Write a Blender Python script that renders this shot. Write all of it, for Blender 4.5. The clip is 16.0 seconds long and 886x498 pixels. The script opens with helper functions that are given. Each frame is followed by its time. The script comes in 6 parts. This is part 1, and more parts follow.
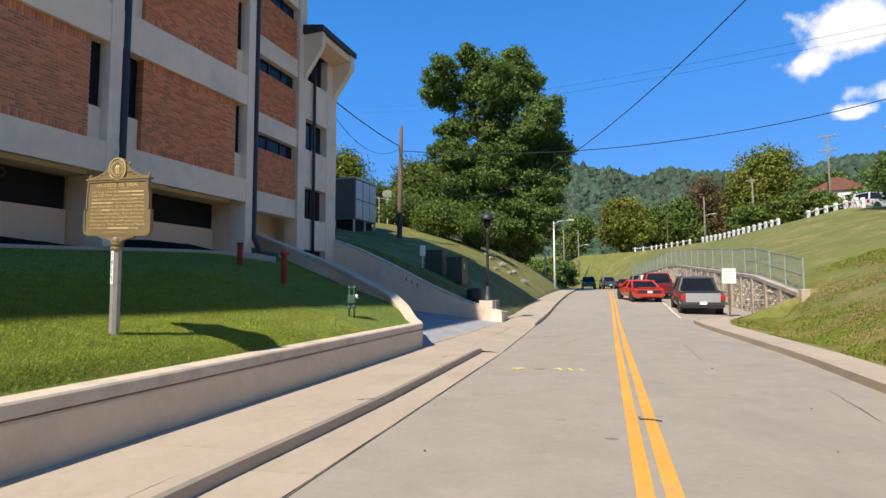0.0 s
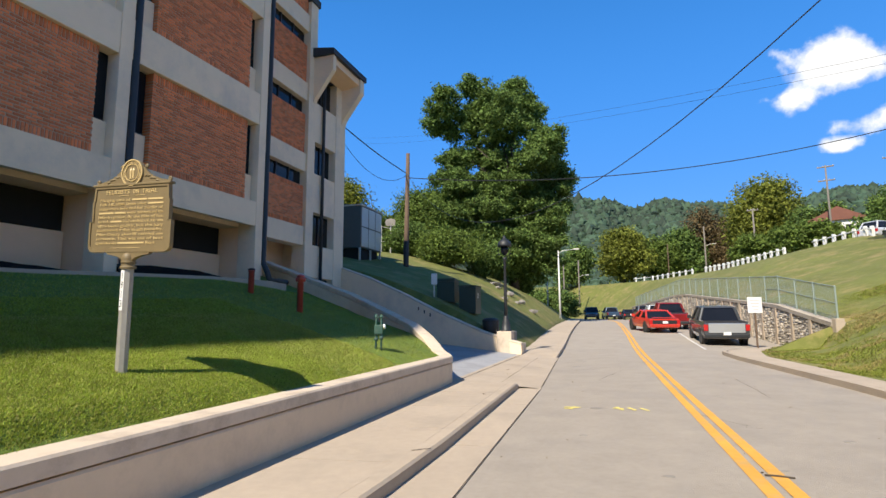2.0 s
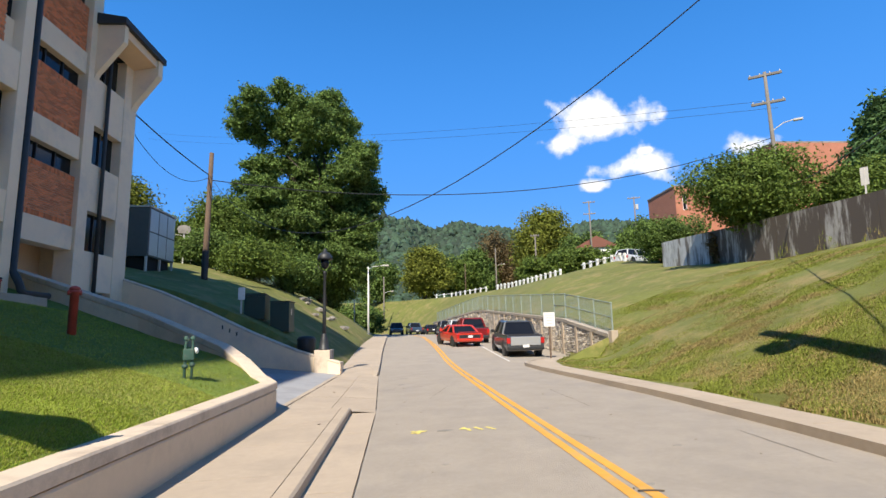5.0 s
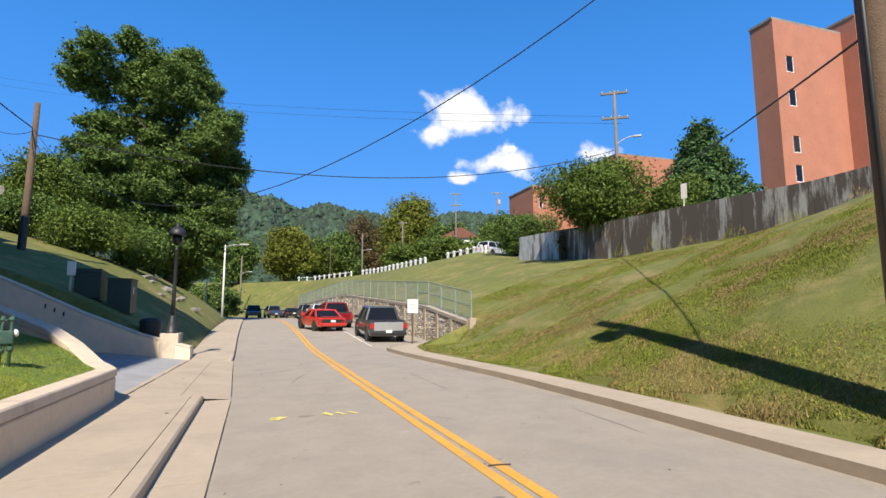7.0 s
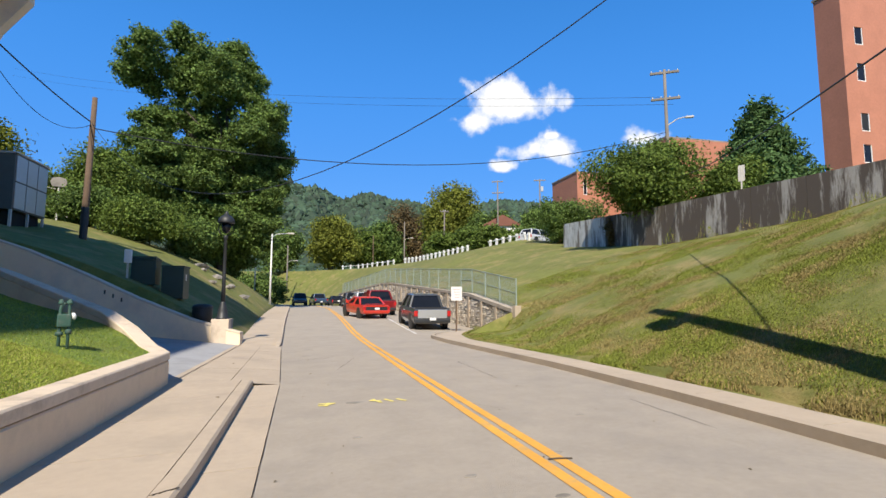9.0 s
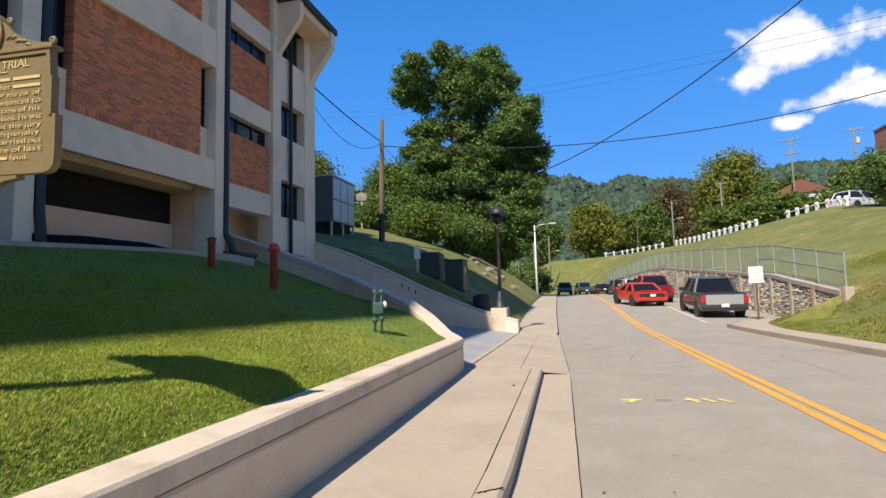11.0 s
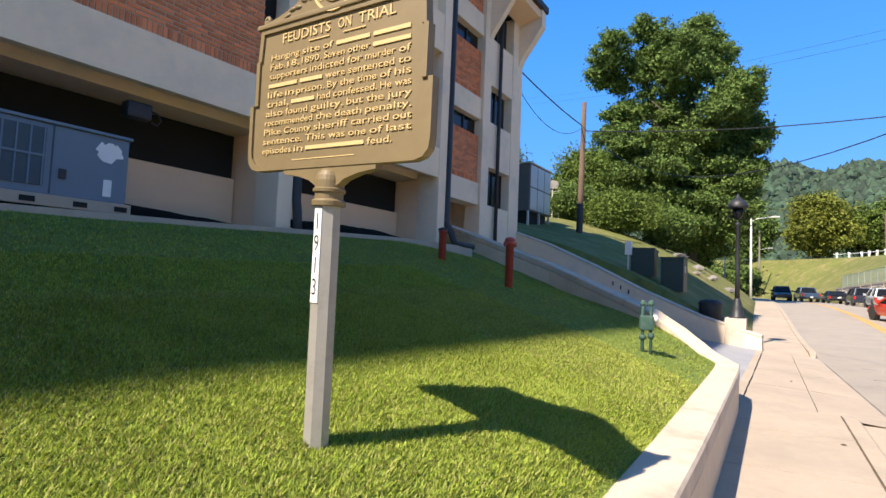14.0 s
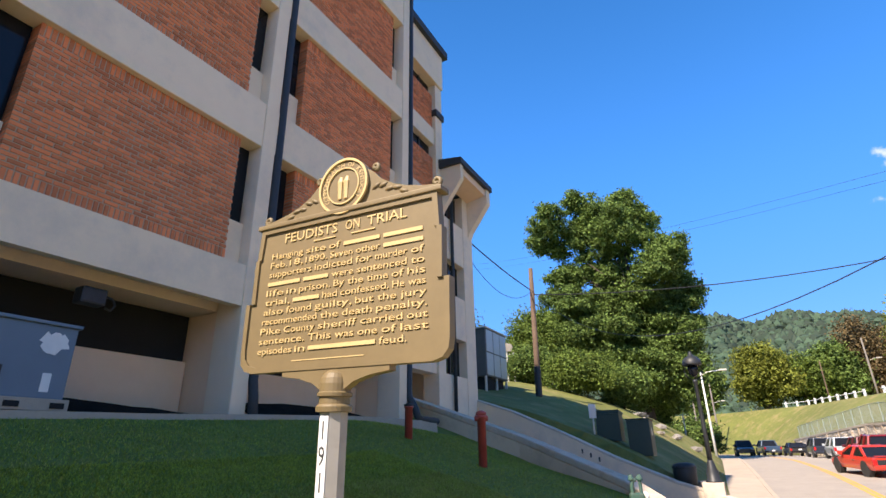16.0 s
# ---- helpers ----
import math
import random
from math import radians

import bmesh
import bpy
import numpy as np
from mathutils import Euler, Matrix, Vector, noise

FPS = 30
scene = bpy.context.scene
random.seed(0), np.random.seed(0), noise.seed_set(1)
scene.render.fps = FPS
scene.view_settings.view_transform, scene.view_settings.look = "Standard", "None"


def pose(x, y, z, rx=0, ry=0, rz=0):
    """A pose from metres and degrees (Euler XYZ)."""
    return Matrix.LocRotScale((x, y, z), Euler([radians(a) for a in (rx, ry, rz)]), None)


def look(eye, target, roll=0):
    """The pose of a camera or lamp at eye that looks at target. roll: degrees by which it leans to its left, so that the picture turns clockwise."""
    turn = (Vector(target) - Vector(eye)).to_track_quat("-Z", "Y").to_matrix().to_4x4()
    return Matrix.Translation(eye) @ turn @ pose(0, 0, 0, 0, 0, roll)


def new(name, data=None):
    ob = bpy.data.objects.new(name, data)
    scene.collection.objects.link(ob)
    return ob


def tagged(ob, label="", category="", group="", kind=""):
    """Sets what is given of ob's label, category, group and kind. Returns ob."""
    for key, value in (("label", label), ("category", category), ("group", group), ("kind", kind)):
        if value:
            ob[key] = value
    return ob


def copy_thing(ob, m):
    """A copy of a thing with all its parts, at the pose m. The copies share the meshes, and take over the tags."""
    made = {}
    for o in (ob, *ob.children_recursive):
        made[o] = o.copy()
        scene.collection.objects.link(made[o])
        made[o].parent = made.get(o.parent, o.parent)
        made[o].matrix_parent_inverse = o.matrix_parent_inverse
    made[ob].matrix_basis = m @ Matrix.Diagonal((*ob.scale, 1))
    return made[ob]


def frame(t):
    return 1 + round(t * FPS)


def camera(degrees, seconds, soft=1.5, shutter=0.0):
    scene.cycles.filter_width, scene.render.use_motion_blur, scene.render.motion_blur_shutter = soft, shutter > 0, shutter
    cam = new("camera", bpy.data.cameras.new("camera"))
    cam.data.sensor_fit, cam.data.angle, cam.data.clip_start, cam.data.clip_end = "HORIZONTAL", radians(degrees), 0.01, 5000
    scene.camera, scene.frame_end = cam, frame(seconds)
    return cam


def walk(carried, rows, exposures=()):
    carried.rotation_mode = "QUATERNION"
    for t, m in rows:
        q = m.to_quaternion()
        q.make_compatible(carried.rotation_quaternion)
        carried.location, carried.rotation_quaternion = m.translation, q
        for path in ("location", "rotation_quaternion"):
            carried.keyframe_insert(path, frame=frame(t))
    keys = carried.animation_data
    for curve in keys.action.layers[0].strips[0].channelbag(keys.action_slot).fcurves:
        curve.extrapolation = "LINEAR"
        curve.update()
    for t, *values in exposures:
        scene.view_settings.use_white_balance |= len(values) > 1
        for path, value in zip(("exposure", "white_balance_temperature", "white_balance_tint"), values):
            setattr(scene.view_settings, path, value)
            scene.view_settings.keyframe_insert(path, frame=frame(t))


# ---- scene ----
cam = camera(80.4, 16.0)

PATH = [
    (0, (0.635, 1.127, 1.547), (0.29, 3.092, 1.69), -0.2),
    (0.5, (0.427, 1.352, 1.556), (0.072, 3.309, 1.763), -0.3),
    (1, (0.209, 1.536, 1.547), (-0.097, 3.499, 1.775), -0.4),
    (1.5, (-0.029, 1.785, 1.526), (-0.342, 3.744, 1.782), -0.4),
    (2, (-0.311, 1.973, 1.504), (-0.636, 3.929, 1.764), -0.3),
    (2.5, (-0.506, 2.159, 1.49), (-0.801, 4.123, 1.724), 0.3),
    (3, (-0.643, 2.398, 1.501), (-1.005, 4.347, 1.761), 0.4),
    (3.5, (-0.873, 2.598, 1.47), (-1.172, 4.559, 1.727), -0.4),
    (4, (-0.959, 2.758, 1.467), (-1.124, 4.734, 1.728), -1.2),
    (4.5, (-0.947, 2.821, 1.513), (-0.866, 4.794, 1.827), -1.0),
    (5, (-1.003, 2.786, 1.553), (-0.591, 4.719, 1.862), -1.4),
    (7.5, (-1.119, 2.687, 1.578), (-0.222, 4.459, 1.821), -0.1),
    (8, (-1.087, 2.786, 1.55), (-0.243, 4.583, 1.795), -0.0),
    (10.5, (-1.187, 3.612, 1.508), (-0.967, 5.594, 1.658), -1.9),
    (11, (-1.382, 3.898, 1.448), (-1.581, 5.88, 1.626), -1.5),
    (11.5, (-1.582, 4.068, 1.461), (-1.927, 6.034, 1.575), -1.2),
    (12, (-1.83, 4.259, 1.416), (-2.24, 6.217, 1.438), 0.3),
    (12.5, (-2.059, 4.456, 1.528), (-2.645, 6.368, 1.567), 1.6),
    (13, (-2.294, 4.489, 1.571), (-3.081, 6.328, 1.602), 2.0),
    (13.5, (-2.552, 4.484, 1.648), (-3.434, 6.279, 1.651), 1.6),
    (14, (-2.765, 4.648, 1.692), (-3.598, 6.462, 1.817), 2.4),
    (14.5, (-2.896, 4.679, 1.76), (-3.66, 6.497, 2.09), 2.5),
    (15, (-2.947, 4.582, 1.775), (-3.644, 6.376, 2.319), 1.3),
    (15.5, (-3.005, 4.575, 1.798), (-3.659, 6.346, 2.457), -0.1),
    (16, (-3.006, 4.587, 1.82), (-3.624, 6.342, 2.554), -1.1),
]
walk(cam, [(t, look(eye, target, roll)) for t, eye, target, roll in PATH], [(0, 0.46, 7000, 10), (2, 0.54, 7000, 10), (4, 0.56, 7000, 10), (5, 0.56, 7000, 10), (8, 0.45, 6950, 10), (11, 0.46, 6950, 10), (12.5, 0.60, 6950, 10), (13.5, 0.84, 7050, 12), (15, 1.0, 7300, 18), (16, 1.0, 7350, 18)])

# ---- world, sun ----
SUN_DIR = Vector((0.365, 0.870, -0.985)).normalized()
scene.view_settings.exposure = 0.0
world = bpy.data.worlds.new("sky")
scene.world = world
world.use_nodes = True
wn, wl = world.node_tree.nodes, world.node_tree.links
wn.clear()
w_out = wn.new("ShaderNodeOutputWorld")
w_bg = wn.new("ShaderNodeBackground")
w_sky = wn.new("ShaderNodeTexSky")
w_sky.sky_type = "NISHITA"
w_sky.sun_disc = False
w_sky.sun_elevation = math.asin(-SUN_DIR.z)
w_sky.sun_rotation = math.atan2(-SUN_DIR.x, -SUN_DIR.y)
w_sky.altitude = 300
w_sky.air_density = 1.0
w_sky.dust_density = 0.3
w_sky.ozone_density = 3.0
w_bg.inputs["Strength"].default_value = 0.095
w_mix = wn.new("ShaderNodeMix")
w_mix.data_type = "RGBA"
w_mix.inputs["Factor"].default_value = 0.7
w_mix.inputs["B"].default_value = (0.12, 2.6, 8.8, 1)
wl.new(w_sky.outputs[0], w_mix.inputs["A"])
# the clear sky deepens towards the zenith
w_tc = wn.new("ShaderNodeTexCoord")
w_sep = wn.new("ShaderNodeSeparateXYZ")
wl.new(w_tc.outputs["Generated"], w_sep.inputs[0])
w_deep = wn.new("ShaderNodeMapRange")
w_deep.interpolation_type = "SMOOTHSTEP"
w_deep.inputs["From Min"].default_value = 0.30
w_deep.inputs["From Max"].default_value = 0.90
w_deep.inputs["To Min"].default_value = 1.0
w_deep.inputs["To Max"].default_value = 0.50
wl.new(w_sep.outputs["Z"], w_deep.inputs["Value"])
w_dim = wn.new("ShaderNodeVectorMath")
w_dim.operation = "SCALE"
wl.new(w_mix.outputs["Result"], w_dim.inputs[0])
wl.new(w_deep.outputs[0], w_dim.inputs["Scale"])
sky_col = w_dim.outputs[0]
# fair-weather clouds: direction, half width, half height
w_n = wn.new("ShaderNodeTexNoise")
w_n.inputs["Scale"].default_value = 13
w_n.inputs["Detail"].default_value = 9
w_n.inputs["Roughness"].default_value = 0.56
wl.new(w_tc.outputs["Generated"], w_n.inputs["Vector"])


def w_math(op, a, b=None, c=None):
    q = wn.new("ShaderNodeMath")
    q.operation = op
    for i, v in enumerate((a, b, c)):
        if v is None:
            continue
        if isinstance(v, (int, float)):
            q.inputs[i].default_value = v
        else:
            wl.new(v, q.inputs[i])
    return q.outputs[0]


total = None
for c, hw_, hh in (((0.465, 0.803, 0.362), 0.115, 0.042), ((0.40, 0.853, 0.338), 0.05, 0.022), ((0.545, 0.79, 0.280), 0.075, 0.030), ((0.467, 0.847, 0.254), 0.030, 0.012), ((0.656, 0.70, 0.285), 0.05, 0.022),
                   ((0.53, 0.78, 0.30), 0.02, 0.008), ((-0.9, -0.3, 0.3), 0.2, 0.06), ((0.75, -0.6, 0.28), 0.2, 0.06), ((-0.2, -0.93, 0.3), 0.18, 0.05)):
    c = Vector(c).normalized()
    tan = Vector((c.y, -c.x, 0)).normalized()
    up = tan.cross(c)
    up = up if up.z > 0 else -up
    mp_ = wn.new("ShaderNodeVectorMath")
    mp_.operation = "DOT_PRODUCT"
    mp_.inputs[1].default_value = tan / hw_
    wl.new(w_tc.outputs["Generated"], mp_.inputs[0])
    mq_ = wn.new("ShaderNodeVectorMath")
    mq_.operation = "DOT_PRODUCT"
    mq_.inputs[1].default_value = up / hh
    wl.new(w_tc.outputs["Generated"], mq_.inputs[0])
    ms_ = wn.new("ShaderNodeVectorMath")
    ms_.operation = "DOT_PRODUCT"
    ms_.inputs[1].default_value = c
    wl.new(w_tc.outputs["Generated"], ms_.inputs[0])
    d2 = w_math("ADD", w_math("MULTIPLY", mp_.outputs["Value"], mp_.outputs["Value"]), w_math("MULTIPLY", mq_.outputs["Value"], mq_.outputs["Value"]))
    one = w_math("MAXIMUM", w_math("SUBTRACT", 2.5, w_math("SQRT", d2)), 0.0)
    one = w_math("SUBTRACT", w_math("MULTIPLY", one, w_math("GREATER_THAN", ms_.outputs["Value"], 0.0)), 1.5)
    total = one if total is None else w_math("MAXIMUM", total, one)
dens = wn.new("ShaderNodeMapRange")
dens.interpolation_type = "SMOOTHSTEP"
dens.inputs["From Min"].default_value = 0.0
dens.inputs["From Max"].default_value = 1.5
wl.new(w_math("MULTIPLY_ADD", w_math("SUBTRACT", w_n.outputs["Fac"], 0.47), 7.5, w_math("SUBTRACT", w_math("MULTIPLY", total, 2.0), 0.15)), dens.inputs["Value"])
w_cl = wn.new("ShaderNodeMix")
w_cl.data_type = "RGBA"
w_cl.inputs["B"].default_value = (8.0, 8.3, 8.8, 1)
wl.new(dens.outputs[0], w_cl.inputs["Factor"])
wl.new(sky_col, w_cl.inputs["A"])
wl.new(w_cl.outputs["Result"], w_bg.inputs["Color"])
wl.new(w_bg.outputs[0], w_out.inputs["Surface"])

sun_data = bpy.data.lights.new("sun", "SUN")
sun_data.energy = 5.0
sun_data.angle = radians(0.55)
sun_data.color = (1.0, 0.95, 0.86)
sun = new("sun", sun_data)
sun.rotation_euler = SUN_DIR.to_track_quat("-Z", "Y").to_euler()
sun.location = (-40, -90, 90)


# ---- materials ----
def mat(name, color, rough=0.7, metal=0.0, var=0.12, scale=6.0, bump=0.0, bump_scale=60.0, stain=None, stain_scale=0.7,
        stain_amount=0.0, spec=0.5, random=0.0, translucent=0.0, coat=0.0, island=0.0):
    """Principled surface with variation at two scales, optional stains, relief and per-piece variation."""
    m = bpy.data.materials.new(name)
    m.use_nodes = True
    n, l = m.node_tree.nodes, m.node_tree.links
    p = n["Principled BSDF"]
    p.inputs["Roughness"].default_value = rough
    p.inputs["Metallic"].default_value = metal
    p.inputs["Specular IOR Level"].default_value = spec
    p.inputs["Coat Weight"].default_value = coat
    tc = n.new("ShaderNodeNewGeometry")
    n1 = n.new("ShaderNodeTexNoise")
    n1.inputs["Scale"].default_value = scale
    n1.inputs["Detail"].default_value = 6
    n1.inputs["Roughness"].default_value = 0.65
    n2 = n.new("ShaderNodeTexNoise")
    n2.inputs["Scale"].default_value = scale * 0.11
    n2.inputs["Detail"].default_value = 4
    l.new(tc.outputs["Position"], n1.inputs["Vector"])
    l.new(tc.outputs["Position"], n2.inputs["Vector"])
    add = n.new("ShaderNodeMath")
    add.operation = "ADD"
    l.new(n1.outputs["Fac"], add.inputs[0])
    l.new(n2.outputs["Fac"], add.inputs[1])
    last = add
    for amount, socket in ((random, "obj"), (island, "isl")):
        if amount:
            src = n.new("ShaderNodeObjectInfo").outputs["Random"] if socket == "obj" else tc.outputs["Random Per Island"]
            k = n.new("ShaderNodeMath")
            k.operation = "MULTIPLY_ADD"
            k.inputs[1].default_value = amount
            l.new(src, k.inputs[0])
            l.new(last.outputs[0], k.inputs[2])
            sub = n.new("ShaderNodeMath")
            sub.operation = "SUBTRACT"
            sub.inputs[1].default_value = amount / 2
            l.new(k.outputs[0], sub.inputs[0])
            last = sub
    mr = n.new("ShaderNodeMapRange")
    mr.inputs["From Min"].default_value = 0.6
    mr.inputs["From Max"].default_value = 1.4
    mr.inputs["To Min"].default_value = 1 - var
    mr.inputs["To Max"].default_value = 1 + var
    l.new(last.outputs[0], mr.inputs["Value"])
    mul = n.new("ShaderNodeVectorMath")
    mul.operation = "SCALE"
    mul.inputs[0].default_value = color
    l.new(mr.outputs[0], mul.inputs["Scale"])
    col = mul.outputs[0]
    if stain:
        n3 = n.new("ShaderNodeTexNoise")
        n3.inputs["Scale"].default_value = stain_scale
        n3.inputs["Detail"].default_value = 8
        n3.inputs["Roughness"].default_value = 0.7
        l.new(tc.outputs["Position"], n3.inputs["Vector"])
        rp = n.new("ShaderNodeMapRange")
        rp.inputs["From Min"].default_value = 0.5
        rp.inputs["From Max"].default_value = 0.68
        rp.inputs["To Max"].default_value = stain_amount
        l.new(n3.outputs["Fac"], rp.inputs["Value"])
        mx = n.new("ShaderNodeMix")
        mx.data_type = "RGBA"
        l.new(rp.outputs[0], mx.inputs["Factor"])
        l.new(col, mx.inputs["A"])
        mx.inputs["B"].default_value = (*stain, 1)
        col = mx.outputs["Result"]
    l.new(col, p.inputs["Base Color"])
    if bump:
        nb = n.new("ShaderNodeTexNoise")
        nb.inputs["Scale"].default_value = bump_scale
        nb.inputs["Detail"].default_value = 5
        l.new(tc.outputs["Position"], nb.inputs["Vector"])
        bp = n.new("ShaderNodeBump")
        bp.inputs["Strength"].default_value = bump
        bp.inputs["Distance"].default_value = 0.02
        l.new(nb.outputs["Fac"], bp.inputs["Height"])
        l.new(bp.outputs[0], p.inputs["Normal"])
    if translucent:
        tr = n.new("ShaderNodeBsdfTranslucent")
        l.new(col, tr.inputs["Color"])
        ms = n.new("ShaderNodeMixShader")
        ms.inputs[0].default_value = translucent
        l.new(p.outputs[0], ms.inputs[1])
        l.new(tr.outputs[0], ms.inputs[2])
        l.new(ms.outputs[0], n["Material Output"].inputs["Surface"])
    return m


ASPHALT = mat("asphalt", (0.335, 0.288, 0.235), 0.9, var=0.13, scale=14, bump=0.5, bump_scale=120, stain=(0.24, 0.215, 0.19), stain_scale=0.45, stain_amount=0.5)
CONCRETE = mat("concrete_walk", (0.415, 0.335, 0.252), 0.9, var=0.10, scale=9, bump=0.25, bump_scale=90, stain=(0.32, 0.265, 0.205), stain_scale=0.9, stain_amount=0.6, random=0.25)
DRIVE = mat("driveway_concrete", (0.31, 0.31, 0.315), 0.9, var=0.12, scale=7, bump=0.25, bump_scale=80, stain=(0.22, 0.215, 0.21), stain_scale=0.8, stain_amount=0.6)
SIGN_PINK = mat("faded_sign_print", (0.62, 0.40, 0.38), 0.6, var=0.1, scale=10)
CONC_DARK = mat("concrete_kerb_face", (0.40, 0.34, 0.27), 0.92, var=0.18, scale=7, bump=0.3, bump_scale=70, stain=(0.22, 0.18, 0.14), stain_scale=1.6, stain_amount=0.6)
WALL_PAINT = mat("painted_wall", (0.68, 0.54, 0.385), 0.85, var=0.06, scale=5, bump=0.15, bump_scale=40, stain=(0.42, 0.33, 0.24), stain_scale=1.1, stain_amount=0.45)
CAP_PAINT = mat("wall_cap", (0.60, 0.49, 0.375), 0.85, var=0.08, scale=7, bump=0.2, bump_scale=50, stain=(0.33, 0.26, 0.20), stain_scale=2.2, stain_amount=0.6)
FACADE = mat("facade_concrete", (0.84, 0.66, 0.46), 0.85, var=0.05, scale=3, bump=0.12, bump_scale=40, stain=(0.52, 0.45, 0.37), stain_scale=0.6, stain_amount=0.5)
FACADE_WARM = mat("facade_beige", (0.85, 0.59, 0.38), 0.85, var=0.05, scale=3, bump=0.1, bump_scale=40)
BRICK = mat("brick", (0.66, 0.205, 0.08), 0.88, var=0.25, scale=11, bump=0.35, bump_scale=110, random=1.0)
BRICK_J = mat("brick_joined", (0.66, 0.205, 0.08), 0.88, var=0.25, scale=11, bump=0.35, bump_scale=110, island=1.0)
BRICK_FAR = mat("brick_far", (0.42, 0.17, 0.105), 0.88, var=0.16, scale=5, bump=0.1, bump_scale=30)
MORTAR = mat("mortar", (0.46, 0.33, 0.23), 0.95, var=0.12, scale=20)
DARK_METAL = mat("dark_metal", (0.028, 0.030, 0.032), 0.5, 0.2, var=0.2, scale=10)
PIPE = mat("grey_pipe", (0.032, 0.032, 0.032), 0.65, 0.0, var=0.2, scale=9)
GLASS = mat("dark_glass", (0.012, 0.013, 0.016), 0.10, 0.0, var=0.3, scale=1.5, spec=0.25)
# near-black for small parts, and for shade painted inside the ground-floor opening
BLACK = mat("black_and_painted_shade", (0.012, 0.011, 0.010), 0.9, var=0.3, scale=3)
RED = mat("red_paint", (0.42, 0.07, 0.055), 0.45, var=0.2, scale=12, stain=(0.20, 0.03, 0.02), stain_scale=6, stain_amount=0.5)
GREEN_IRON = mat("green_iron", (0.03, 0.085, 0.065), 0.75, 0.0, var=0.3, scale=25, stain=(0.16, 0.14, 0.12), stain_scale=18, stain_amount=0.5)
BOX_GREEN = mat("box_green", (0.020, 0.045, 0.036), 0.45, var=0.15, scale=5)
STEEL = mat("galvanised_steel", (0.50, 0.47, 0.42), 0.7, 0.0, var=0.15, scale=14)
UNIT_BLUE = mat("unit_blue_grey", (0.125, 0.18, 0.23), 0.5, var=0.08, scale=4)
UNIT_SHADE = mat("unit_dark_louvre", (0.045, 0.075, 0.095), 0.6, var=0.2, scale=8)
UNIT_PALE = mat("unit_pale_panel", (0.48, 0.54, 0.56), 0.35, 0.4, var=0.1, scale=4)
UNIT_DARK = mat("unit_dark_panel", (0.09, 0.10, 0.10), 0.5, 0.2, var=0.12, scale=4)
WOOD_POLE = mat("weathered_pole", (0.13, 0.085, 0.055), 0.9, var=0.3, scale=9, bump=0.5, bump_scale=50)
WOOD_GREY = mat("grey_pole", (0.19, 0.168, 0.14), 0.9, var=0.25, scale=9)
BARK = mat("bark", (0.075, 0.058, 0.042), 0.95, var=0.35, scale=6, bump=0.8, bump_scale=14)
LEAF = mat("leaf_dark", (0.125, 0.190, 0.048), 0.6, var=0.5, scale=0.9, island=1.1, translucent=0.28, spec=0.12)
LEAF_MID = mat("leaf_mid", (0.125, 0.180, 0.038), 0.6, var=0.45, scale=0.8, island=1.0, translucent=0.3, spec=0.12)
LEAF_YEL = mat("leaf_yellowing", (0.185, 0.205, 0.036), 0.6, var=0.4, scale=0.5, island=1.0, translucent=0.3, spec=0.12)
LEAF_BRN = mat("leaf_brown", (0.16, 0.115, 0.055), 0.6, var=0.4, scale=0.5, island=1.0, translucent=0.3, spec=0.12)
LEAF_CON = mat("leaf_blue_green", (0.075, 0.135, 0.045), 0.6, var=0.4, scale=1.2, island=1.0, translucent=0.2, spec=0.12)
FOREST = mat("forest", (0.030, 0.058, 0.030), 0.8, var=0.45, scale=0.05, bump=1.0, bump_scale=1.4, island=1.1)
GRASS = mat("grass_ground", (0.105, 0.165, 0.022), 0.9, var=0.35, scale=5, bump=0.8, bump_scale=45, stain=(0.20, 0.185, 0.045), stain_scale=0.5, stain_amount=0.5)
BLADE_HILL = mat("hill_blade", (0.215, 0.245, 0.045), 0.6, var=0.4, scale=2, island=1.0, translucent=0.3, spec=0.12)
BLADE_HILL_DRY = mat("hill_blade_dry", (0.32, 0.25, 0.10), 0.6, var=0.4, scale=2, island=1.0, translucent=0.3, spec=0.12)
GRASS_HILL = mat("grass_hill", (0.135, 0.145, 0.03), 0.92, var=0.30, scale=2.2, bump=0.9, bump_scale=18, stain=(0.29, 0.215, 0.09), stain_scale=0.55, stain_amount=0.85)
BLADE = mat("grass_blade", (0.31, 0.385, 0.06), 0.55, var=0.4, scale=3, island=1.0, translucent=0.35, spec=0.12)
BLADE_DRY = mat("grass_blade_dry", (0.42, 0.40, 0.13), 0.6, var=0.4, scale=3, island=1.0, translucent=0.35, spec=0.12)
ROOF_RED = mat("red_roof", (0.19, 0.075, 0.05), 0.85, var=0.2, scale=3)
MULCH = mat("mulch", (0.018, 0.014, 0.012), 1.0, spec=0.05, var=0.5, scale=30, bump=1.0, bump_scale=40)
GOLD = mat("gold_paint", (0.175, 0.127, 0.060), 0.55, 0.0, var=0.12, scale=16, stain=(0.145, 0.105, 0.048), stain_scale=9, stain_amount=0.35)
GOLD_HI = mat("gold_letter", (0.56, 0.41, 0.19), 0.5, 0.0, var=0.08, scale=20)
POST_PAINT = mat("silver_post", (0.34, 0.32, 0.285), 0.5, 0.25, var=0.12, scale=12, stain=(0.20, 0.18, 0.155), stain_scale=10, stain_amount=0.4)
WHITE = mat("white_paint", (0.75, 0.74, 0.71), 0.6, var=0.08, scale=10)
YELLOW = mat("road_yellow", (0.68, 0.33, 0.05), 0.85, var=0.14, scale=9, stain=(0.40, 0.30, 0.14), stain_scale=3.5, stain_amount=0.55)
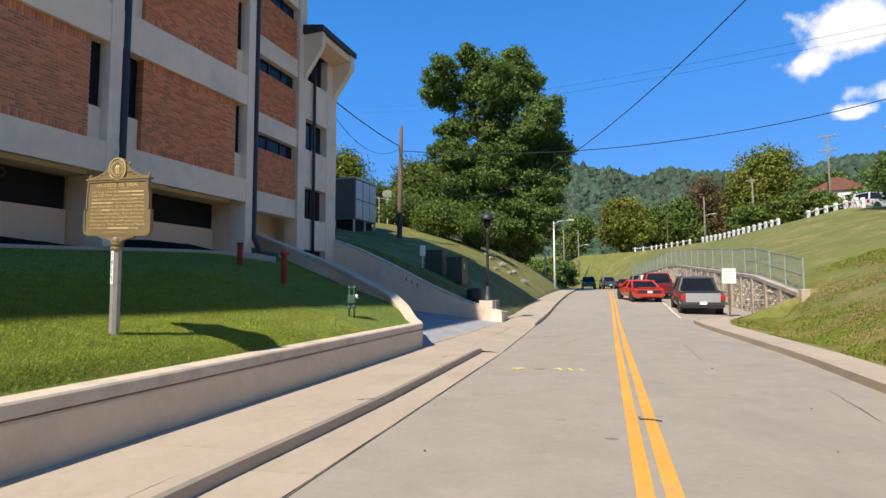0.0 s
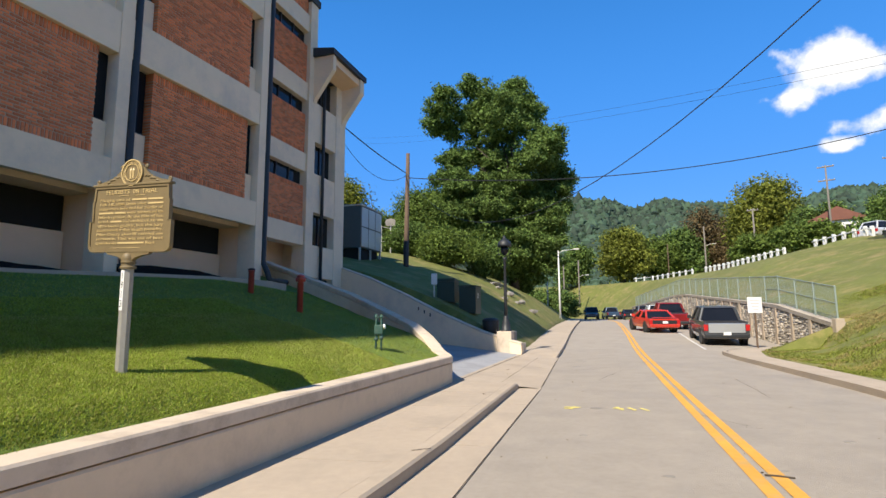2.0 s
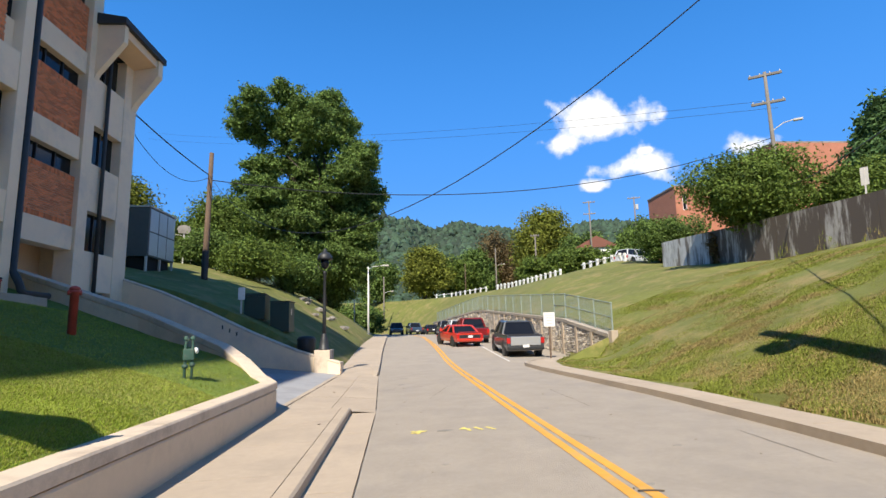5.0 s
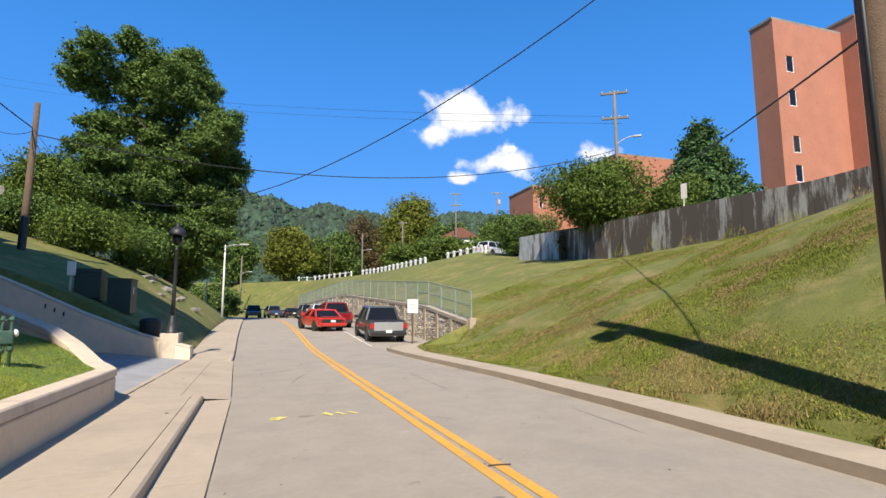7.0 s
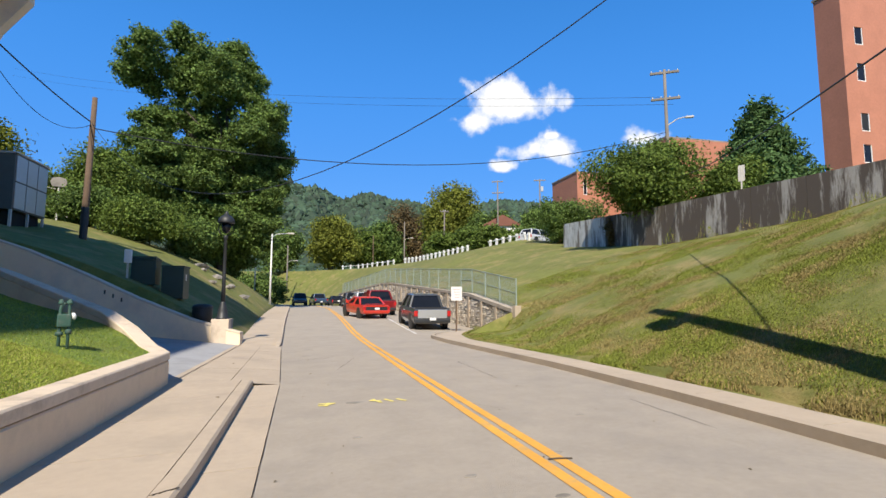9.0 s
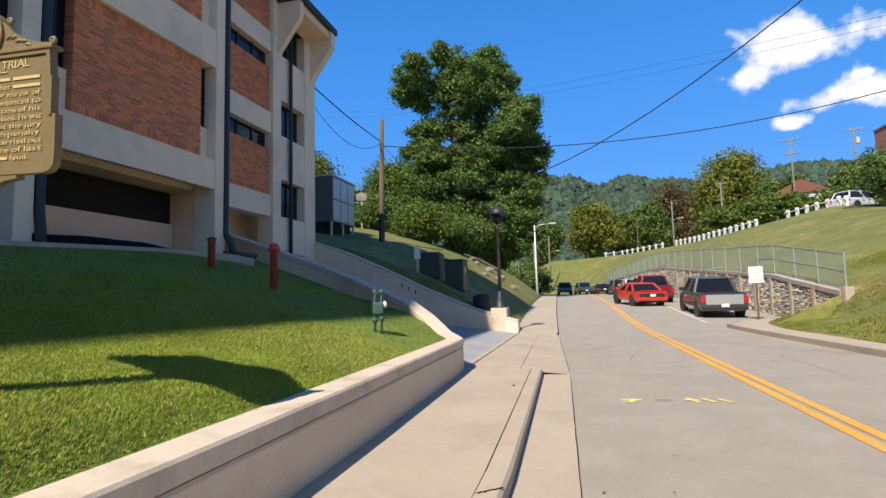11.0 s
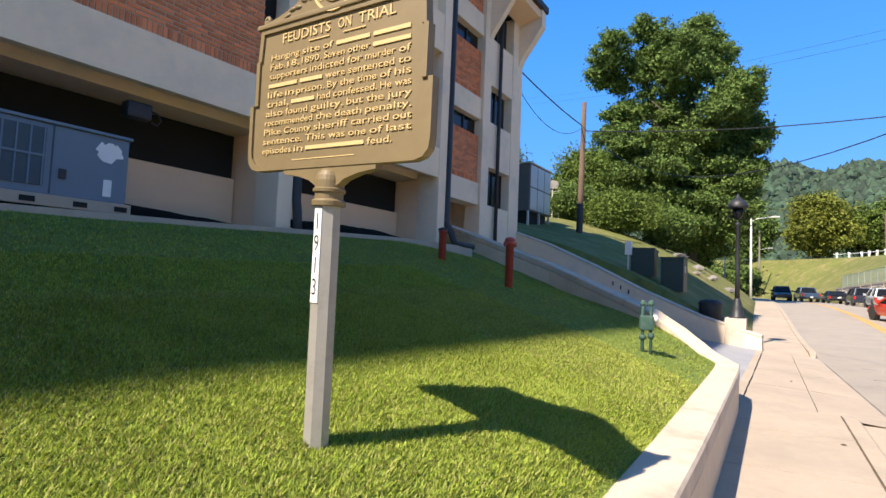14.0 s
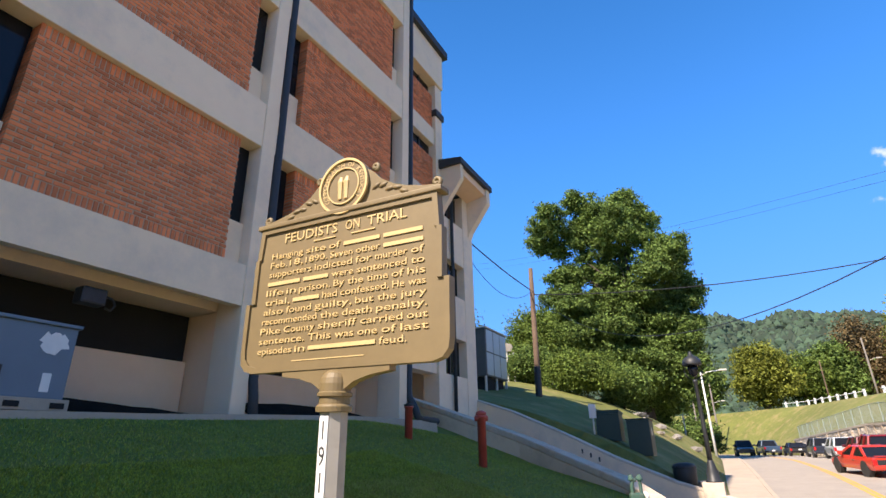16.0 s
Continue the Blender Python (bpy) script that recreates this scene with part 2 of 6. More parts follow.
ROAD_WHITE = mat("road_white", (0.62, 0.60, 0.57), 0.85, var=0.12, scale=9, stain=(0.36, 0.34, 0.32), stain_scale=3, stain_amount=0.6)
SPRAY = mat("spray_yellow", (0.74, 0.62, 0.16), 0.85, var=0.1, scale=30, stain=(0.34, 0.32, 0.28), stain_scale=14, stain_amount=0.7)
STONE = mat("stone", (0.56, 0.49, 0.40), 0.92, var=0.35, scale=6, bump=0.6, bump_scale=25, island=0.9)
STONE_BACK = mat("stone_joint", (0.30, 0.26, 0.21), 0.95, var=0.3, scale=6)
CONC_OLD = mat("weathered_concrete", (0.26, 0.235, 0.205), 0.93, var=0.25, scale=3, bump=0.4, bump_scale=20, stain=(0.10, 0.085, 0.07), stain_scale=1.3, stain_amount=0.8)


def streaked(name, pale, dark, amount):
    """Old concrete with runs of dirt and flaked pale patches drawn out downwards."""
    m = mat(name, pale, 0.93, var=0.25, scale=1.6, bump=0.4, bump_scale=16)
    n, l = m.node_tree.nodes, m.node_tree.links
    p = n["Principled BSDF"]
    src = p.inputs["Base Color"].links[0].from_socket
    g = n.new("ShaderNodeNewGeometry")
    mp = n.new("ShaderNodeMapping")
    mp.inputs["Scale"].default_value = (0.75, 0.75, 0.13)
    l.new(g.outputs["Position"], mp.inputs["Vector"])
    nz = n.new("ShaderNodeTexNoise")
    nz.inputs["Scale"].default_value = 1.7
    nz.inputs["Detail"].default_value = 9
    nz.inputs["Roughness"].default_value = 0.72
    l.new(mp.outputs[0], nz.inputs["Vector"])
    rp = n.new("ShaderNodeMapRange")
    rp.inputs["From Min"].default_value = 0.57 - amount * 0.2
    rp.inputs["From Max"].default_value = 0.66 - amount * 0.2
    rp.inputs["To Min"].default_value = 1.0
    rp.inputs["To Max"].default_value = 0.0
    l.new(nz.outputs["Fac"], rp.inputs["Value"])
    mx = n.new("ShaderNodeMix")
    mx.data_type = "RGBA"
    l.new(rp.outputs[0], mx.inputs["Factor"])
    l.new(src, mx.inputs["A"])
    mx.inputs["B"].default_value = (*dark, 1)
    l.new(mx.outputs["Result"], p.inputs["Base Color"])
    return m


CONC_STREAK = streaked("streaked_concrete", (0.44, 0.405, 0.36), (0.115, 0.090, 0.072), 0.36)
CONC_PALE = streaked("pale_streaked_concrete", (0.58, 0.59, 0.58), (0.17, 0.15, 0.13), 0.75)
RUBBER = mat("rubber", (0.018, 0.018, 0.018), 0.85, var=0.2, scale=20)
CHROME = mat("bright_metal", (0.55, 0.55, 0.56), 0.25, 0.9, var=0.05, scale=8)
TAIL = mat("tail_light", (0.45, 0.02, 0.02), 0.25, var=0.1, scale=10)
ROOF_DARK = mat("dark_roofing", (0.035, 0.038, 0.042), 0.7, var=0.2, scale=6)
FENCE_GREY = mat("fence_green_grey", (0.30, 0.36, 0.32), 0.5, 0.3, var=0.1, scale=9)
PORCELAIN = mat("insulator", (0.5, 0.5, 0.48), 0.4, var=0.1, scale=10)


# ---- helpers ----
def interp(x, xs, ys):
    return float(np.interp(x, xs, ys))


def mesh_ob(name, verts, faces, material, smooth=False):
    me = bpy.data.meshes.new(name)
    me.from_pydata([tuple(v) for v in verts], [], faces)
    me.update()
    if smooth:
        me.polygons.foreach_set("use_smooth", [True] * len(me.polygons))
    me.materials.append(material)
    return new(name, me)


def part(name, bm, material, parent, label="", smooth=False):
    """One bmesh as one mesh object under a thing or a part."""
    me = bpy.data.meshes.new(name)
    bmesh.ops.recalc_face_normals(bm, faces=bm.faces)
    bm.to_mesh(me)
    bm.free()
    if smooth:
        me.polygons.foreach_set("use_smooth", [True] * len(me.polygons))
    me.materials.append(material)
    ob = new(name, me)
    ob.parent = parent
    if label:
        ob["label"] = label
    return ob


def thing(name, m, label, category, group="", kind=""):
    e = new(name)
    e.empty_display_size = 0.2
    e.matrix_world = m
    return tagged(e, label, category, group, kind)


def solid(name, bm, material, label="", category="", group="", kind="", smooth=False):
    ob = part(name, bm, material, None, "", smooth)
    return tagged(ob, label, category, group, kind)


def box(bm, x0, x1, y0, y1, z0, z1, bevel=0.0):
    vs = [bm.verts.new((x, y, z)) for x in (x0, x1) for y in (y0, y1) for z in (z0, z1)]
    fs = [bm.faces.new([vs[i] for i in f]) for f in ((0, 1, 3, 2), (4, 6, 7, 5), (0, 4, 5, 1), (2, 3, 7, 6), (0, 2, 6, 4), (1, 5, 7, 3))]
    if bevel:
        es = list({e for f in fs for e in f.edges})
        bmesh.ops.bevel(bm, geom=es, offset=bevel, segments=2, affect="EDGES", profile=0.6)
    return bm


def B(*args, **kw):
    return box(bmesh.new(), *args, **kw)


def prism(bm, outline, lo, hi, axis="z"):
    """Extrude a 2D outline between lo and hi. axis z: outline (x, y); x: (y, z); y: (x, z)."""
    put = {"z": lambda a, b, c: (a, b, c), "x": lambda a, b, c: (c, a, b), "y": lambda a, b, c: (a, c, b)}[axis]
    n = len(outline)
    lo_v = [bm.verts.new(put(a, b, lo)) for a, b in outline]
    hi_v = [bm.verts.new(put(a, b, hi)) for a, b in outline]
    bm.faces.new(lo_v[::-1])
    bm.faces.new(hi_v)
    for i in range(n):
        j = (i + 1) % n
        bm.faces.new((lo_v[i], lo_v[j], hi_v[j], hi_v[i]))
    return bm


def lathe(bm, rings, sides=12, x=0.0, y=0.0):
    """Surface of revolution from (radius, z) rings, closed at both ends."""
    prev = None
    for r, z in rings:
        ring = [bm.verts.new((x + r * math.cos(2 * math.pi * i / sides), y + r * math.sin(2 * math.pi * i / sides), z)) for i in range(sides)]
        if prev:
            for i in range(sides):
                j = (i + 1) % sides
                bm.faces.new((prev[i], prev[j], ring[j], ring[i]))
        else:
            bm.faces.new(ring[::-1])
        prev = ring
    bm.faces.new(prev)
    return bm


def tube(bm, points, radius, sides=8):
    """A round tube along points; radius may be a number or one for each point."""
    pts = [Vector(p) for p in points]
    rs = radius if isinstance(radius, (list, tuple)) else [radius] * len(pts)
    prev = None
    for i, p in enumerate(pts):
        d = (pts[min(i + 1, len(pts) - 1)] - pts[max(i - 1, 0)]).normalized()
        a = d.orthogonal().normalized() if prev is None else (a0 - d * a0.dot(d)).normalized()
        a0 = a
        b = d.cross(a)
        ring = [bm.verts.new(p + rs[i] * (a * math.cos(2 * math.pi * k / sides) + b * math.sin(2 * math.pi * k / sides))) for k in range(sides)]
        if prev:
            for k in range(sides):
                j = (k + 1) % sides
                bm.faces.new((prev[k], prev[j], ring[j], ring[k]))
        else:
            bm.faces.new(ring[::-1])
        prev = ring
    bm.faces.new(prev)
    return bm


def sheet(name, us, vs, f, material, smooth=True):
    """A grid surface: f(u, v) gives each point."""
    verts = [f(u, v) for u in us for v in vs]
    n = len(vs)
    faces = [(i * n + j, (i + 1) * n + j, (i + 1) * n + j + 1, i * n + j + 1) for i in range(len(us) - 1) for j in range(n - 1)]
    return mesh_ob(name, verts, faces, material, smooth)


# ---- plan ----
D = Vector((0.150, 0.9887, 0))          # along the facade
N = Vector((0.9887, -0.150, 0))         # out of the facade, towards the street
FRONT = N * -12.6
M_B = Matrix(((D.x, -N.x, 0, FRONT.x), (D.y, -N.y, 0, FRONT.y), (0, 0, 1, 0), (0, 0, 0, 1)))


# the main block stands a little askew to the wall along the street
D2 = Vector((0.1807, 0.9835, 0))
N2 = Vector((0.9835, -0.1807, 0))
FRONT2 = N2 * -12.36
M_H = Matrix(((D2.x, -N2.x, 0, FRONT2.x), (D2.y, -N2.y, 0, FRONT2.y), (0, 0, 1, 0), (0, 0, 0, 1)))


def WH(u, v, z=0.0):
    return D2 * u + N2 * v + FRONT2 + Vector((0, 0, z))


def edging_z(u):
    """Top of the edging between lawn and building."""
    return interp(u, [-20, 5, 8, 10, 12.3, 15], [2.20, 2.28, 2.37, 2.46, 2.55, 2.56])


def W(u, v, z=0.0):
    return D * u + N * v + FRONT + Vector((0, 0, z))


def road_z(y):
    return 0.0 if y < 22 else (0.00279 * (y - 22) ** 2 if y < 32 else 1.15 * (1 - math.exp(-(y - 27) / 18)))


Y_L, X_L = [-40, 4.8, 7.6, 13.6, 22, 32.7, 57, 75, 95, 110, 125, 150], [-6.0, -1.22, -0.88, -0.15, 0.62, 1.75, 4.5, 6.2, 6.0, 2.5, -6, -30]
Y_R, X_R = [-40, 5.3, 9.2, 13.4, 21.6, 24.4, 25.6, 26.8, 28, 30.1, 55, 85, 100, 115, 130, 150], [-1.0, 4.72, 5.42, 6.02, 6.62, 7.0, 7.6, 9.3, 11.0, 11.35, 13.5, 14.5, 13.5, 9, 0, -20]
Y_Y, X_Y = [-40, 5.5, 14.8, 31.5, 57, 75, 95, 110, 130], [-4.3, 1.53, 2.72, 4.93, 8.2, 9.7, 9.4, 5.6, -4]


def x_left(y):
    return interp(y, Y_L, X_L)


def x_right(y):
    return interp(y, Y_R, X_R)


def x_back(y):
    """Back edge of the pavement beside the slope."""
    return interp(y, [-40, 5.3, 9.2, 13.4, 21.6, 24.4, 26, 27.6, 28.2], [-0.2, 5.5, 6.2, 6.8, 7.5, 8.4, 9.4, 11.0, 11.2]) if y < 28.2 else x_right(y) + 0.2


def stone_x(y):
    return interp(y, [24.3, 30.1, 55, 85], [11.05, 11.55, 13.75, 14.75])


def stone_top(y):
    return interp(y, [24.3, 30.1, 55, 85], [1.25, 2.07, 3.66, 2.95])


Y_C = [-60, 3, 9, 13, 17, 27.5, 40.8, 51.7, 78, 105, 125, 140, 170]
X_C = [12, 20.1, 21.0, 21.6, 22.15, 23.65, 25.6, 28, 25.5, 22, 13, 3, -25]
Z_C = [7.5, 7.4, 6.6, 5.7, 5.15, 5.06, 6.3, 8.3, 7.8, 8.2, 8.6, 9.2, 9.5]


def crest_x(y):
    return interp(y, Y_C, X_C)


def hill_right(x, y):
    z0, x0 = road_z(y) + 0.13, x_back(y)
    if 24.3 <= y <= 85:
        if x < stone_x(y) + 0.2:
            return z0 + max(0.0, x - x0) * 0.12
        x0, z0 = stone_x(y) + 0.2, stone_top(y) - 0.05
    elif y > 85:
        z0 += interp(y, [85, 95], [stone_top(85) - 1.3, 0])
    if y < 24.3:
        flat = interp(y, [13, 19, 24.3], [0, 1.0, 2.4])
        if x < x0 + flat:
            return z0 + 0.07 * (x - x0)
        z0, x0 = z0 + 0.07 * flat, x0 + flat
        if y > 20.0:
            # bank running up to the end of the stone wall
            k = (y - 20.0) / 4.3
            end = hill_right(max(x, 11.26), 24.31) - 1.0 * max(0.0, 11.26 - x)
            xc, zc = crest_x(y), interp(y, Y_C, Z_C)
            if x < xc:
                base = z0 + (zc - z0) * (1 - (1 - max(0.0, (x - x0) / (xc - x0))) ** 1.25)
                return max(base, base + (end - base) * k * k * (3 - 2 * k))
    xc, zc = crest_x(y), interp(y, Y_C, Z_C)
    if x > xc:
        if y < 40.8:
            return interp(y, [-60, 8, 14.6, 27.5, 40.8], [8.6, 7.6, 6.75, 7.3, 8.05]) + 0.02 * (x - xc)
        return zc + 0.012 * (x - xc)
    t = (x - x0) / max(xc - x0, 0.1)
    return z0 + (zc - z0) * (1 - (1 - min(max(t, 0), 1)) ** 1.25)


def ramp_line(x):
    """y of the far face of the driveway's far wall."""
    return 22.75 + (-1.2 - x) * 0.33


def hill_left(x, y):
    low = -0.4
    if y < ramp_line(x) or x < -16 and y < 27:
        return low
    e = x_left(y) - 1.55
    s = e - x
    z = road_z(y) + 0.1 + (0 if s < 0 else interp(y, [23, 27, 34, 43], [5.4, 5.6, 6.3, 7.3]) * (1 - math.exp(-s / 7.5)))
    k = min(1.0, (y - ramp_line(x)) / 0.5)
    if y > 60:
        z -= interp(y, [60, 75, 100], [0, 1.2, 4.5]) * min(1, s / 10)
    return low + (z - low) * k


def ground_z(x, y):
    xl, xr = x_left(y), x_back(y)
    if x > xr:
        return hill_right(x, y)
    if x < xl - 1.5:
        return hill_left(x, y)
    return road_z(y) - 0.35


# ---- ground ----
def steps(a, b, d):
    return list(np.arange(a, b, d))


GY = steps(-40, 0, 2) + steps(0, 21.6, 0.6) + steps(21.6, 28.6, 0.2) + steps(28.6, 62, 0.9) + steps(62, 150, 3) + [150, 165, 185, 220, 300, 450, 800, 1500, 2500]
LS = [0.0, 0.4, 0.8, 1.3, 1.9, 2.6, 3.4, 4.3, 5.3, 6.4, 7.6, 9, 10.5, 12.2, 14, 16, 19, 23, 30, 45, 80, 160, 400, 1000, 2200]
FR = [0.0, 0.02, 0.05, 0.09] + [0.13 + 0.87 * i / 26 for i in range(27)]
RS = [0.35, 0.8, 2, 5, 10, 20, 40, 80, 160, 400, 1000, 2200]


def ground_row(y):
    row = []
    xl, xb = x_left(y) - 1.5, x_back(y)
    for s in LS[::-1]:
        x = xl - s - 0.01
        bump = 0.10 * noise.noise((x * 0.35, y * 0.35, 0)) * min(1, s / 2)
        row.append((x, y, hill_left(x, y) + bump))
    row.append((xl, y, road_z(y) - 0.35))
    row.append((xb - 0.01, y, road_z(y) - 0.35))
    row.append((xb, y, road_z(y) + 0.12))
    walled = 24.3 <= y <= 85
    sx = stone_x(y) if walled else xb + 0.02
    row.append((0.5 * (xb + sx), y, hill_right(0.5 * (xb + sx), y)))
    row.append((sx - 0.01, y, hill_right(sx - 0.01, y)))
    row.append((sx + 0.19, y, hill_right(sx + 0.01, y)))
    x0, xc = sx + 0.21, crest_x(y)
    for f in FR:
        x = x0 + (xc - 0.02 - x0) * f
        bump = (0.07 * noise.noise((x * 0.3, y * 0.3, 3)) + 0.03 * noise.noise((x * 1.1, y * 1.1, 5))) * min(1, f * 8) * min(1, (1.02 - f) * 8)
        row.append((x, y, hill_right(x, y) + bump))
    for s in RS:
        row.append((xc + s, y, hill_right(xc + s, y)))
    return row


rows_g = [ground_row(y) for y in GY]
ng = len(rows_g[0])
g_ob = mesh_ob("ground", [v for r in rows_g for v in r],
               [(i * ng + j, i * ng + j + 1, (i + 1) * ng + j + 1, (i + 1) * ng + j) for i in range(len(GY) - 1) for j in range(ng - 1)], GRASS_HILL, True)
tagged(g_ob, "grassy slopes with dry patches above the street", "ground", kind="structure")

# road
RY = steps(-40, 30, 1.0) + steps(30, 150, 2.0)
FRAC = [i / 10 for i in range(11)]
road = sheet("road", RY, FRAC, lambda y, f: (x_left(y) + f * (x_right(y) - x_left(y)), y, road_z(y) + 0.05 * (1 - (2 * f - 1) ** 2)), ASPHALT)
tagged(road, "worn light grey asphalt street with patches", "road", kind="structure")


def road_top(x, y):
    f = (x - x_left(y)) / (x_right(y) - x_left(y))
    return road_z(y) + 0.05 * (1 - (2 * f - 1) ** 2)


def stripe(name, offset, width, y0, y1, material, label, base=None):
    base = base or (lambda y: interp(y, Y_Y, X_Y))
    ys = steps(y0, y1, 1.0) + [y1]
    ob = sheet(name, ys, [-width / 2, width / 2], lambda y, o: (base(y) + offset + o, y, road_top(base(y) + offset + o, y) + 0.006), material)
    return tagged(ob, label, "road marking", kind="structure")


stripe("road_line", -0.10, 0.13, -40, 110, YELLOW, "faded yellow centre line painted on asphalt")
stripe("road_line", 0.10, 0.13, -40, 110, YELLOW, "faded yellow centre line painted on asphalt")
stripe("road_line", 0, 0.10, 26.4, 84, ROAD_WHITE, "worn white line along the parking lane",
       lambda y: interp(y, [26, 52, 85], [7.0, 10.9, 12.2]))

# yellow utility spray marks across the lane
for k, (a, b) in enumerate((((0.18, 11.02), (0.42, 11.10)), ((0.20, 11.16), (0.45, 11.12)), ((0.28, 10.95), (0.36, 11.2)), ((0.95, 11.05), (1.12, 11.0)), ((1.02, 11.15), (1.08, 10.85)),
                            ((1.2, 11.1), (1.27, 10.85)), ((1.38, 11.05), (1.46, 10.82)))):
    bm = bmesh.new()
    p, q = Vector((a[0], a[1], 0)), Vector((b[0], b[1], 0))
    s = (q - p).normalized().cross(Vector((0, 0, 1))) * 0.028
    bm.faces.new([bm.verts.new((c.x, c.y, road_top(c.x, c.y) + 0.007)) for c in (p + s, q + s * 0.8, q - s, p - s * 1.2)])
    solid("spray_mark", bm, SPRAY, "yellow sprayed utility mark on the asphalt", "road marking", "utility marks on the street", "structure")
# valve cover, tar spots and scraps
rng = random.Random(5)
for x, y, r in ((0.72, 11.05, 0.11), (0.9, 7.3, 0.05), (1.35, 6.6, 0.05), (3.3, 9.0, 0.05), (1.0, 18.5, 0.10), (1.3, 20.5, 0.13), (0.3, 9.0, 0.04), (2.0, 7.6, 0.04), (0.7, 6.1, 0.03), (3.0, 12.5, 0.05)):
    bm = bmesh.new()
    lathe(bm, [(r, -0.02), (r, 0.004), (r * 0.8, 0.008)], 11)
    for v in bm.verts:
        v.co.x *= rng.uniform(0.9, 1.6)
        v.co.y *= rng.uniform(0.5, 0.8)
    o = solid("tar_spot", bm, CONC_OLD, "dark tar spot on worn asphalt", "road mark", "tar spots on the street", "structure")
    o.location = (x, y, road_top(x, y))


# ---- pavements and kerbs ----
def strip_solid(name, ys, left, right, top, thick, material, label, category, kind="structure", chamfer=0.0):
    """A solid strip along the street between two edges."""
    prof = len(ys)
    verts, faces = [], []
    for y in ys:
        a, b, z = left(y), right(y), top(y)
        verts += [(a, y, z - thick), (a, y, z), (b - chamfer, y, z), (b, y, z - chamfer), (b, y, z - thick)]
    for i in range(prof - 1):
        o, p = i * 5, i * 5 + 5
        faces += [(o + k, p + k, p + k + 1, o + k + 1) for k in range(4)]
    faces += [(4, 3, 2, 1, 0), tuple(range(5 * prof - 5, 5 * prof))]
    ob = mesh_ob(name, verts, faces, material)
    return tagged(ob, label, category, kind=kind)


def kerb_face(y):
    return interp(y, [-40, 4.3, 7.5, 13.5], [-6.7, -1.93, -1.38, -0.62])


def wall_street(y):
    """x of the street face of the lawn's retaining wall."""
    u = (y - FRONT.y - N.y * 8.6) / D.y
    return W(u, 8.6).x


pave_l = thing("pavement", Matrix(), "sandy beige concrete pavement with joints and stains", "pavement", kind="structure")
# slabs of the near pavement, one by one
y = -14.0
while y < 13.4:
    y2 = min(y + 1.62, 13.45)
    ob = strip_solid("slab", [y + 0.006, (y + y2) / 2, y2 - 0.006], lambda q: wall_street(q) - 0.05, lambda q: kerb_face(q) - 0.198,
                     lambda q: 0.135, 0.3, CONCRETE, "", "", "")
    ob.parent = pave_l
    y = y2
kerb = strip_solid("kerb", steps(-40, 13.2, 1.5) + [13.2, 13.5, 13.7], lambda q: kerb_face(q) - 0.18 + (0.06 if q > 13.6 else 0), lambda q: kerb_face(q) - (0.05 if q > 13.6 else 0),
                   lambda q: 0.145 if q < 13.3 else (0.11 if q < 13.6 else 0.03), 0.3, CONCRETE, "worn concrete kerb with dirty face", "kerb", chamfer=0.025)
gut = thing("gutter", Matrix(), "pale concrete gutter strip beside the kerb", "gutter", kind="structure")
y = -13.0
while y < 13.6:
    y2 = min(y + 3.05, 13.6)
    ob = strip_solid("slab", [y + 0.008, (y + y2) / 2, y2 - 0.008], lambda q: kerb_face(q) - 0.02, lambda q: x_left(q) + 0.02, lambda q: 0.014, 0.3, CONCRETE, "", "", "")
    ob.parent = gut
    y = y2


def apron_z(x, y):
    t = (x - wall_street(y)) / max(x_left(y) - wall_street(y), 0.1)
    return 0.13 - 0.115 * max(0, min(1, t)) ** 1.5


apron = thing("driveway_apron", Matrix(), "flush concrete apron across the driveway mouth", "pavement", kind="structure")
for y0, y1 in ((13.46, 15.6), (15.615, 17.8), (17.815, 20.0), (20.015, 22.3)):
    for f0, f1 in ((0, 0.52), (0.525, 1.0)):
        ob = sheet("slab", [y0, (y0 + y1) / 2, y1], [f0 + (f1 - f0) * i / 4 for i in range(5)],
                   lambda q, f: (wall_street(q) + f * (x_left(q) - wall_street(q)) - (0.3 if f == 0 else 0.0), q, apron_z(wall_street(q) + f * (x_left(q) - wall_street(q)), q)), CONCRETE)
        ob.parent = apron

Y2S = [22.0, 22.6] + steps(23.5, 100, 1.5)
kerb2 = strip_solid("kerb", Y2S, lambda q: x_left(q) - 0.18, lambda q: x_left(q) - (0.0 if q > 22.3 else 0.06), lambda q: road_z(q) + (0.15 if q > 22.3 else 0.03), 0.4, CONCRETE,
                    "worn concrete kerb with dirty face", "kerb", chamfer=0.02)
pave2 = thing("pavement", Matrix(), "pale concrete pavement beside the grass bank", "pavement", kind="structure")
y = 22.05
while y < 98:
    y2 = y + 2.4
    ob = strip_solid("slab", [y + 0.01, y2 - 0.01], lambda q: x_left(q) - 1.58, lambda q: x_left(q) - 0.185, lambda q: road_z(q) + 0.135 - (0.1 if q < 22.2 else 0), 0.4, CONCRETE, "", "", "")
    ob.parent = pave2
    y = y2
pave_r = thing("pavement", Matrix(), "narrow concrete pavement below the grass slope", "pavement", kind="structure")
y = -16.0
while y < 27.4:
    y2 = min(y + 2.1, 27.5)
    ob = strip_solid("slab", [y + 0.008, (y + y2) / 2, y2 - 0.008], lambda q: x_right(q) + 0.175, lambda q: x_back(q) + 0.03, lambda q: 0.145, 0.3, CONCRETE, "", "", "")
    ob.parent = pave_r
    y = y2
RK = steps(-40, 24, 1.5) + [24, 24.6, 25.2, 25.8, 26.4, 27.0, 27.5]
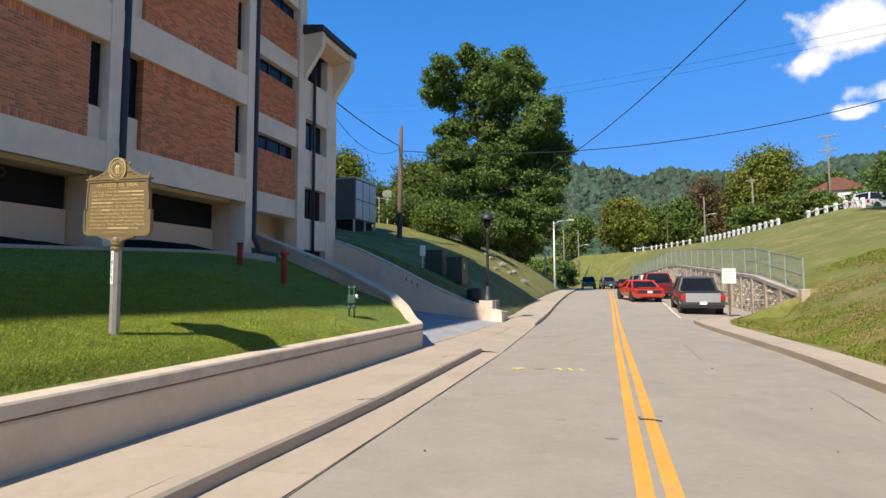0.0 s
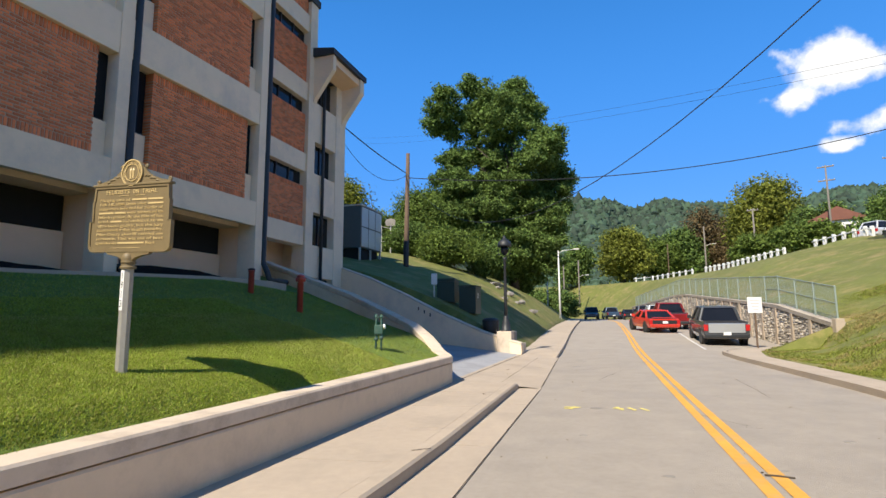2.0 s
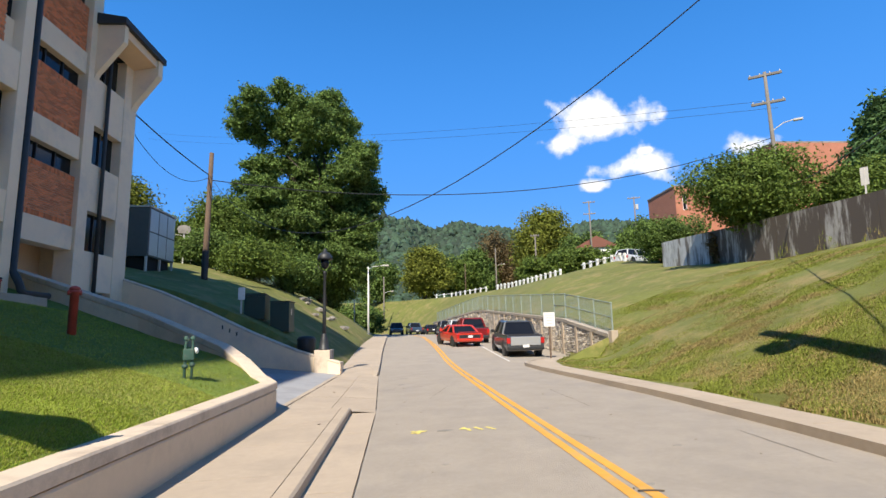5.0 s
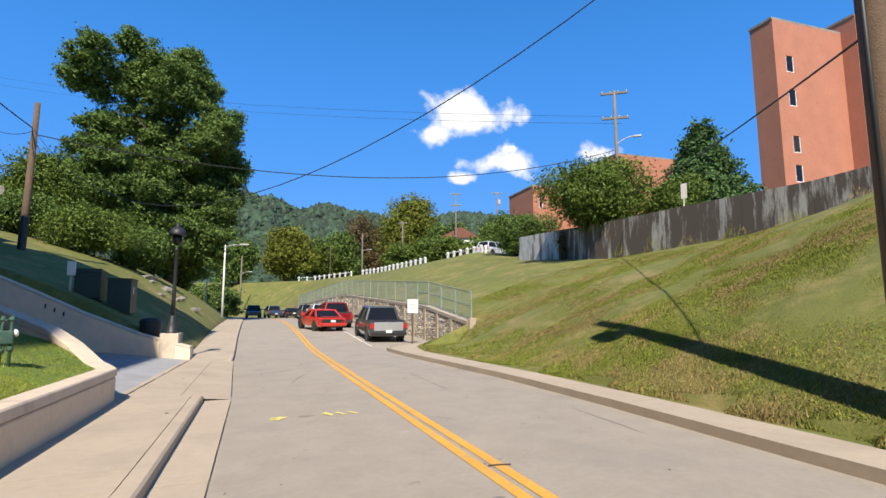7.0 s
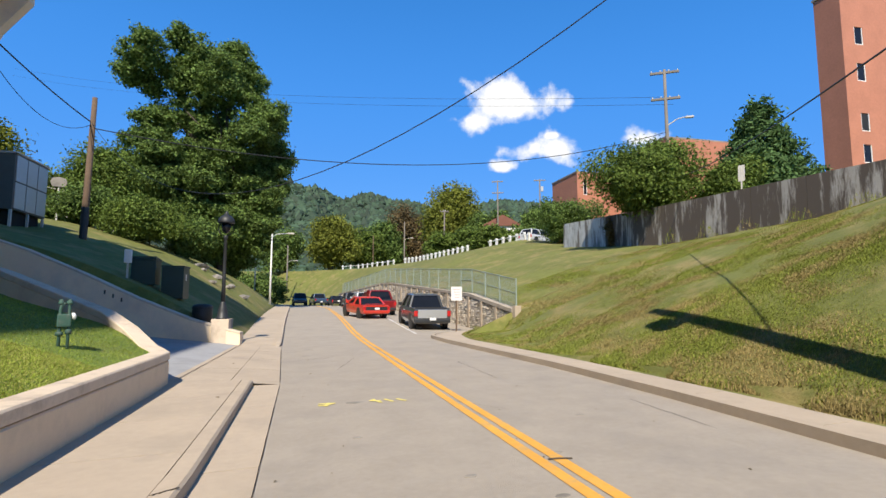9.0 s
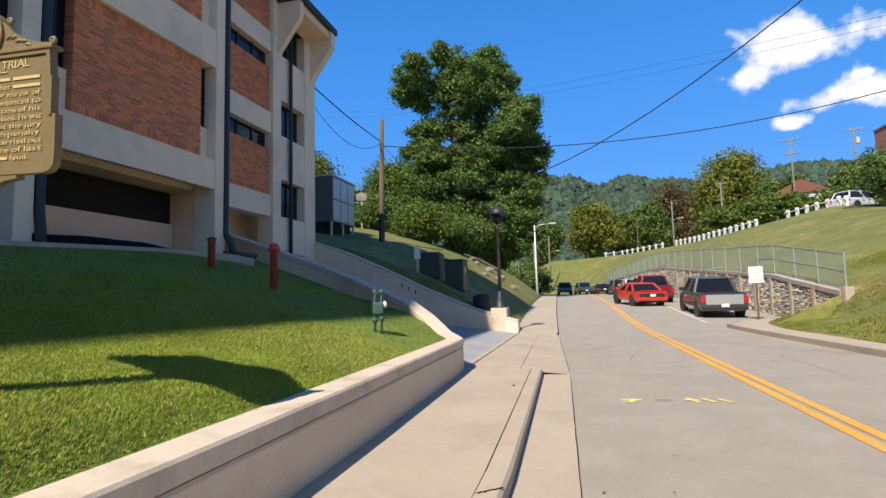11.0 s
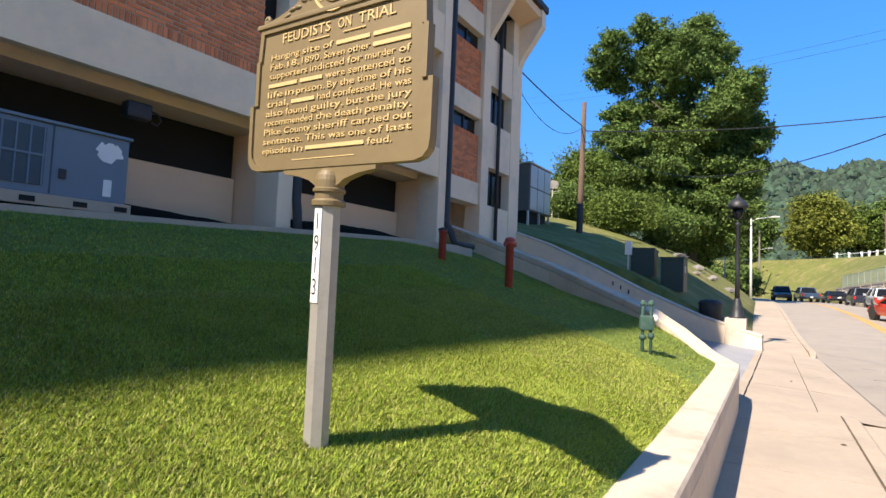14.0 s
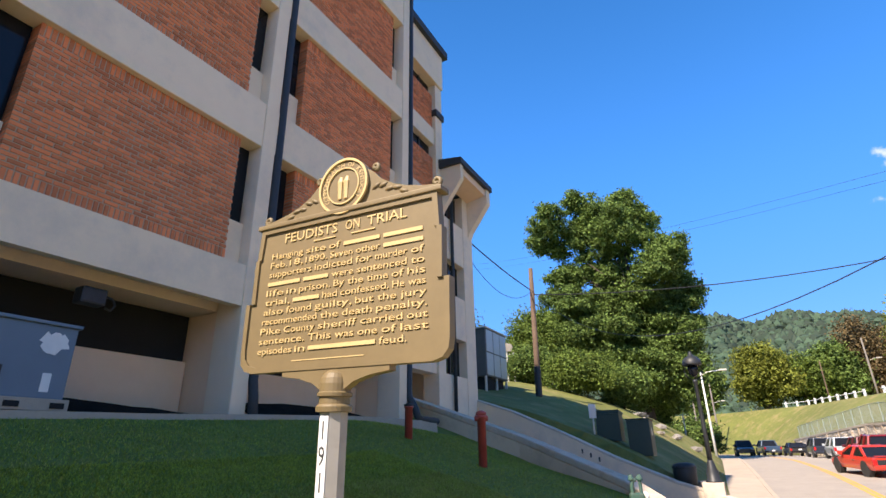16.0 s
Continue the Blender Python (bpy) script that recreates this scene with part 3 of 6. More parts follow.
kerb_r = strip_solid("kerb", RK[::-1], lambda q: x_right(q) + 0.17, lambda q: x_right(q), lambda q: 0.15, 0.3, CONCRETE, "worn concrete kerb with stained face", "kerb")
gut_r = strip_solid("gutter", RK, lambda q: x_right(q) - 0.42, lambda q: x_right(q) + 0.01, lambda q: 0.012, 0.2, ASPHALT, "worn grey gutter strip", "gutter")


# ---- lawn with its retaining wall ----
def lawn_back(u):
    """v of the edging along the lawn's upper side."""
    return 2.40 + (u - 5.32) * 0.0313


def lawn_z(u, v):
    back = edging_z(u - 0.3) - 0.06
    edge = interp(u, [5, 13], [0.80, 0.69])
    t = min(1.1, max(0, (8.4 - v) / (8.4 - lawn_back(u))))
    z = edge + (back - edge) * (t ** 0.95) if v < 8.4 else edge
    w = min(1.0, max(0.0, (v - 8.08) / 0.36)) ** 2          # rounded off down to the wall's cap
    return z * (1 - w) + 0.668 * w


def near_wall_u(v):
    """u of the driveway's near wall at a distance v from the facade."""
    return interp(v, [0.3, 1.8, 4.5, 7.0, 8.0, 8.6], [17.55, 16.95, 16.15, 14.7, 13.75, 13.2])


def near_wall_z(v):
    return interp(v, [0.3, 1.8, 4.5, 7.0, 8.0, 8.6], [3.52, 3.08, 2.22, 1.36, 0.86, 0.69])


def lawn_point(f, v):
    u1 = near_wall_u(v) - 0.1
    u = -22 + (u1 + 22) * f
    z = lawn_z(min(u, 13.4), v)
    k = min(1, max(0, (u - (u1 - 4.5)) / 4.5))
    side = near_wall_z(v) - 0.10 - 0.40 * min(1, max(0, (near_wall_z(v) - 0.95) / 1.2))
    z = z + (side - z) * k * k * (3 - 2 * k)
    if v < lawn_back(u) - 0.12 and u < 15.2:
        z -= 0.35
    z += 0.02 * noise.noise((u * 0.8, v * 0.8, 1))
    return W(u, v, z)


def lawn_height(u, v):
    u1 = near_wall_u(v) - 0.1
    return lawn_point((u + 22) / (u1 + 22), v).z


LF = [i / 20 * 0.55 for i in range(20)] + [0.55 + 0.45 * i / 60 for i in range(61)]
def lawn_row(f, s):
    cut = lawn_back(-22 + (near_wall_u(2.6) + 21.9) * f) - 0.115
    return lawn_point(f, cut + s * (0.9 if s < 0 else 8.50 - cut))


lawn = sheet("lawn", LF, [-2.8, -2.0, -1.2, -0.5, -0.02, 0.0] + [i / 36 * 0.92 for i in range(1, 37)] + [0.935, 0.95, 0.965, 0.98, 1.0], lawn_row, GRASS)
tagged(lawn, "mown green lawn sloping up to the building", "lawn", kind="structure")

wall_l = thing("retaining_wall", M_B, "low painted beige concrete retaining wall with pale cap", "retaining wall", kind="structure")


def wall_run(pts, thick, base, cap_h, names, parent):
    """Wall along (u, v, top) points, with a separate cap."""
    for nm, lo, hi, off, m in names:
        bm = bmesh.new()
        prev = None
        n = len(pts)
        for i, (u, v, z) in enumerate(pts):
            a = Vector(pts[max(i - 1, 0)][:2])
            b = Vector(pts[min(i + 1, n - 1)][:2])
            d = (b - a).normalized()
            s = Vector((d.y, -d.x)) * (thick / 2 + off)
            zl = base(u, v) if lo is None else z + lo
            ring = [bm.verts.new((u + s.x * k, -(v + s.y * k), zz)) for k, zz in ((1, zl), (1, z + hi - 0.02), (0.9, z + hi), (-0.9, z + hi), (-1, z + hi - 0.02), (-1, zl))]
            if prev:
                for k in range(6):
                    j = (k + 1) % 6
                    bm.faces.new((prev[k], prev[j], ring[j], ring[k]))
            else:
                bm.faces.new(ring)
            prev = ring
        bm.faces.new(prev[::-1])
        part(nm, bm, m, parent)


run = [(-22 + i * 2.5, 8.585, 0.70) for i in range(12)] + [(8.0, 8.57, 0.70), (10.5, 8.53, 0.695), (12.2, 8.50, 0.69), (12.9, 8.46, 0.685), (13.12, 8.36, 0.70), (13.35, 8.15, 0.77)]
run += [(near_wall_u(v), v, near_wall_z(v)) for v in (7.6, 7.0, 6.2, 5.4, 4.5, 3.6, 2.7, 1.8, 1.0, 0.3)]
wall_run(run, 0.29, lambda u, v: -0.2, 0.1, (("wall_body", None, -0.148, 0.0, WALL_PAINT), ("cap", -0.128, 0.0, 0.010, CAP_PAINT)), wall_l)

# driveway between its two walls
drive = sheet("driveway", [i / 12 for i in range(13)], [i / 12 for i in range(13)],
              lambda a, b: W(near_wall_u(8.6 * (1 - b)) + a * (interp(8.6 * (1 - b), [0, 8.6], [23.4, 21.9]) - near_wall_u(8.6 * (1 - b))), 8.6 * (1 - b), 0.115 + 0.85 * b), DRIVE)
tagged(drive, "grey concrete driveway ramp up to the basement door", "driveway", kind="structure")
wall_f = thing("retaining_wall", M_B, "tall beige concrete wall stepping down beside the driveway", "retaining wall", kind="structure")
FAR_TOP = [(21.95, 8.6, 0.55), (22.0, 8.2, 0.66), (22.2, 7.0, 1.0), (22.55, 5.2, 1.72), (22.95, 3.4, 2.55), (23.35, 1.5, 3.35), (23.7, -0.3, 3.95)]
wall_run(FAR_TOP, 0.30, lambda u, v: -0.2, 0.1, (("wall_body", None, -0.075, 0.0, FACADE), ("cap", -0.07, 0.0, 0.01, CAP_PAINT)), wall_f)
part("pedestal", B(21.86, 22.42, -8.2, -7.64, -0.2, 0.98, bevel=0.02), CAP_PAINT, wall_f, "square lamp pedestal")
part("end_block", B(22.62, 23.7, -8.45, -8.1, -0.2, 0.48, bevel=0.03), CAP_PAINT, wall_f)
part("end_block", B(23.2, 23.9, -8.05, -7.2, 0.0, 0.95, bevel=0.04), CONC_OLD, wall_f, "weathered stone block")

# ---- building ----
bld = thing("office_building", M_H, "brown brick office building with beige concrete bands and pillars", "building")
wing_b = thing("office_wing", M_B, "set-back brick office wing with strip windows and hooded stair tower", "building")
F = -1.65                                                       # front of the main block, in the building's own y
P_W = 0.30
PILLARS = [9.46 + 4.48 * i for i in range(-4, 2)]              # left edges of the pillars
TOP = 24.9
DEPTH = 24.0
END = PILLARS[-1] + P_W                                        # end of the main block
part("core", B(-16, END, F + 0.64, DEPTH, 4.14, TOP - 0.4), FACADE, bld)
part("core", B(-16, END, F + 1.35, DEPTH, -0.5, 4.135), FACADE_WARM, bld, "recessed beige ground-floor wall")
part("core", B(14.8, 20.9, 0.62, 21.0, 4.82, 18.6), FACADE, wing_b)
part("core", B(14.8, 20.9, 1.4, 21.0, -0.5, 4.81), FACADE_WARM, wing_b)
part("parapet", B(-16, END, F - 0.05, DEPTH, TOP - 0.4, TOP), ROOF_DARK, bld)
part("wing", B(-60, -16.01, F, DEPTH, -0.5, 24.9), FACADE, bld)
part("wing", B(-16, -7.5, F + 0.003, DEPTH, TOP + 0.01, TOP + 0.06), FACADE, bld)
for u in PILLARS:
    last = u > 13
    part("pillar", B(u, u + P_W, F - 0.02, F + 0.6, 2.0, TOP - 0.42, bevel=0.02), FACADE, bld)
    part("fin", B(u + 0.03, u + P_W - 0.03, F + 0.605, F + 1.35, 2.0, 4.13), FACADE_WARM, bld)
    foot = [(u + P_W + 0.10, F + 0.0, 3.0), (u + P_W + 0.09, F - 0.06, 2.75), (u + P_W + 0.08, F - 0.12, 2.2)] if not last else [
        (u + P_W + 0.10, F + 0.0, 3.12), (u + P_W + 0.07, F - 0.10, 2.98), (u + P_W - 0.02, F - 0.26, 2.82), (u + P_W - 0.03, F - 0.32, 2.66), (u + P_W + 0.05, F - 0.34, 2.58), (u + P_W + 0.75, F - 0.36, 2.57)]
    part("drainpipe", tube(bmesh.new(), [(u + P_W + 0.11, F + 0.02, TOP - 0.6)] + foot, 0.08, 10), PIPE, bld, "dark grey downpipe", smooth=True)
STOREYS = [(4.135, 4.83)] + [(7.14 + 3.33 * i, 8.07 + 3.33 * i) for i in range(5)]
BR_L, BR_R = 0.64, 0.36                                        # window slits beside the brick
bays = [(PILLARS[i] + P_W, PILLARS[i + 1]) for i in range(len(PILLARS) - 1)]
for a, b in bays:
    for k, (z0, z1) in enumerate(STOREYS):
        bm = bmesh.new()
        if k == 0:
            prism(bm, [(F, z0), (F, z1), (F + 0.6, z1), (F + 0.6, z0 + 0.2), (F + 0.15, z0)], a + 0.003, b - 0.003, "x")
        else:
            box(bm, a + 0.003, b - 0.003, F, F + 0.6, z0, z1, bevel=0.015)
        part("band", bm, FACADE, bld)
        if k == 0:
            # no hole here: a black sheet on the wall paints the opening's inner shade
            part("opening_shade", B(a + 0.02, b - 0.02, F + 1.28, F + 1.345, 3.36, 4.12), BLACK, bld, "long black sheet painting the shade inside a ground-floor opening")
            part("plinth_step", B(a + 0.003, b - 0.003, F + 1.22, F + 1.345, 2.1, 3.35), FACADE_WARM, bld)
        if k + 1 < len(STOREYS):
            z2 = STOREYS[k + 1][0]
            for s0, s1 in ((a, a + BR_L), (b - BR_R, b)):
                part("panel", B(s0 + 0.004, s1 - 0.004, F + 0.22, F + 0.63, z1 + 0.003, z1 + 0.80), FACADE, bld)
                w = part("window", B(s0 + 0.004, s1 - 0.004, F + 0.32, F + 0.63, z1 + 0.81, z2 - 0.004), GLASS, bld, "narrow dark window slit")
                part("window_frame", B(s0 + 0.006, s0 + 0.05, F + 0.285, F + 0.318, z1 + 0.81, z2 - 0.006), DARK_METAL, w)
                part("window_frame", B(s0 + 0.052, s1 - 0.006, F + 0.29, F + 0.318, z1 + 0.81, z1 + 0.85), DARK_METAL, w)


# ---- brick panels, brick by brick ----
def brick_mesh(w, h, d=0.06, e=0.006):
    bm = bmesh.new()
    box(bm, -w / 2, w / 2, 0, d, -h / 2, h / 2)
    top = [v for v in bm.verts if v.co.y == 0]
    for v in top:
        v.co.x *= 1 - 2 * e / w
        v.co.z *= 1 - 2 * e / h
    me = bpy.data.meshes.new("brick")
    bmesh.ops.recalc_face_normals(bm, faces=bm.faces)
    bm.to_mesh(me)
    bm.free()
    return me


BW, BH, JT = 0.203, 0.0677, 0.0125
brick_full = brick_mesh(BW - JT, BH - JT)
brick_full.materials.append(BRICK)
CUBE_F = [(0, 1, 3, 2), (4, 6, 7, 5), (0, 4, 5, 1), (2, 3, 7, 6), (0, 2, 6, 4), (1, 5, 7, 3)]


def brick_panel(home, a, b, z0, z1, y0, singles=None, coarse=1.0):
    """Running-bond bricks over a mortar sheet, with an upright course at top and bottom."""
    slab = part("brick_panel", B(a + 0.014, b - 0.014, y0 + 0.012, y0 + 0.48, z0, z1), MORTAR, home, "brown brick panel with pale joints")
    r = random.Random(int(a * 100 + z0 * 10))
    verts, faces = [], []

    def put(x0, x1, c0, c1):
        o = len(verts)
        e, y = 0.004, y0 + r.uniform(-0.003, 0.003)
        for x, xe in ((x0, x0 + e), (x1, x1 - e)):
            for yy in (y, y + (0.4 if x0 < a + JT or x1 > b - JT else 0.05)):
                for c, ce in ((c0, c0 + e), (c1, c1 - e)):
                    verts.append((xe if yy == y else x, yy, ce if yy == y else c))
        faces.extend([tuple(o + i for i in f) for f in CUBE_F])

    w, h = BW * coarse, BH * coarse
    for c0 in (z0, z1 - 0.203):
        n = int((b - a) / h)
        p = (b - a) / n
        for i in range(n):
            put(a + i * p + JT / 2, a + (i + 1) * p - JT / 2, c0 + JT / 2, c0 + 0.203 - JT / 2)
    lo, hi = z0 + 0.203, z1 - 0.203
    n = int((hi - lo) / h)
    p = (hi - lo) / n
    count = 0
    for k in range(n):
        x = a - (w / 2 if k % 2 else 0)
        while x < b - 0.02:
            x0, x1 = max(x, a) + JT / 2, min(x + w, b) - JT / 2
            c0 = lo + k * p + JT / 2
            if x1 - x0 > 0.03:
                if singles and count < 300 and singles[0] < x0 and x1 < singles[1] and x1 - x0 > w * 0.9:
                    ob = new("brick", brick_full)
                    ob.parent = slab
                    ob.location = ((x0 + x1) / 2, y0 + r.uniform(-0.004, 0.003), c0 + (p - JT) / 2)
                    count += 1
                else:
                    put(x0, x1, c0, c0 + p - JT)
            x += w
    me = bpy.data.meshes.new("bricks")
    me.from_pydata(verts, [], faces)
    me.materials.append(BRICK_J)
    ob = new("bricks", me)
    ob.parent = slab
    ob["kind"] = "stuff"


PANELS = []
for a, b in bays:
    for k in range(len(STOREYS) - 1):
        PANELS.append((bld, a + BR_L, b - BR_R, STOREYS[k][1], STOREYS[k + 1][0], F + 0.10, 5 < a < 8 and k == 0))

# section with window strips
C0, C1 = 14.8, 20.35
for k in range(4):
    z = 4.48 + 3.1 * k
    part("band", B(C0, C1, 0.05, 0.6, z, z + 0.78, bevel=0.015), FACADE, wing_b)
    PANELS.append((wing_b, C0, C1, z + 0.78, z + 2.5, 0.12, False))
    wn_ = part("window", B(C0 + 0.01, C1 - 0.01, 0.30, 0.6, z + 2.51, z + 3.09), GLASS, wing_b, "dark strip window")
    for m_ in (C0 + 1.4, C1 - 1.7, C1 - 0.85):
        part("mullion", B(m_ - 0.025, m_ + 0.025, 0.25, 0.299, z + 2.51, z + 3.09), DARK_METAL, wn_)
part("fascia", B(C0, 20.9, -0.12, 0.6, 16.83, 18.6, bevel=0.02), FACADE, wing_b)
part("roof_edge", B(C0, 21.1, -0.30, 3.0, 18.6, 18.95), ROOF_DARK, wing_b)
part("pillar", B(C1 + 0.003, 20.9, -0.04, 0.6, 0.6, 16.8, bevel=0.02), FACADE, wing_b)
part("pillar_cap", B(C1 - 0.05, 20.98, -0.12, 0.6, 15.2, 15.5, bevel=0.02), ROOF_DARK, wing_b)

# end block with stacked windows and the hooded top
part("end_wall", B(22.72, 23.6, 0.0, 9.0, -0.4, 12.4, bevel=0.03), FACADE, wing_b)
part("end_wall", B(20.905, 22.715, 0.6, 9.0, -0.4, 12.4), FACADE, wing_b)
prev = 3.2
for z0, z1 in ((4.57, 5.98), (7.68, 9.08), (10.85, 12.3)):
    part("panel", B(20.905, 22.715, 0.02, 0.6, prev, z0, bevel=0.012), FACADE, wing_b)
    wn_ = part("window", B(20.99, 22.69, 0.34, 0.6, z0 + 0.003, z1), GLASS, wing_b, "square dark window")
    part("window_frame", B(20.92, 20.99, 0.28, 0.6, z0 + 0.003, z1), DARK_METAL, wn_)
    part("mullion", B(21.82, 21.87, 0.29, 0.339, z0 + 0.003, z1), DARK_METAL, wn_)
    prev = z1
part("basement_door", B(21.0, 22.7, 0.3, 0.6, 0.6, 3.19), DARK_METAL, wing_b, "dark basement door")
part("drainpipe", tube(bmesh.new(), [(21.5, -0.09, 12.3), (21.5, -0.09, 2.9)], 0.07, 8), PIPE, wing_b, "black downpipe", smooth=True)
for a, b in ((20.66, 20.9), (23.2, 23.55)):
    part("hood_side", prism(bmesh.new(), [(0.0, 10.6), (-0.12, 10.9), (-0.98, 12.1), (-0.98, 12.75), (0.0, 12.75)], a, b, "x"), FACADE, wing_b)
part("hood_soffit", prism(bmesh.new(), [(0.0, 12.3), (-0.9, 12.45), (-0.9, 12.75), (0.0, 12.75)], 20.905, 23.195, "x"), FACADE_WARM, wing_b)
part("hood_roof", prism(bmesh.new(), [(0.3, 12.76), (-1.06, 12.76), (-1.06, 13.0), (0.3, 13.22)], 20.55, 23.66, "x"), ROOF_DARK, wing_b)
part("roof", B(20.91, 23.55, 0.31, 9.0, 12.42, 13.1), ROOF_DARK, wing_b)

# mulch bed and edging under the overhang
for a, b in bays[2:]:
    bed = sheet("mulch_bed", [a + (b - a) * i / 14 for i in range(15)], [1.92 - 1.5 * j / 10 for j in range(11)],
                lambda u, v: WH(u, v, edging_z(u) - 0.05 + 0.04 * noise.noise((u * 3, v * 3, 0)) + 0.30 * math.sin(min(1.0, (1.92 - v) / 1.1) * 1.57) * min(1.0, 0.25 + 1.6 * (b - u) / (b - a))), MULCH)
    tagged(bed, "dark mulch bed under the building overhang", "mulch bed", kind="structure")
edging = sheet("edging", [-5 + 19.9 * i / 20 for i in range(21)], [0, 1, 2, 3], lambda u, k: WH(u, (2.08, 2.06, 1.93, 1.91)[k], edging_z(u) + (-0.3, 0, 0, -0.3)[k]), CONCRETE, False)
tagged(edging, "pale concrete edging along the lawn", "edging", kind="structure")


# ---- historical marker ----
def text_mesh(body, depth=0.004):
    cu = bpy.data.curves.new("lettering", "FONT")
    cu.body, cu.size, cu.extrude, cu.align_x = body, 1.0, 0.0, "LEFT"
    cu.resolution_u = 2
    tmp = new("lettering", cu)
    bpy.context.view_layer.update()
    me = bpy.data.meshes.new_from_object(tmp.evaluated_get(bpy.context.evaluated_depsgraph_get()))
    bpy.data.objects.remove(tmp)
    return me


def place_text(name, body, x0, x1, zb, h, y, parent, material, depth=0.005):
    """Raised letters between x0 and x1 on a baseline zb, facing -y."""
    me = text_mesh(body)
    xs = [v.co.x for v in me.vertices]
    lo, hi = min(xs), max(xs)
    sx = (x1 - x0) / (hi - lo)
    bm = bmesh.new()
    bm.from_mesh(me)
    ex = bmesh.ops.extrude_face_region(bm, geom=bm.faces[:])
    for v in [g for g in ex["geom"] if isinstance(g, bmesh.types.BMVert)]:
        v.co.z = 1
    for v in bm.verts:
        v.co = Vector((x0 + (v.co.x - lo) * sx, y - depth * v.co.z, zb + v.co.y * h / 0.7))
    bpy.data.meshes.remove(me)
    return part(name, bm, material, parent)


P_BASE = Vector((-4.115, 6.427, 1.05))
turn_m = -8.4
marker = thing("historical_marker", pose(*P_BASE, 2.0, 1.9, turn_m), "gold-painted cast metal historical marker on a silver post in the lawn", "historical marker")
part("post", prism(bmesh.new(), [(-0.050, -0.021), (-0.021, -0.050), (0.021, -0.050), (0.050, -0.021), (0.050, 0.021), (0.021, 0.050), (-0.021, 0.050), (-0.050, 0.021)], -0.35, 0.945), POST_PAINT, marker, "octagonal silver post")
q_ = Matrix.Rotation(radians(90), 4, "Z")
bm = B(-0.0545, -0.051, -0.0195, 0.0195, 0.54, 0.918)
bmesh.ops.transform(bm, matrix=q_, verts=bm.verts)
part("number_strip", bm, WHITE, marker, "white strip on the post")
for i, ch in enumerate("1913"):
    me_ = text_mesh(ch)
    bm = bmesh.new()
    bm.from_mesh(me_)
    for v in bm.verts:
        v.co = q_ @ Vector((-0.0555, 0.017 - v.co.x * 0.062, 0.835 - i * 0.088 + v.co.y * 0.096))
    part("digit", bm, DARK_METAL, marker)
    bpy.data.meshes.remove(me_)
PW0, PW1, Z0, Z1 = 0.508, 0.458, 1.092, 1.735
part("collar", lathe(bmesh.new(), [(0.055, 0.93), (0.068, 0.932), (0.070, 0.950), (0.066, 0.956), (0.058, 0.96), (0.058, 0.985), (0.066, 0.988), (0.067, 1.000), (0.060, 1.005), (0.060, 1.035), (0.056, 1.055), (0.046, 1.073), (0.030, 1.085), (0.01, 1.09)], 24), GOLD, marker, "ringed gold collar")
part("bracket", prism(bmesh.new(), [(-0.26, Z0), (-0.26, Z0 - 0.020), (-0.17, Z0 - 0.032), (-0.10, Z0 - 0.052), (-0.04, Z0 - 0.09), (0.04, Z0 - 0.09), (0.10, Z0 - 0.052), (0.17, Z0 - 0.032), (0.26, Z0 - 0.020), (0.26, Z0)], -0.022, 0.022, "y"), GOLD, marker, "curved bracket")


def row_z(z):
    """Height on the plate of a line of lettering."""
    return Z0 + (z - 1.165) * (Z1 - Z0) / 0.695


def plate_outline(g):
    """Plate outline, drawn in by g."""
    half = [(PW0 - 0.07 - g, Z0 + g), (PW0 - 0.03 - g, Z0 + 0.012 + g), (PW0 - 0.006 - g, Z0 + 0.04 + g), (PW0 - g, Z0 + 0.08 + g), (PW0 - g, Z0 + 0.30), (PW0 - 0.03 - g, Z0 + 0.30),
            (PW0 - 0.03 - g, Z0 + 0.50), (PW1 + 0.01 - g, Z0 + 0.50), (PW1 + 0.0 - g, Z1 - g)]
    return half + [(-x, z) for x, z in half[::-1]]


part("plate", prism(bmesh.new(), plate_outline(0.0), -0.016, 0.016, "y"), GOLD, marker, "flat cast plate with raised lettering")
rim = bmesh.new()
o_, i_ = plate_outline(0.0), plate_outline(0.022)
vo = [[rim.verts.new((x, y_, z)) for x, z in ol] for ol, y_ in ((o_, -0.0165), (o_, -0.026), (i_, -0.026), (i_, -0.0165))]
for a_, b_ in ((0, 1), (1, 2), (2, 3)):
    for i in range(len(o_)):
        j = (i + 1) % len(o_)
        rim.faces.new((vo[a_][i], vo[a_][j], vo[b_][j], vo[b_][i]))
part("rim", rim, GOLD, marker)
part("top_bar", B(-0.48, 0.48, -0.034, 0.034, Z1, Z1 + 0.022, bevel=0.005), GOLD, marker)
half_c = [(0.47, Z1 + 0.022), (0.45, Z1 + 0.036), (0.39, Z1 + 0.044), (0.32, Z1 + 0.060), (0.25, Z1 + 0.085), (0.19, Z1 + 0.120), (0.145, Z1 + 0.165), (0.115, Z1 + 0.185)]
crest = half_c + [(-x, z) for x, z in half_c[::-1]]
part("crest", prism(bmesh.new(), crest, -0.014, 0.014, "y"), GOLD, marker, "scrolled crest")


def ring_y(r0, r1, y0, y1, zc, n=40):
    bm = bmesh.new()
    q = [[bm.verts.new((r * math.sin(2 * math.pi * k / n), y_, zc + r * math.cos(2 * math.pi * k / n))) for k in range(n)] for r, y_ in ((r0, y0), (r0, y1), (r1, y1), (r1, y0))]
    for c in range(3):
        for k in range(n):
            j = (k + 1) % n
            bm.faces.new((q[c][k], q[c][j], q[c + 1][j], q[c + 1][k]))
    return bm


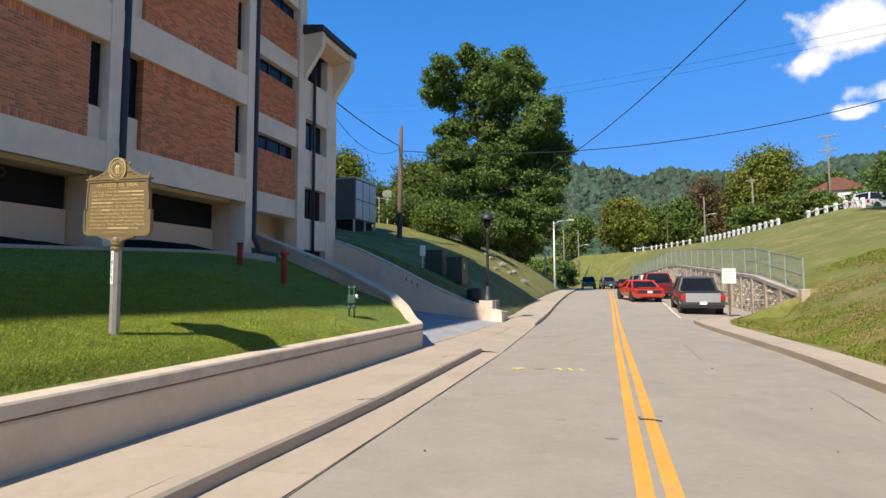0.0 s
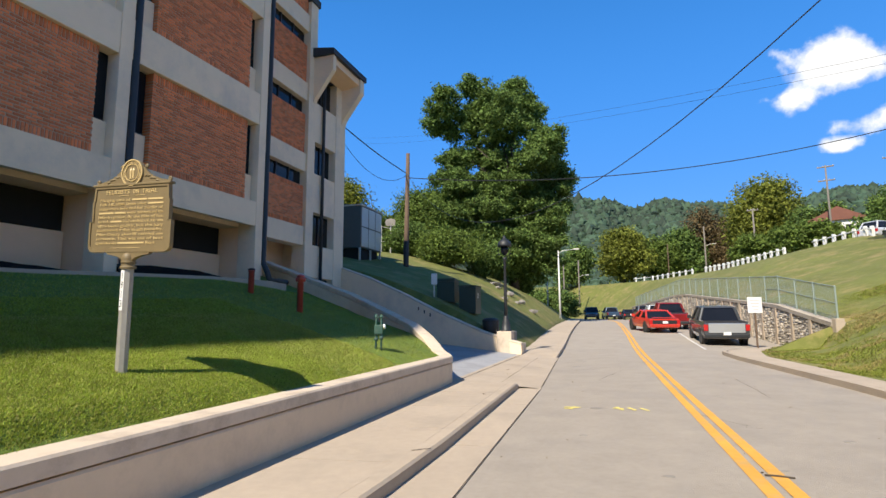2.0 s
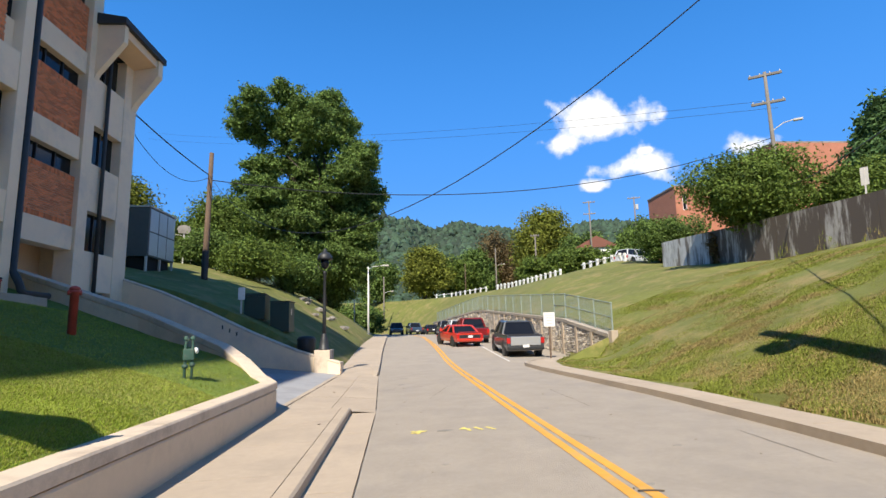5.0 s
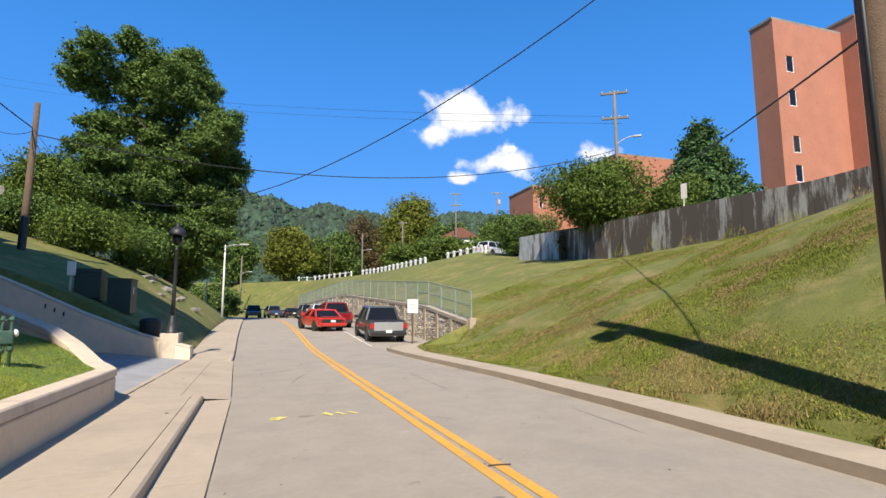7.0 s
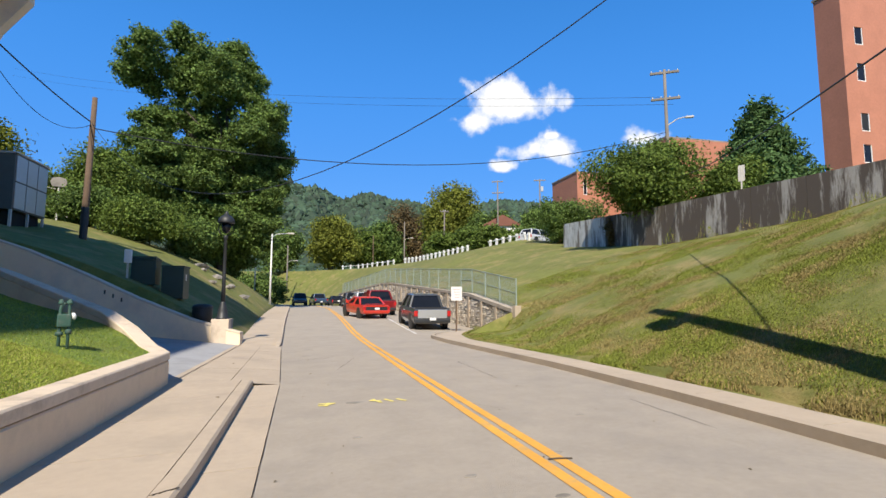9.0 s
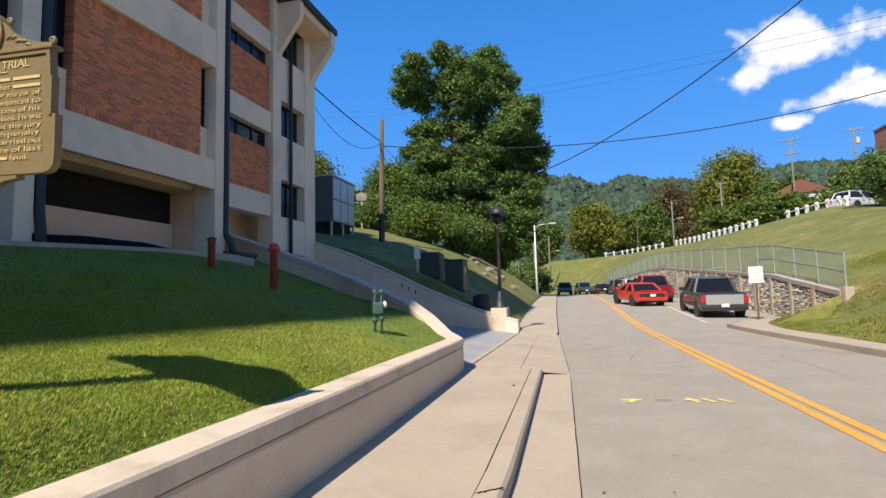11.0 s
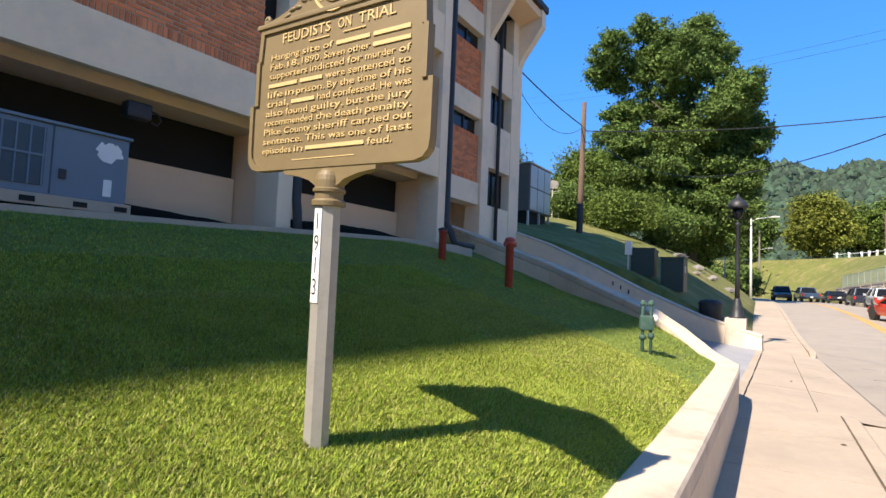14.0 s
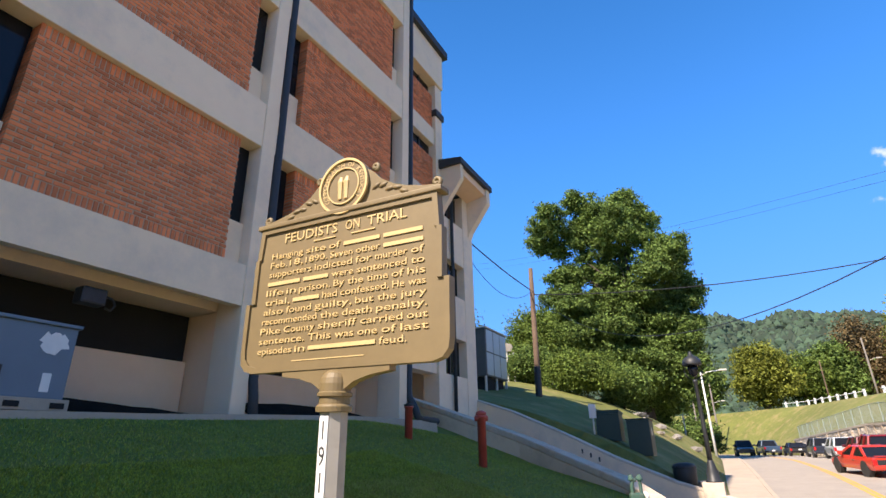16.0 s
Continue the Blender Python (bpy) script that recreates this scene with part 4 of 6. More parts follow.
ZC = Z1 + 0.125
seal = part("seal", lathe(bmesh.new(), [(0.129, -0.024), (0.131, 0.0), (0.129, 0.024)], 40), GOLD, marker, "round seal with raised rings")
for v in seal.data.vertices:
    v.co = Vector((v.co.x, v.co.z, ZC + v.co.y))
part("ring", ring_y(0.130, 0.119, -0.023, -0.033, ZC), GOLD_HI, seal)
part("ring", ring_y(0.086, 0.080, -0.023, -0.031, ZC), GOLD_HI, seal)
for k, ch in enumerate("COMMONWEALTH OF KENTUCKY"):
    if ch == " ":
        continue
    me_ = text_mesh(ch)
    ang = radians(-128 + 256 * k / 23)
    bm = bmesh.new()
    bm.from_mesh(me_)
    cx = max(v.co.x for v in bm.verts) / 2
    for v in bm.verts:
        lx, lz = (v.co.x - cx) * 0.029, 0.090 + v.co.y * 0.032
        v.co = Vector((lx * math.cos(ang) + lz * math.sin(ang), -0.0275, ZC + lz * math.cos(ang) - lx * math.sin(ang)))
    part("letter", bm, GOLD_HI, seal)
    bpy.data.meshes.remove(me_)
for dx in (-0.016, 0.016):
    part("emblem", lathe(bmesh.new(), [(0.012, ZC - 0.06), (0.014, ZC - 0.01), (0.017, ZC + 0.02), (0.008, ZC + 0.045)], 8, dx, -0.02), GOLD_HI, seal, "plain raised upright shape")
for sx in (-1, 1):
    for cx, cz, rr in ((0.150, Z1 + 0.190, 0.017), (0.445, Z1 + 0.052, 0.020)):
        bm = tube(bmesh.new(), [(sx * (cx + rr * math.cos(a) * (1 - k / 16)), 0, cz + rr * math.sin(a) * (1 - k / 16)) for k, a in enumerate([radians(-90 + 40 * q) for q in range(12)])], 0.010, 6)
        part("scroll", bm, GOLD, marker, smooth=True)
    for k in range(5):
        bm = lathe(bmesh.new(), [(0.002, -0.026), (0.010, -0.01), (0.010, 0.01), (0.002, 0.026)], 8)
        m_ = Matrix.Translation((sx * (0.165 + 0.034 * k), -0.012, Z1 + 0.092 - 0.013 * k + 0.010 * (k % 2))) @ Euler((0, radians(sx * (60 + 12 * k)), 0)).to_matrix().to_4x4()
        bmesh.ops.transform(bm, matrix=m_, verts=bm.verts)
        part("leaf_relief", bm, GOLD, marker, smooth=True)
for w_, a_, b_ in (("FEUDISTS", -0.325, -0.025), ("ON", 0.02, 0.095), ("TRIAL", 0.135, 0.33)):
    place_text("title_word", w_, a_ * 0.97, b_ * 0.97, row_z(1.775), 0.042, -0.016, marker, GOLD_HI)
for a_, b_ in ((-0.15, -0.03), (0.05, 0.17)):
    part("rule", B(a_, b_, -0.021, -0.016, row_z(1.752), row_z(1.757)), GOLD_HI, marker)
# '#' stands for a plain bar in place of a name
LINES = ["Hanging site of ####### ######,", "Feb. 18, 1890. Seven other ########", "supporters indicted for murder of", "####### ##### were sentenced to", "life in prison. By the time of his",
         "trial, ###### had confessed. He was", "also found guilty, but the jury", "recommended the death penalty.", "Pike County sheriff carried out", "sentence. This was one of last", "episodes in ############## feud."]
for k, line in enumerate(LINES):
    zb = row_z(1.700 - k * 0.0452)
    left, right = -0.385 - 0.003 * k, (0.393 + 0.003 * k) if k < 10 else 0.33
    words = line.split(" ")
    total = sum(len(w_) + 0.4 for w_ in words) + 0.75 * (len(words) - 1)
    unit = (right - left) / total
    x = left
    for w_ in words:
        wd = (len(w_) + 0.4) * unit
        if "#" in w_:
            part("name_bar", B(x, x + wd, -0.021, -0.016, zb + 0.003, zb + 0.019), GOLD_HI, marker)
        else:
            place_text("word", w_, x, x + wd, zb, 0.027, -0.016, marker, GOLD_HI)
        x += wd + 0.75 * unit
part("footline", B(-0.22, 0.14, -0.018, -0.016, row_z(1.208), row_z(1.212)), GOLD_HI, marker)

# ---- cracks and litter on street and pavement ----
rc = random.Random(23)


def crack(pts, width, label="thin dark crack in the paving", jit=0.015):
    bm = bmesh.new()
    prev = None
    for i, (x, y, z) in enumerate(pts):
        w = width * rc.uniform(0.5, 1.3) * (0.4 if i in (0, len(pts) - 1) else 1)
        jx, jy = rc.uniform(-jit, jit), rc.uniform(-jit, jit)
        a, b = Vector(pts[max(i - 1, 0)]), Vector(pts[min(i + 1, len(pts) - 1)])
        s = (b - a).normalized().cross(Vector((0, 0, 1))) * w
        pair = [bm.verts.new((x + jx + s.x, y + jy + s.y, z)), bm.verts.new((x + jx - s.x, y + jy - s.y, z))]
        if prev:
            bm.faces.new((prev[0], prev[1], pair[1], pair[0]))
        prev = pair
    return solid("crack", bm, MULCH, label, "crack", "cracks in the paving", "structure")


for y0, y1 in ((2.0, 13.3), (13.8, 21.5)):
    crack([(x_left(y) + 0.015, y, 0.019) for y in np.arange(y0, y1, 0.35)], 0.004, "dark seam between gutter and asphalt", 0.002)
crack([(wall_street(y) + 0.01, y, 0.139) for y in np.arange(0, 13.3, 0.35)], 0.012, "dark joint at the foot of the wall", 0.004)
crack([W(13.5 + 0.3 * i, 8.62, 0.136) for i in range(29)], 0.009, "dark joint across the driveway mouth", 0.006)
crack([(kerb_face(7.5) - 0.2 + 0.02 * i, 7.48 + 0.012 * i, 0.148) for i in range(11)], 0.010, "open joint across the kerb")
for x0, y0, n, dx, dy in ((1.2, 15, 9, 0.12, 0.3), (3.9, 12.5, 10, 0.05, 0.33), (0.5, 17.5, 8, 0.2, 0.05), (2.6, 9.6, 7, -0.1, 0.2), (4.4, 7.8, 8, 0.06, 0.28)):
    crack([(x0 + dx * i, y0 + dy * i, road_top(x0 + dx * i, y0 + dy * i) + 0.005) for i in range(n)], 0.004)
for k in range(26):
    x, y = rc.uniform(-1.2, 4.5), rc.uniform(4.5, 22)
    z = road_top(x, y) + 0.004 if x > x_left(y) else (0.02 if x > kerb_face(y) else 0.142)
    bm = bmesh.new()
    a = rc.uniform(0, 6.28)
    q = Vector((math.cos(a), math.sin(a), 0)) * rc.uniform(0.015, 0.04)
    s = Vector((-q.y, q.x, 0)) * 0.45
    c = Vector((x, y, z))
    bm.faces.new([bm.verts.new(v) for v in (c - q, c - s + Vector((0, 0, 0.008)), c + q, c + s + Vector((0, 0, 0.012)))])
    solid("fallen_leaf", bm, LEAF_BRN, "small dry brown leaf on the paving", "leaf", "fallen leaves")
twig = solid("twig", tube(bmesh.new(), [(1.76, 7.42, road_top(1.8, 7.4) + 0.012), (1.86, 7.39, road_top(1.8, 7.4) + 0.016), (1.99, 7.36, road_top(1.8, 7.4) + 0.010)], 0.009, 6), BARK, "thin dark stick lying across the centre line", "twig")

# ---- things on the lawn ----
def red_standpipe(u, v, h, label, valve):
    z = lawn_height(u, v)
    e = thing("standpipe", pose(*W(u, v, z - 0.02)), label, "standpipe", "red standpipes on the lawn")
    part("pipe", lathe(bmesh.new(), [(0.068, -0.2), (0.068, h * 0.86), (0.086, h * 0.865), (0.086, h * 0.90), (0.072, h * 0.91)], 14), RED, e, smooth=True)
    part("head", lathe(bmesh.new(), [(0.062, h * 0.91), (0.085, h * 0.92), (0.085, h * 0.96), (0.05, h * 0.985), (0.02, h)], 14), RED if valve else DARK_METAL, e, "" if valve else "dark worn cap", smooth=True)
    if valve:
        for s in (-1, 1):
            bm = lathe(bmesh.new(), [(0.03, 0), (0.045, 0.05), (0.045, 0.10), (0.02, 0.11)], 10)
            bmesh.ops.transform(bm, matrix=Matrix.Translation((0, 0, h * 0.86)) @ Euler((0, radians(90 * s), radians(25))).to_matrix().to_4x4(), verts=bm.verts)
            part("outlet", bm, RED, e, smooth=True)
    return e


red_standpipe(12.09, 5.31, 0.86, "red painted iron standpipe with side outlets", True)
red_standpipe(12.30, 3.82, 0.61, "short red standpipe with a dark cap", False)

gm_u, gm_v = 11.07, 7.72
gmz = lawn_height(gm_u, gm_v)
meter = thing("gas_meter", M_B @ pose(gm_u, -gm_v, gmz) @ pose(0, 0, 0, 0, 0, -65), "green painted gas regulator pipework with pale fittings", "gas meter")
part("riser", tube(bmesh.new(), [(-0.05, 0, -0.2), (-0.05, 0, 0.30), (-0.05, 0, 0.52), (-0.04, 0, 0.58), (0.0, 0, 0.60)], 0.022, 10), GREEN_IRON, meter, smooth=True)
part("riser", tube(bmesh.new(), [(0.05, 0, -0.2), (0.05, 0, 0.30), (0.05, 0, 0.54), (0.045, 0, 0.60), (0.01, 0, 0.625)], 0.020, 10), GREEN_IRON, meter, smooth=True)
part("regulator_body", B(-0.085, 0.075, -0.05, 0.05, 0.28, 0.46, bevel=0.02), GREEN_IRON, meter)
part("valve", lathe(bmesh.new(), [(0.03, 0.16), (0.045, 0.17), (0.045, 0.21), (0.03, 0.22)], 10, -0.05, 0), GREEN_IRON, meter, smooth=True)
part("valve", lathe(bmesh.new(), [(0.028, 0.18), (0.04, 0.19), (0.04, 0.24), (0.028, 0.25)], 10, 0.05, 0), GREEN_IRON, meter, smooth=True)
dial = lathe(bmesh.new(), [(0.035, 0), (0.05, 0.01), (0.05, 0.03), (0.03, 0.05)], 12)
bmesh.ops.transform(dial, matrix=Matrix.Translation((0.08, 0, 0.42)) @ Euler((0, radians(80), 0)).to_matrix().to_4x4(), verts=dial.verts)
part("gauge", dial, WHITE, meter, "pale round gauge", smooth=True)
for dx in (-0.05, 0.05):
    part("cap", lathe(bmesh.new(), [(0.026, 0.585), (0.034, 0.595), (0.034, 0.615), (0.026, 0.62), (0.024, 0.65), (0.010, 0.655)], 10, dx, 0), GREEN_IRON, meter, "flaking green cap", smooth=True)

# rooftop-style air conditioner standing under the overhang
hv = thing("air_conditioner", M_H @ pose(4.16, -1.9, 2.34), "blue-grey packaged air conditioner with torn pale sticker, by the wall", "air conditioner")
part("curb", B(-0.05, 2.95, -0.05, 1.2, 0, 0.13, bevel=0.01), CONCRETE, hv, "pale base rail")
part("casing", B(0, 2.9, 0.0, 1.15, 0.13, 0.92, bevel=0.015), UNIT_BLUE, hv)
part("lid", B(-0.03, 2.93, -0.03, 1.18, 0.921, 0.96, bevel=0.01), UNIT_BLUE, hv)
part("coil", B(0.12, 2.04, -0.012, 0.0, 0.22, 0.86), UNIT_SHADE, hv, "dark coil grille")
for i in range(16):
    part("grille_bar", B(0.14 + i * 0.125, 0.155 + i * 0.125, -0.022, -0.012, 0.22, 0.86), UNIT_BLUE, hv)
part("grille_bar", B(0.12, 2.04, -0.024, -0.013, 0.54, 0.565), UNIT_BLUE, hv)
part("panel_seam", B(2.10, 2.115, -0.006, 0.001, 0.15, 0.91), UNIT_SHADE, hv)
bm = bmesh.new()
rr = random.Random(3)
prism(bm, [(2.69 + (0.15 + rr.uniform(-0.045, 0.03)) * math.cos(a), 0.74 + (0.12 + rr.uniform(-0.05, 0.03)) * math.sin(a)) for a in [2 * math.pi * k / 22 for k in range(22)]], -0.004, 0.0, "y")
part("sticker", bm, WHITE, hv, "torn white sticker")
part("label_plate", B(2.64, 2.73, -0.004, 0.0, 0.20, 0.40), WHITE, hv, "white label")
part("switch", B(2.18, 2.25, -0.03, 0.0, 0.33, 0.44, bevel=0.006), DARK_METAL, hv)
for x in (1.9, 2.4, 2.83):
    part("foot_pad", B(x - 0.07, x + 0.07, -0.062, -0.052, 0.03, 0.09), BLACK, hv)
# wall lamp under the band
wl_ = thing("wall_lamp", M_H @ pose(7.4, -1.25, 3.80), "small dark floodlight under the concrete band", "floodlight")
part("housing", B(-0.16, 0.16, -0.10, 0.12, -0.06, 0.16, bevel=0.03), DARK_METAL, wl_)
part("conduit", tube(bmesh.new(), [(0.15, 0, 0.1), (0.28, 0, 0.08), (0.33, 0, 0.0), (0.28, 0.0, -0.08), (0.2, 0, -0.06)], 0.015, 6), DARK_METAL, wl_)


# ---- chiller, pole and boxes on the bank ----
CH = pose(-10.35, 32.0, 4.62, 0, 0, -math.degrees(math.atan2(D.x, D.y)))
ch = thing("chiller", CH, "large grey rooftop-size chiller on steel legs", "chiller")
part("pad", B(-2.9, 0.2, -0.2, 3.2, -0.4, 0.12), CONCRETE, ch)
part("cabinet", B(-2.75, 0.0, 0.0, 3.0, 1.12, 3.70, bevel=0.03), UNIT_DARK, ch)
for k in range(2):
    for j in range(3):
        part("side_panel", B(0.004, 0.03, 0.12 + j * 0.96, 1.0 + j * 0.96, 1.2 + k * 1.25, 2.38 + k * 1.25, bevel=0.01), UNIT_PALE, ch, "pale metal panel")
part("top_frame", B(-2.82, 0.07, -0.05, 3.05, 3.702, 3.78), STEEL, ch)
for k in range(3):
    part("fan_guard", lathe(bmesh.new(), [(0.42, 3.78), (0.42, 3.9), (0.38, 3.9)], 16, -1.4, 0.5 + k), DARK_METAL, ch)
for x in (-2.7, -1.4, -0.06):
    for y in (0.05, 1.5, 2.9):
        part("leg", B(x - 0.05, x + 0.05, y - 0.05, y + 0.05, 0.1, 1.12), STEEL, ch)
part("coil", B(-2.6, -0.2, 0.2, 2.8, 0.35, 1.11), BLACK, ch)


def ground_at(x, y):
    return ground_z(x, y)


def pole_body(e, h, r0, r1, m, label=""):
    part("pole", lathe(bmesh.new(), [(r0, -0.6), (r0 * 0.95, h * 0.3), (r1, h), (r1 * 0.6, h + 0.02)], 12), m, e, label, smooth=True)


gz0 = ground_at(-8.0, 34.0)
pole1 = thing("utility_pole", pose(-8.0, 34.0, gz0, 0, 0.8, 0), "plain brown wooden utility pole on the grass bank", "utility pole")
pole_body(pole1, 12.05 - gz0, 0.17, 0.12, WOOD_POLE)
part("sleeve", lathe(bmesh.new(), [(0.18, 0), (0.18, 1.6), (0.165, 1.62)], 12), DARK_METAL, pole1)

bx = thing("transformer_box", pose(-3.05, 25.9, ground_at(-3.05, 25.9) - 0.05, 0, 0, -8), "dark green pad-mounted transformer on the bank", "electrical box")
part("cabinet", B(-0.42, 0.36, -0.35, 0.65, 0, 1.22, bevel=0.02), BOX_GREEN, bx)
part("lid", B(-0.45, 0.39, -0.38, 0.68, 1.22, 1.27, bevel=0.01), BOX_GREEN, bx)
part("notice", B(0.361, 0.365, 0.0, 0.14, 0.7, 0.95), WHITE, bx, "small pale notice")
bx2 = thing("transformer_box", pose(-4.1, 26.1, ground_at(-4.1, 26.1) - 0.05, 0, 0, -8), "low dark green electrical cabinet on the bank", "electrical box")
part("cabinet", B(-0.45, 0.4, -0.3, 0.5, 0, 0.95, bevel=0.02), BOX_GREEN, bx2)
part("lid", prism(bmesh.new(), [(-0.34, 0.95), (0.54, 0.95), (0.54, 1.0), (-0.34, 1.08)], -0.47, 0.42, "x"), BOX_GREEN, bx2)
bx3 = thing("meter_pedestal", pose(-4.65, 25.6, ground_at(-4.65, 25.6), 0, 0, -8), "small white meter box on a short post", "meter box")
part("post", B(-0.03, 0.03, -0.03, 0.03, -0.2, 0.9), STEEL, bx3)
part("box", B(-0.12, 0.12, -0.08, 0.08, 0.55, 1.05, bevel=0.02), WHITE, bx3)

rk = random.Random(41)
for k in range(9):
    x_, y_ = rk.uniform(-3.2, -0.2), rk.uniform(36, 44)
    bm = bmesh.new()
    bmesh.ops.create_icosphere(bm, subdivisions=1, radius=rk.uniform(0.18, 0.42))
    for v in bm.verts:
        v.co = Vector((v.co.x * 1.3, v.co.y, v.co.z * 0.6)) * rk.uniform(0.75, 1.2)
    o = solid("rock", bm, CONC_OLD, "rough brown rock lying in the grass bank", "rock", "rocks on the bank")
    o.location = (x_, y_, ground_at(x_, y_) + 0.05)
bin_ = thing("bin", pose(-1.95, 23.6, ground_at(-1.95, 23.6) - 0.05), "dark round-topped utility bin on the bank", "bin")
part("barrel", lathe(bmesh.new(), [(0.30, 0), (0.33, 0.05), (0.34, 0.52), (0.30, 0.60), (0.15, 0.64)], 16), DARK_METAL, bin_, smooth=True)
part("rim", lathe(bmesh.new(), [(0.35, 0.48), (0.36, 0.50), (0.35, 0.54)], 16), DARK_METAL, bin_)

# vent pipes on the driveway wall
for k in range(3):
    v_ = 4.15 + 0.28 * k
    e = solid("vent_slot", B(-0.010, 0.004, -0.025, 0.025, -0.07, 0.07), DARK_METAL, "small dark vent slot in the driveway wall", "vent", "vents in the wall")
    e.matrix_world = M_B @ pose(interp(v_, [3.4, 5.2], [22.95, 22.55]) - 0.158, -v_, interp(v_, [3.4, 5.2], [2.55, 1.72]) - 0.32)

# ---- street lamps ----
lp = W(22.12, 7.95, 0.97)
lamp = thing("street_lamp", pose(*lp), "black cast-iron lamp post with a bell-shaped shade", "street lamp")
part("base", lathe(bmesh.new(), [(0.22, 0), (0.22, 0.05), (0.17, 0.09), (0.16, 0.30), (0.12, 0.42), (0.09, 0.55), (0.075, 0.60)], 16), DARK_METAL, lamp, smooth=True)
part("shaft", lathe(bmesh.new(), [(0.07, 0.6), (0.06, 1.5), (0.05, 2.75), (0.07, 2.78), (0.07, 2.84), (0.05, 2.88)], 14), DARK_METAL, lamp, smooth=True)
part("hanger", ring_y(0.26, 0.235, -0.02, 0.02, 3.12, 28), DARK_METAL, lamp)
part("shade", lathe(bmesh.new(), [(0.27, 3.30), (0.28, 3.33), (0.25, 3.46), (0.17, 3.55), (0.08, 3.60), (0.05, 3.68), (0.02, 3.74)], 18), DARK_METAL, lamp, "bell-shaped black shade", smooth=True)
part("globe", lathe(bmesh.new(), [(0.04, 2.95), (0.13, 3.05), (0.16, 3.18), (0.14, 3.29)], 14), GLASS, lamp, smooth=True)


def cobra_lamp(x, y, h, ang, label, m=STEEL, arm=1.6):
    z = max(ground_at(x, y), road_z(y))
    e = thing("street_lamp", pose(x, y, z, 0, 0, ang), label, "street lamp", "cobra-head street lamps")
    part("mast", lathe(bmesh.new(), [(0.11, -0.4), (0.09, h * 0.5), (0.06, h)], 10), m, e, smooth=True)
    part("arm", tube(bmesh.new(), [(0, 0, h - 0.3), (arm * 0.3, 0, h), (arm, 0, h + 0.12)], 0.035, 8), m, e, smooth=True)
    part("lamp_head", B(arm - 0.1, arm + 0.55, -0.13, 0.13, h + 0.05, h + 0.2, bevel=0.05), STEEL, e)
    return e


cobra_lamp(2.65, 57.6, 7.0, 0, "pale metal street lamp with a cobra head", WHITE)
cobra_lamp(2.2, 82, 6.5, 20, "pale metal street lamp with a cobra head")

# ---- no-parking sign ----
sg = thing("sign_post", pose(9.25, 26.75, 0.14, 0, 0, 8), "white rectangular sign on a dark post at the pavement", "sign")
part("post", B(-0.035, 0.035, -0.02, 0.02, -0.3, 2.15), WOOD_POLE, sg)
part("sign_plate", B(-0.31, 0.31, -0.035, -0.022, 1.50, 2.18, bevel=0.004), WHITE, sg, "white sign plate")
for k in range(4):
    part("text_bar", B(-0.2 + 0.03 * k, 0.2 - 0.02 * k, -0.039, -0.035, 2.03 - 0.13 * k, 2.055 - 0.13 * k), SIGN_PINK, sg)

# ---- stone wall with its fence ----
sw = thing("stone_wall", Matrix(), "rough grey stone retaining wall with concrete posts", "retaining wall", kind="structure")
WY = [24.3, 26, 28, 30.1] + steps(33, 85, 4) + [85]


def stone_base(y):
    return road_z(y) - 0.1


back = bmesh.new()
prev = None
for y in WY:
    x, t = stone_x(y), stone_top(y)
    ring = [back.verts.new(p) for p in ((x, y, stone_base(y) - 0.4), (x, y, t - 0.18), (x + 0.35, y, t - 0.18), (x + 0.35, y, stone_base(y) - 0.4))]
    if prev:
        for k in range(4):
            j = (k + 1) % 4
            back.faces.new((prev[k], prev[j], ring[j], ring[k]))
    else:
        back.faces.new(ring)
    prev = ring
back.faces.new(prev[::-1])
part("backing", back, STONE_BACK, sw)
cop = bmesh.new()
prev = None
for y in WY:
    x, t = stone_x(y), stone_top(y)
    ring = [cop.verts.new(p) for p in ((x - 0.1, y, t - 0.175), (x - 0.1, y, t), (x + 0.4, y, t), (x + 0.4, y, t - 0.175))]
    if prev:
        for k in range(4):
            j = (k + 1) % 4
            cop.faces.new((prev[k], prev[j], ring[j], ring[k]))
    else:
        cop.faces.new(ring)
    prev = ring
cop.faces.new(prev[::-1])
part("coping", cop, CONC_DARK, sw)
part("end_pier", B(10.98, 11.30, 24.03, 24.32, -0.3, 1.40, bevel=0.03), CONCRETE, sw)
y = 26.2
while y < 84:
    x = stone_x(y)
    part("pier", B(x - 0.13, x, y - 0.1, y + 0.1, stone_base(y) - 0.2, stone_top(y) - 0.18), CONCRETE, sw)
    y += 1.95 if y < 60 else 4
rs = random.Random(11)
sverts, sfaces = [], []
y = 24.4
while y < 84:
    ln = rs.uniform(0.16, 0.38) * (1 if y < 45 else 2)
    z = stone_base(y)
    while z < stone_top(y) - 0.22:
        h = rs.uniform(0.07, 0.16) * (1 if y < 45 else 1.8)
        yy = y + rs.uniform(-0.06, 0.06)
        x = stone_x(yy)
        h1 = min(z + h, stone_top(y) - 0.19)
        dpt = rs.uniform(0.03, 0.08)
        if h1 - z > 0.04:
            o = len(sverts)
            for xx, e in ((x - dpt, 0.025), (x + 0.02, 0.0)):
                for ya in (yy + e + rs.uniform(0, 0.02), yy + ln - 0.015 - e - rs.uniform(0, 0.02)):
                    for za in (z + e * 0.7 + rs.uniform(0, 0.012), h1 - 0.012 - e * 0.7):
                        sverts.append((xx, ya, za))
            sfaces += [tuple(o + i for i in f) for f in CUBE_F]
        z += h
    y += ln
so = mesh_ob("stones", sverts, sfaces, STONE)
so.parent = sw
so["kind"] = "stuff"

